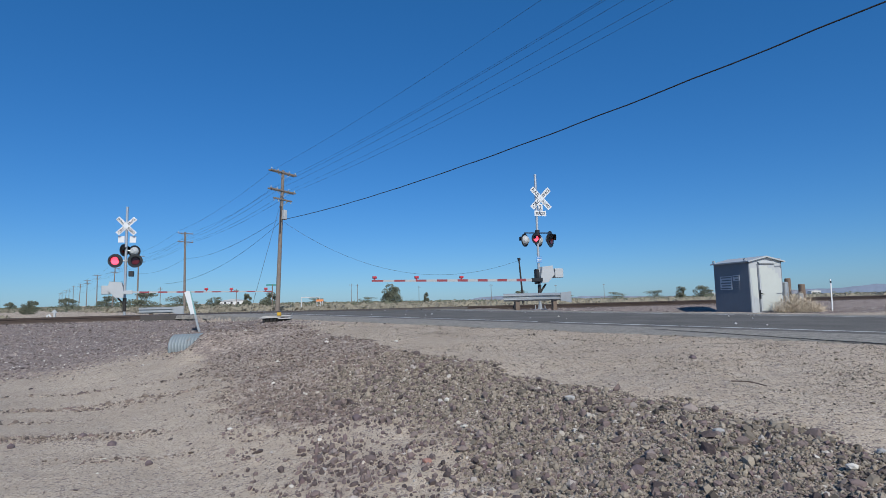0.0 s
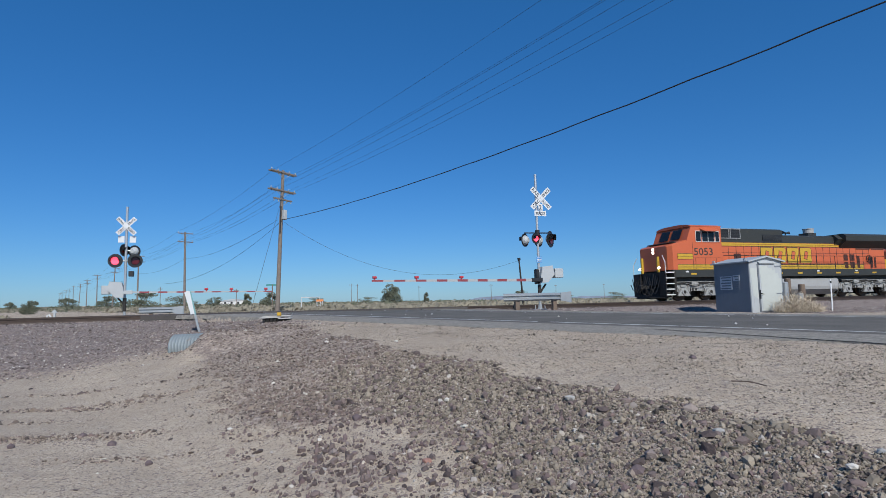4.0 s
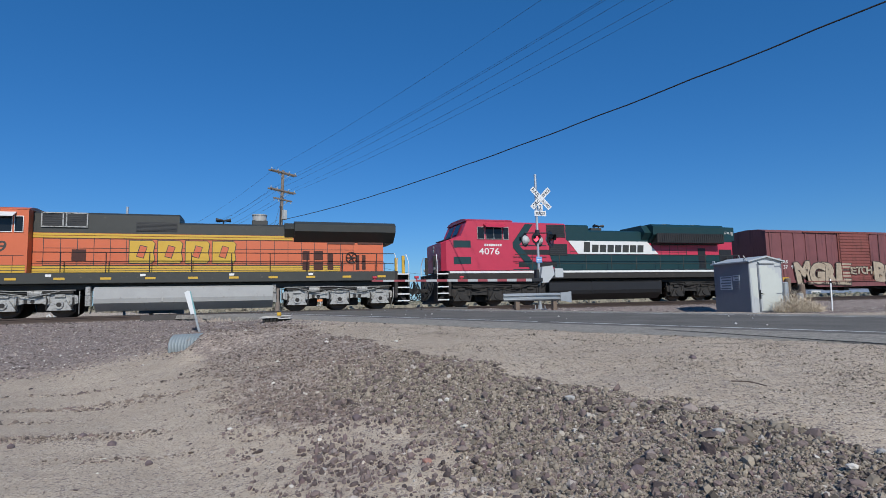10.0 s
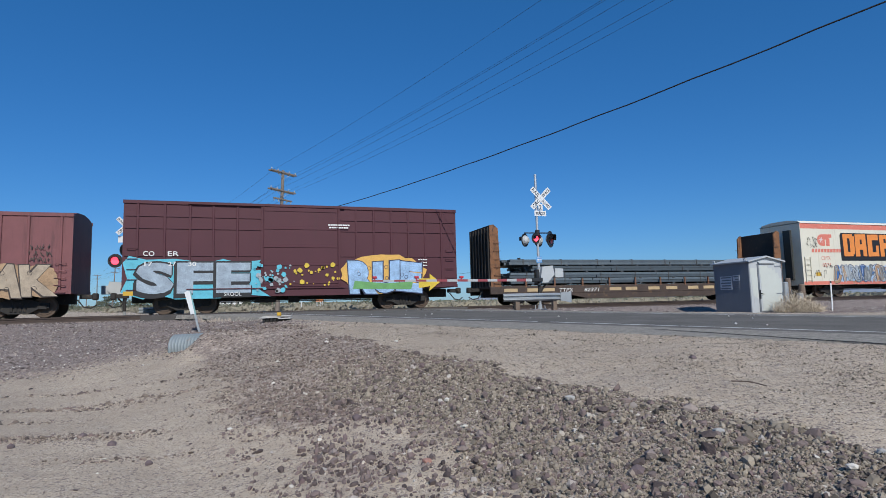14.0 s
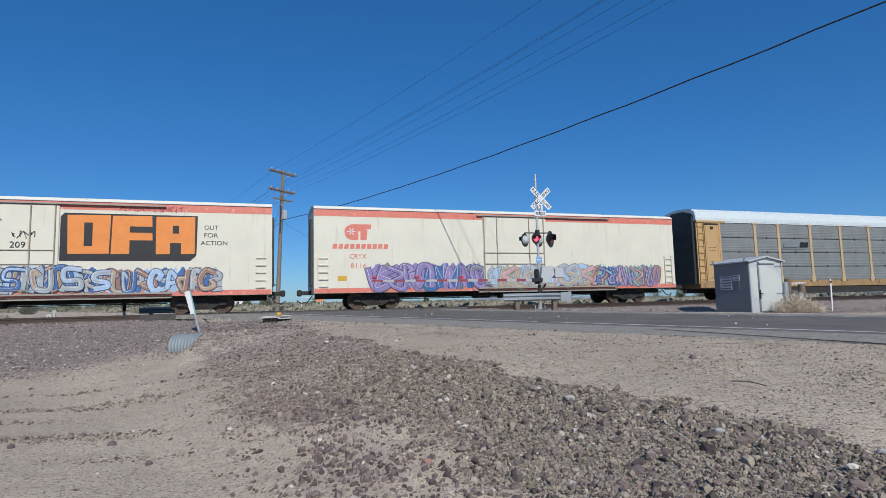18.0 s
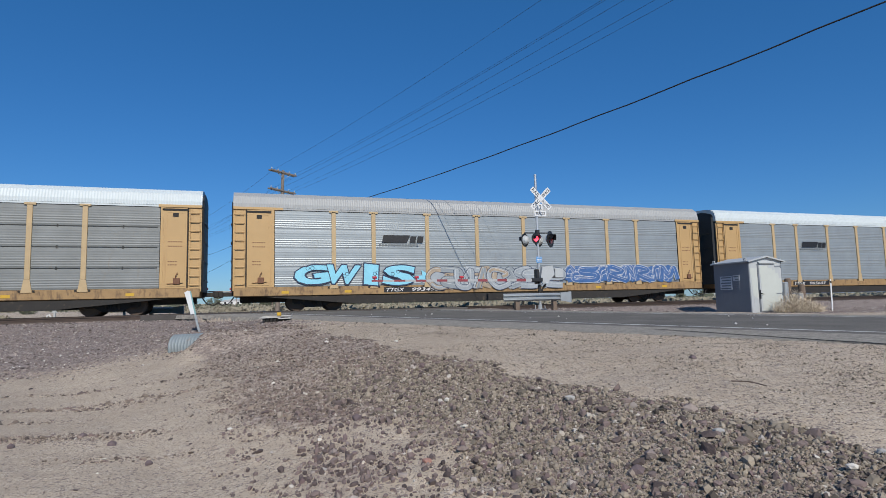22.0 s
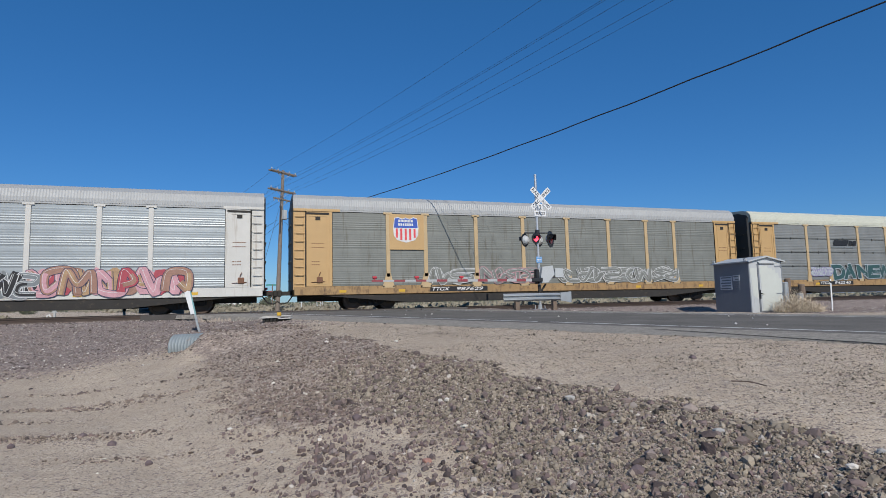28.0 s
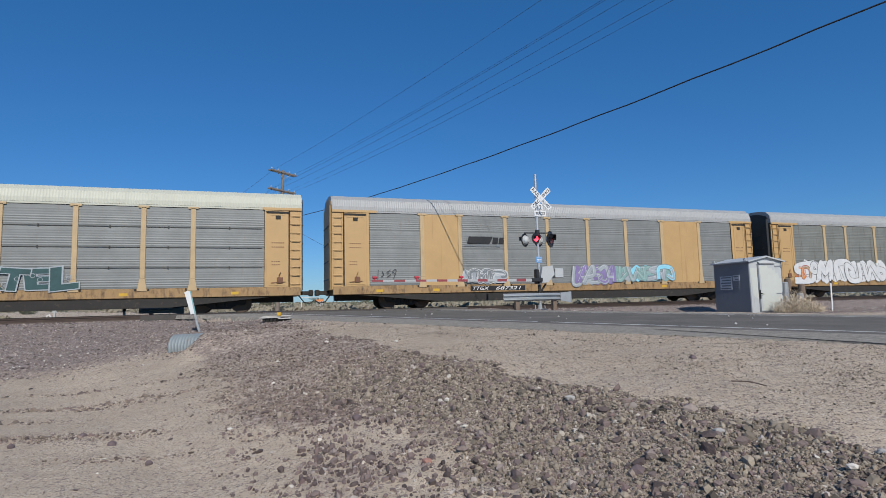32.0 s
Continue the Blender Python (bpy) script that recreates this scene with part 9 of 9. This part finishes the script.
    streak = clumps(cx * 0.35, cy * 2.2, 1.0, 8.0)
    keep = (rs.random_sample(len(x)) < np.clip(0.02 + 1.3 * (streak - 0.14), 0.02, 0.5)) & (land(x, y)[1] < 0.5)
    scatter("clods", "flat dark clods of earth strewn over the sand", x[keep], y[keep], np.clip(rs.lognormal(-3.9, 0.42, int(keep.sum())), 0.01, 0.06), plum, unit_stone(), rs, 0.1, 0.45)
    # thinner strays all round
    a, r = rs.uniform(0, math.tau, 60000), 25 * np.sqrt(rs.random_sample(60000))
    x, y = r * np.sin(a), r * np.cos(a)
    z, g, b = land(x, y)
    keep = (rs.random_sample(len(x)) < 0.12 + 0.6 * g) & (0.896 * x + 0.443 * y < 8.0) & (r > 2.2) & ~((x * SP + y * CP > 2.0) & (np.abs(x * CP - y * SP) < 0.9 * (x * SP + y * CP)))
    scatter("gravel_strays", "loose purple-brown gravel stones strewn over the sand", x[keep], y[keep], np.clip(rs.lognormal(-4.1, 0.5, int(keep.sum())), 0.008, 0.06), purple, small_stone(), rs)
    # the berm runs on behind the camera
    back = 2.9 - rs.exponential(3.2, 70000)
    side = rs.uniform(-6, 6, 70000)
    x, y = side * CP + back * SP, -side * SP + back * CP
    z, g, b = land(x, y)
    keep = (rs.random_sample(len(x)) < g) & (0.896 * x + 0.443 * y < 8.0)
    scatter("gravel_strays", "loose purple-brown gravel stones strewn over the sand", x[keep], y[keep], np.clip(rs.lognormal(-4.35, 0.5, int(keep.sum())), 0.006, 0.05), purple, small_stone(), rs)
    # ballast of the track and its bank
    x, y, d, cx, cy = field(210000, 10, 60)
    x = np.concatenate([x, rs.uniform(-60, 120, 30000)])
    y = np.concatenate([y, rs.uniform(21, 29, 30000)])
    d = np.concatenate([d, np.full(30000, 40.0)])
    z, g, b = land(x, y)
    keep = rs.random_sample(len(x)) < b * 0.9
    w = 0.896 * x + 0.443 * y
    keep &= ~((w > 7.9) & (w < 18.4)) & (y < 29)
    x, y, d = x[keep], y[keep], d[keep]
    size = np.clip(rs.lognormal(-3.6, 0.3, len(x)), 0.015, 0.06)
    scatter("ballast", "purple-brown crushed ballast with a few white stones", x, y, size, ball, small_stone(), rs)
    # pale pebbles thrown on to the road and a dry stick
    chip = stone_material("pale_chip", [(0.0, (0.42, 0.40, 0.36)), (1.0, (0.66, 0.64, 0.60))])
    v, f = small_stone()
    toss = random.Random(31)
    for _ in range(16):
        q = road_point(toss.uniform(3.0, 20.0), toss.uniform(10.9, 16.4))
        r = toss.uniform(0.018, 0.035)
        solid("pebble", Mesh().add([tuple(c * r * toss.uniform(0.8, 1.2) for c in p) for p in v], [tuple(int(i) for i in t) for t in f]), chip, "small pale pebble on the asphalt", "pebble", group="pebbles on the road", at=pose(q[0], q[1], q[2] + r * 0.5))
    a, b = (3.87, 3.87), (3.94, 3.58)
    za, zb = ground_at(*a) + 0.035, ground_at(*b) + 0.035
    stick = Mesh().tube([(a[0], a[1], za), ((a[0] + b[0]) / 2 + 0.01, (a[1] + b[1]) / 2 - 0.01, (za + zb) / 2 + 0.015), (b[0], b[1], zb)], 0.0055, 6)
    stick.tube([((a[0] + b[0]) / 2, (a[1] + b[1]) / 2, (za + zb) / 2 + 0.01), (b[0] + 0.01, b[1] + 0.08, zb + 0.01)], 0.0035, 5)
    solid("stick", stick, WOOD, "dry brown stick lying on the sand", "stick")
    # larger single rocks
    grey = stone_material("grey_rock", [(0.0, (0.30, 0.29, 0.27)), (1.0, (0.45, 0.43, 0.40))])
    dark = stone_material("dark_rock", [(0.0, (0.10, 0.08, 0.085)), (1.0, (0.17, 0.13, 0.13))])
    pale = stone_material("pale_rock", [(0.0, (0.5, 0.47, 0.42)), (1.0, (0.62, 0.58, 0.52))])
    tan = stone_material("reddish_rock", [(0.0, (0.34, 0.19, 0.15)), (1.0, (0.36, 0.2, 0.16))])
    v, f = unit_stone()
    rng = random.Random(8)
    for px, py, r, m, lab in ((1255, 790, 0.045, grey, "grey angular rock in the gravel"), (1238, 776, 0.03, grey, "grey angular rock in the gravel"), (1480, 838, 0.03, pale, "pale rock in the gravel"), (1535, 800, 0.028, grey, "grey rock in the gravel"),
                              (1560, 790, 0.03, dark, "dark rock in the gravel"), (630, 748, 0.055, dark, "dark blocky rock on the gravel"), (700, 612, 0.035, pale, "pale rock on the crest"), (578, 618, 0.04, pale, "pale rock on the crest"),
                              (750, 822, 0.04, tan, "reddish rock in the gravel"), (787, 720, 0.03, pale, "white stone in the gravel"), (485, 690, 0.04, pale, "white stone in the gravel"), (1220, 640, 0.05, dark, "dark rock on the sand"),
                              (205, 785, 0.05, dark, "flat dark rock on the sand"), (155, 772, 0.05, dark, "dark rock on the sand"), (30, 790, 0.04, dark, "flat dark rock on the sand"), (270, 832, 0.04, dark, "dark rock on the sand"),
                              (1000, 725, 0.045, grey, "grey rock in the gravel"), (1110, 830, 0.05, dark, "dark rock in the gravel"), (410, 760, 0.03, pale, "white stone on the sand"), (590, 655, 0.05, pale, "pale stone in the gravel")):
        d = 1.0
        for _ in range(40):      # walks out along the sight line until it meets the ground
            cx, cy = (px - 786.5) / 1004.5 * d, d
            x, y = cx * CP + cy * SP, -cx * SP + cy * CP
            hz = 538 - 0.0246 * (px - 784)
            if EYE[2] - (py - hz) / 1004.5 * d < ground_at(x, y):
                break
            d *= 1.07
        pts = [(p[0] * rng.uniform(0.75, 1.2), p[1] * rng.uniform(0.7, 1.15), p[2] * rng.uniform(0.55, 0.85)) for p in v]
        me = Mesh().add([(p[0] * r, p[1] * r, p[2] * r) for p in pts], [tuple(int(i) for i in q) for q in f])
        solid("rock", me, m, lab, "rock", group="loose rocks", at=pose(x, y, ground_at(x, y) + r * 0.3, 0, 0, rng.uniform(0, 360)))


signals()
signal_house()
right_side_bits()
left_side_bits()
power_line()
plants()
distance()
stones()

motions()
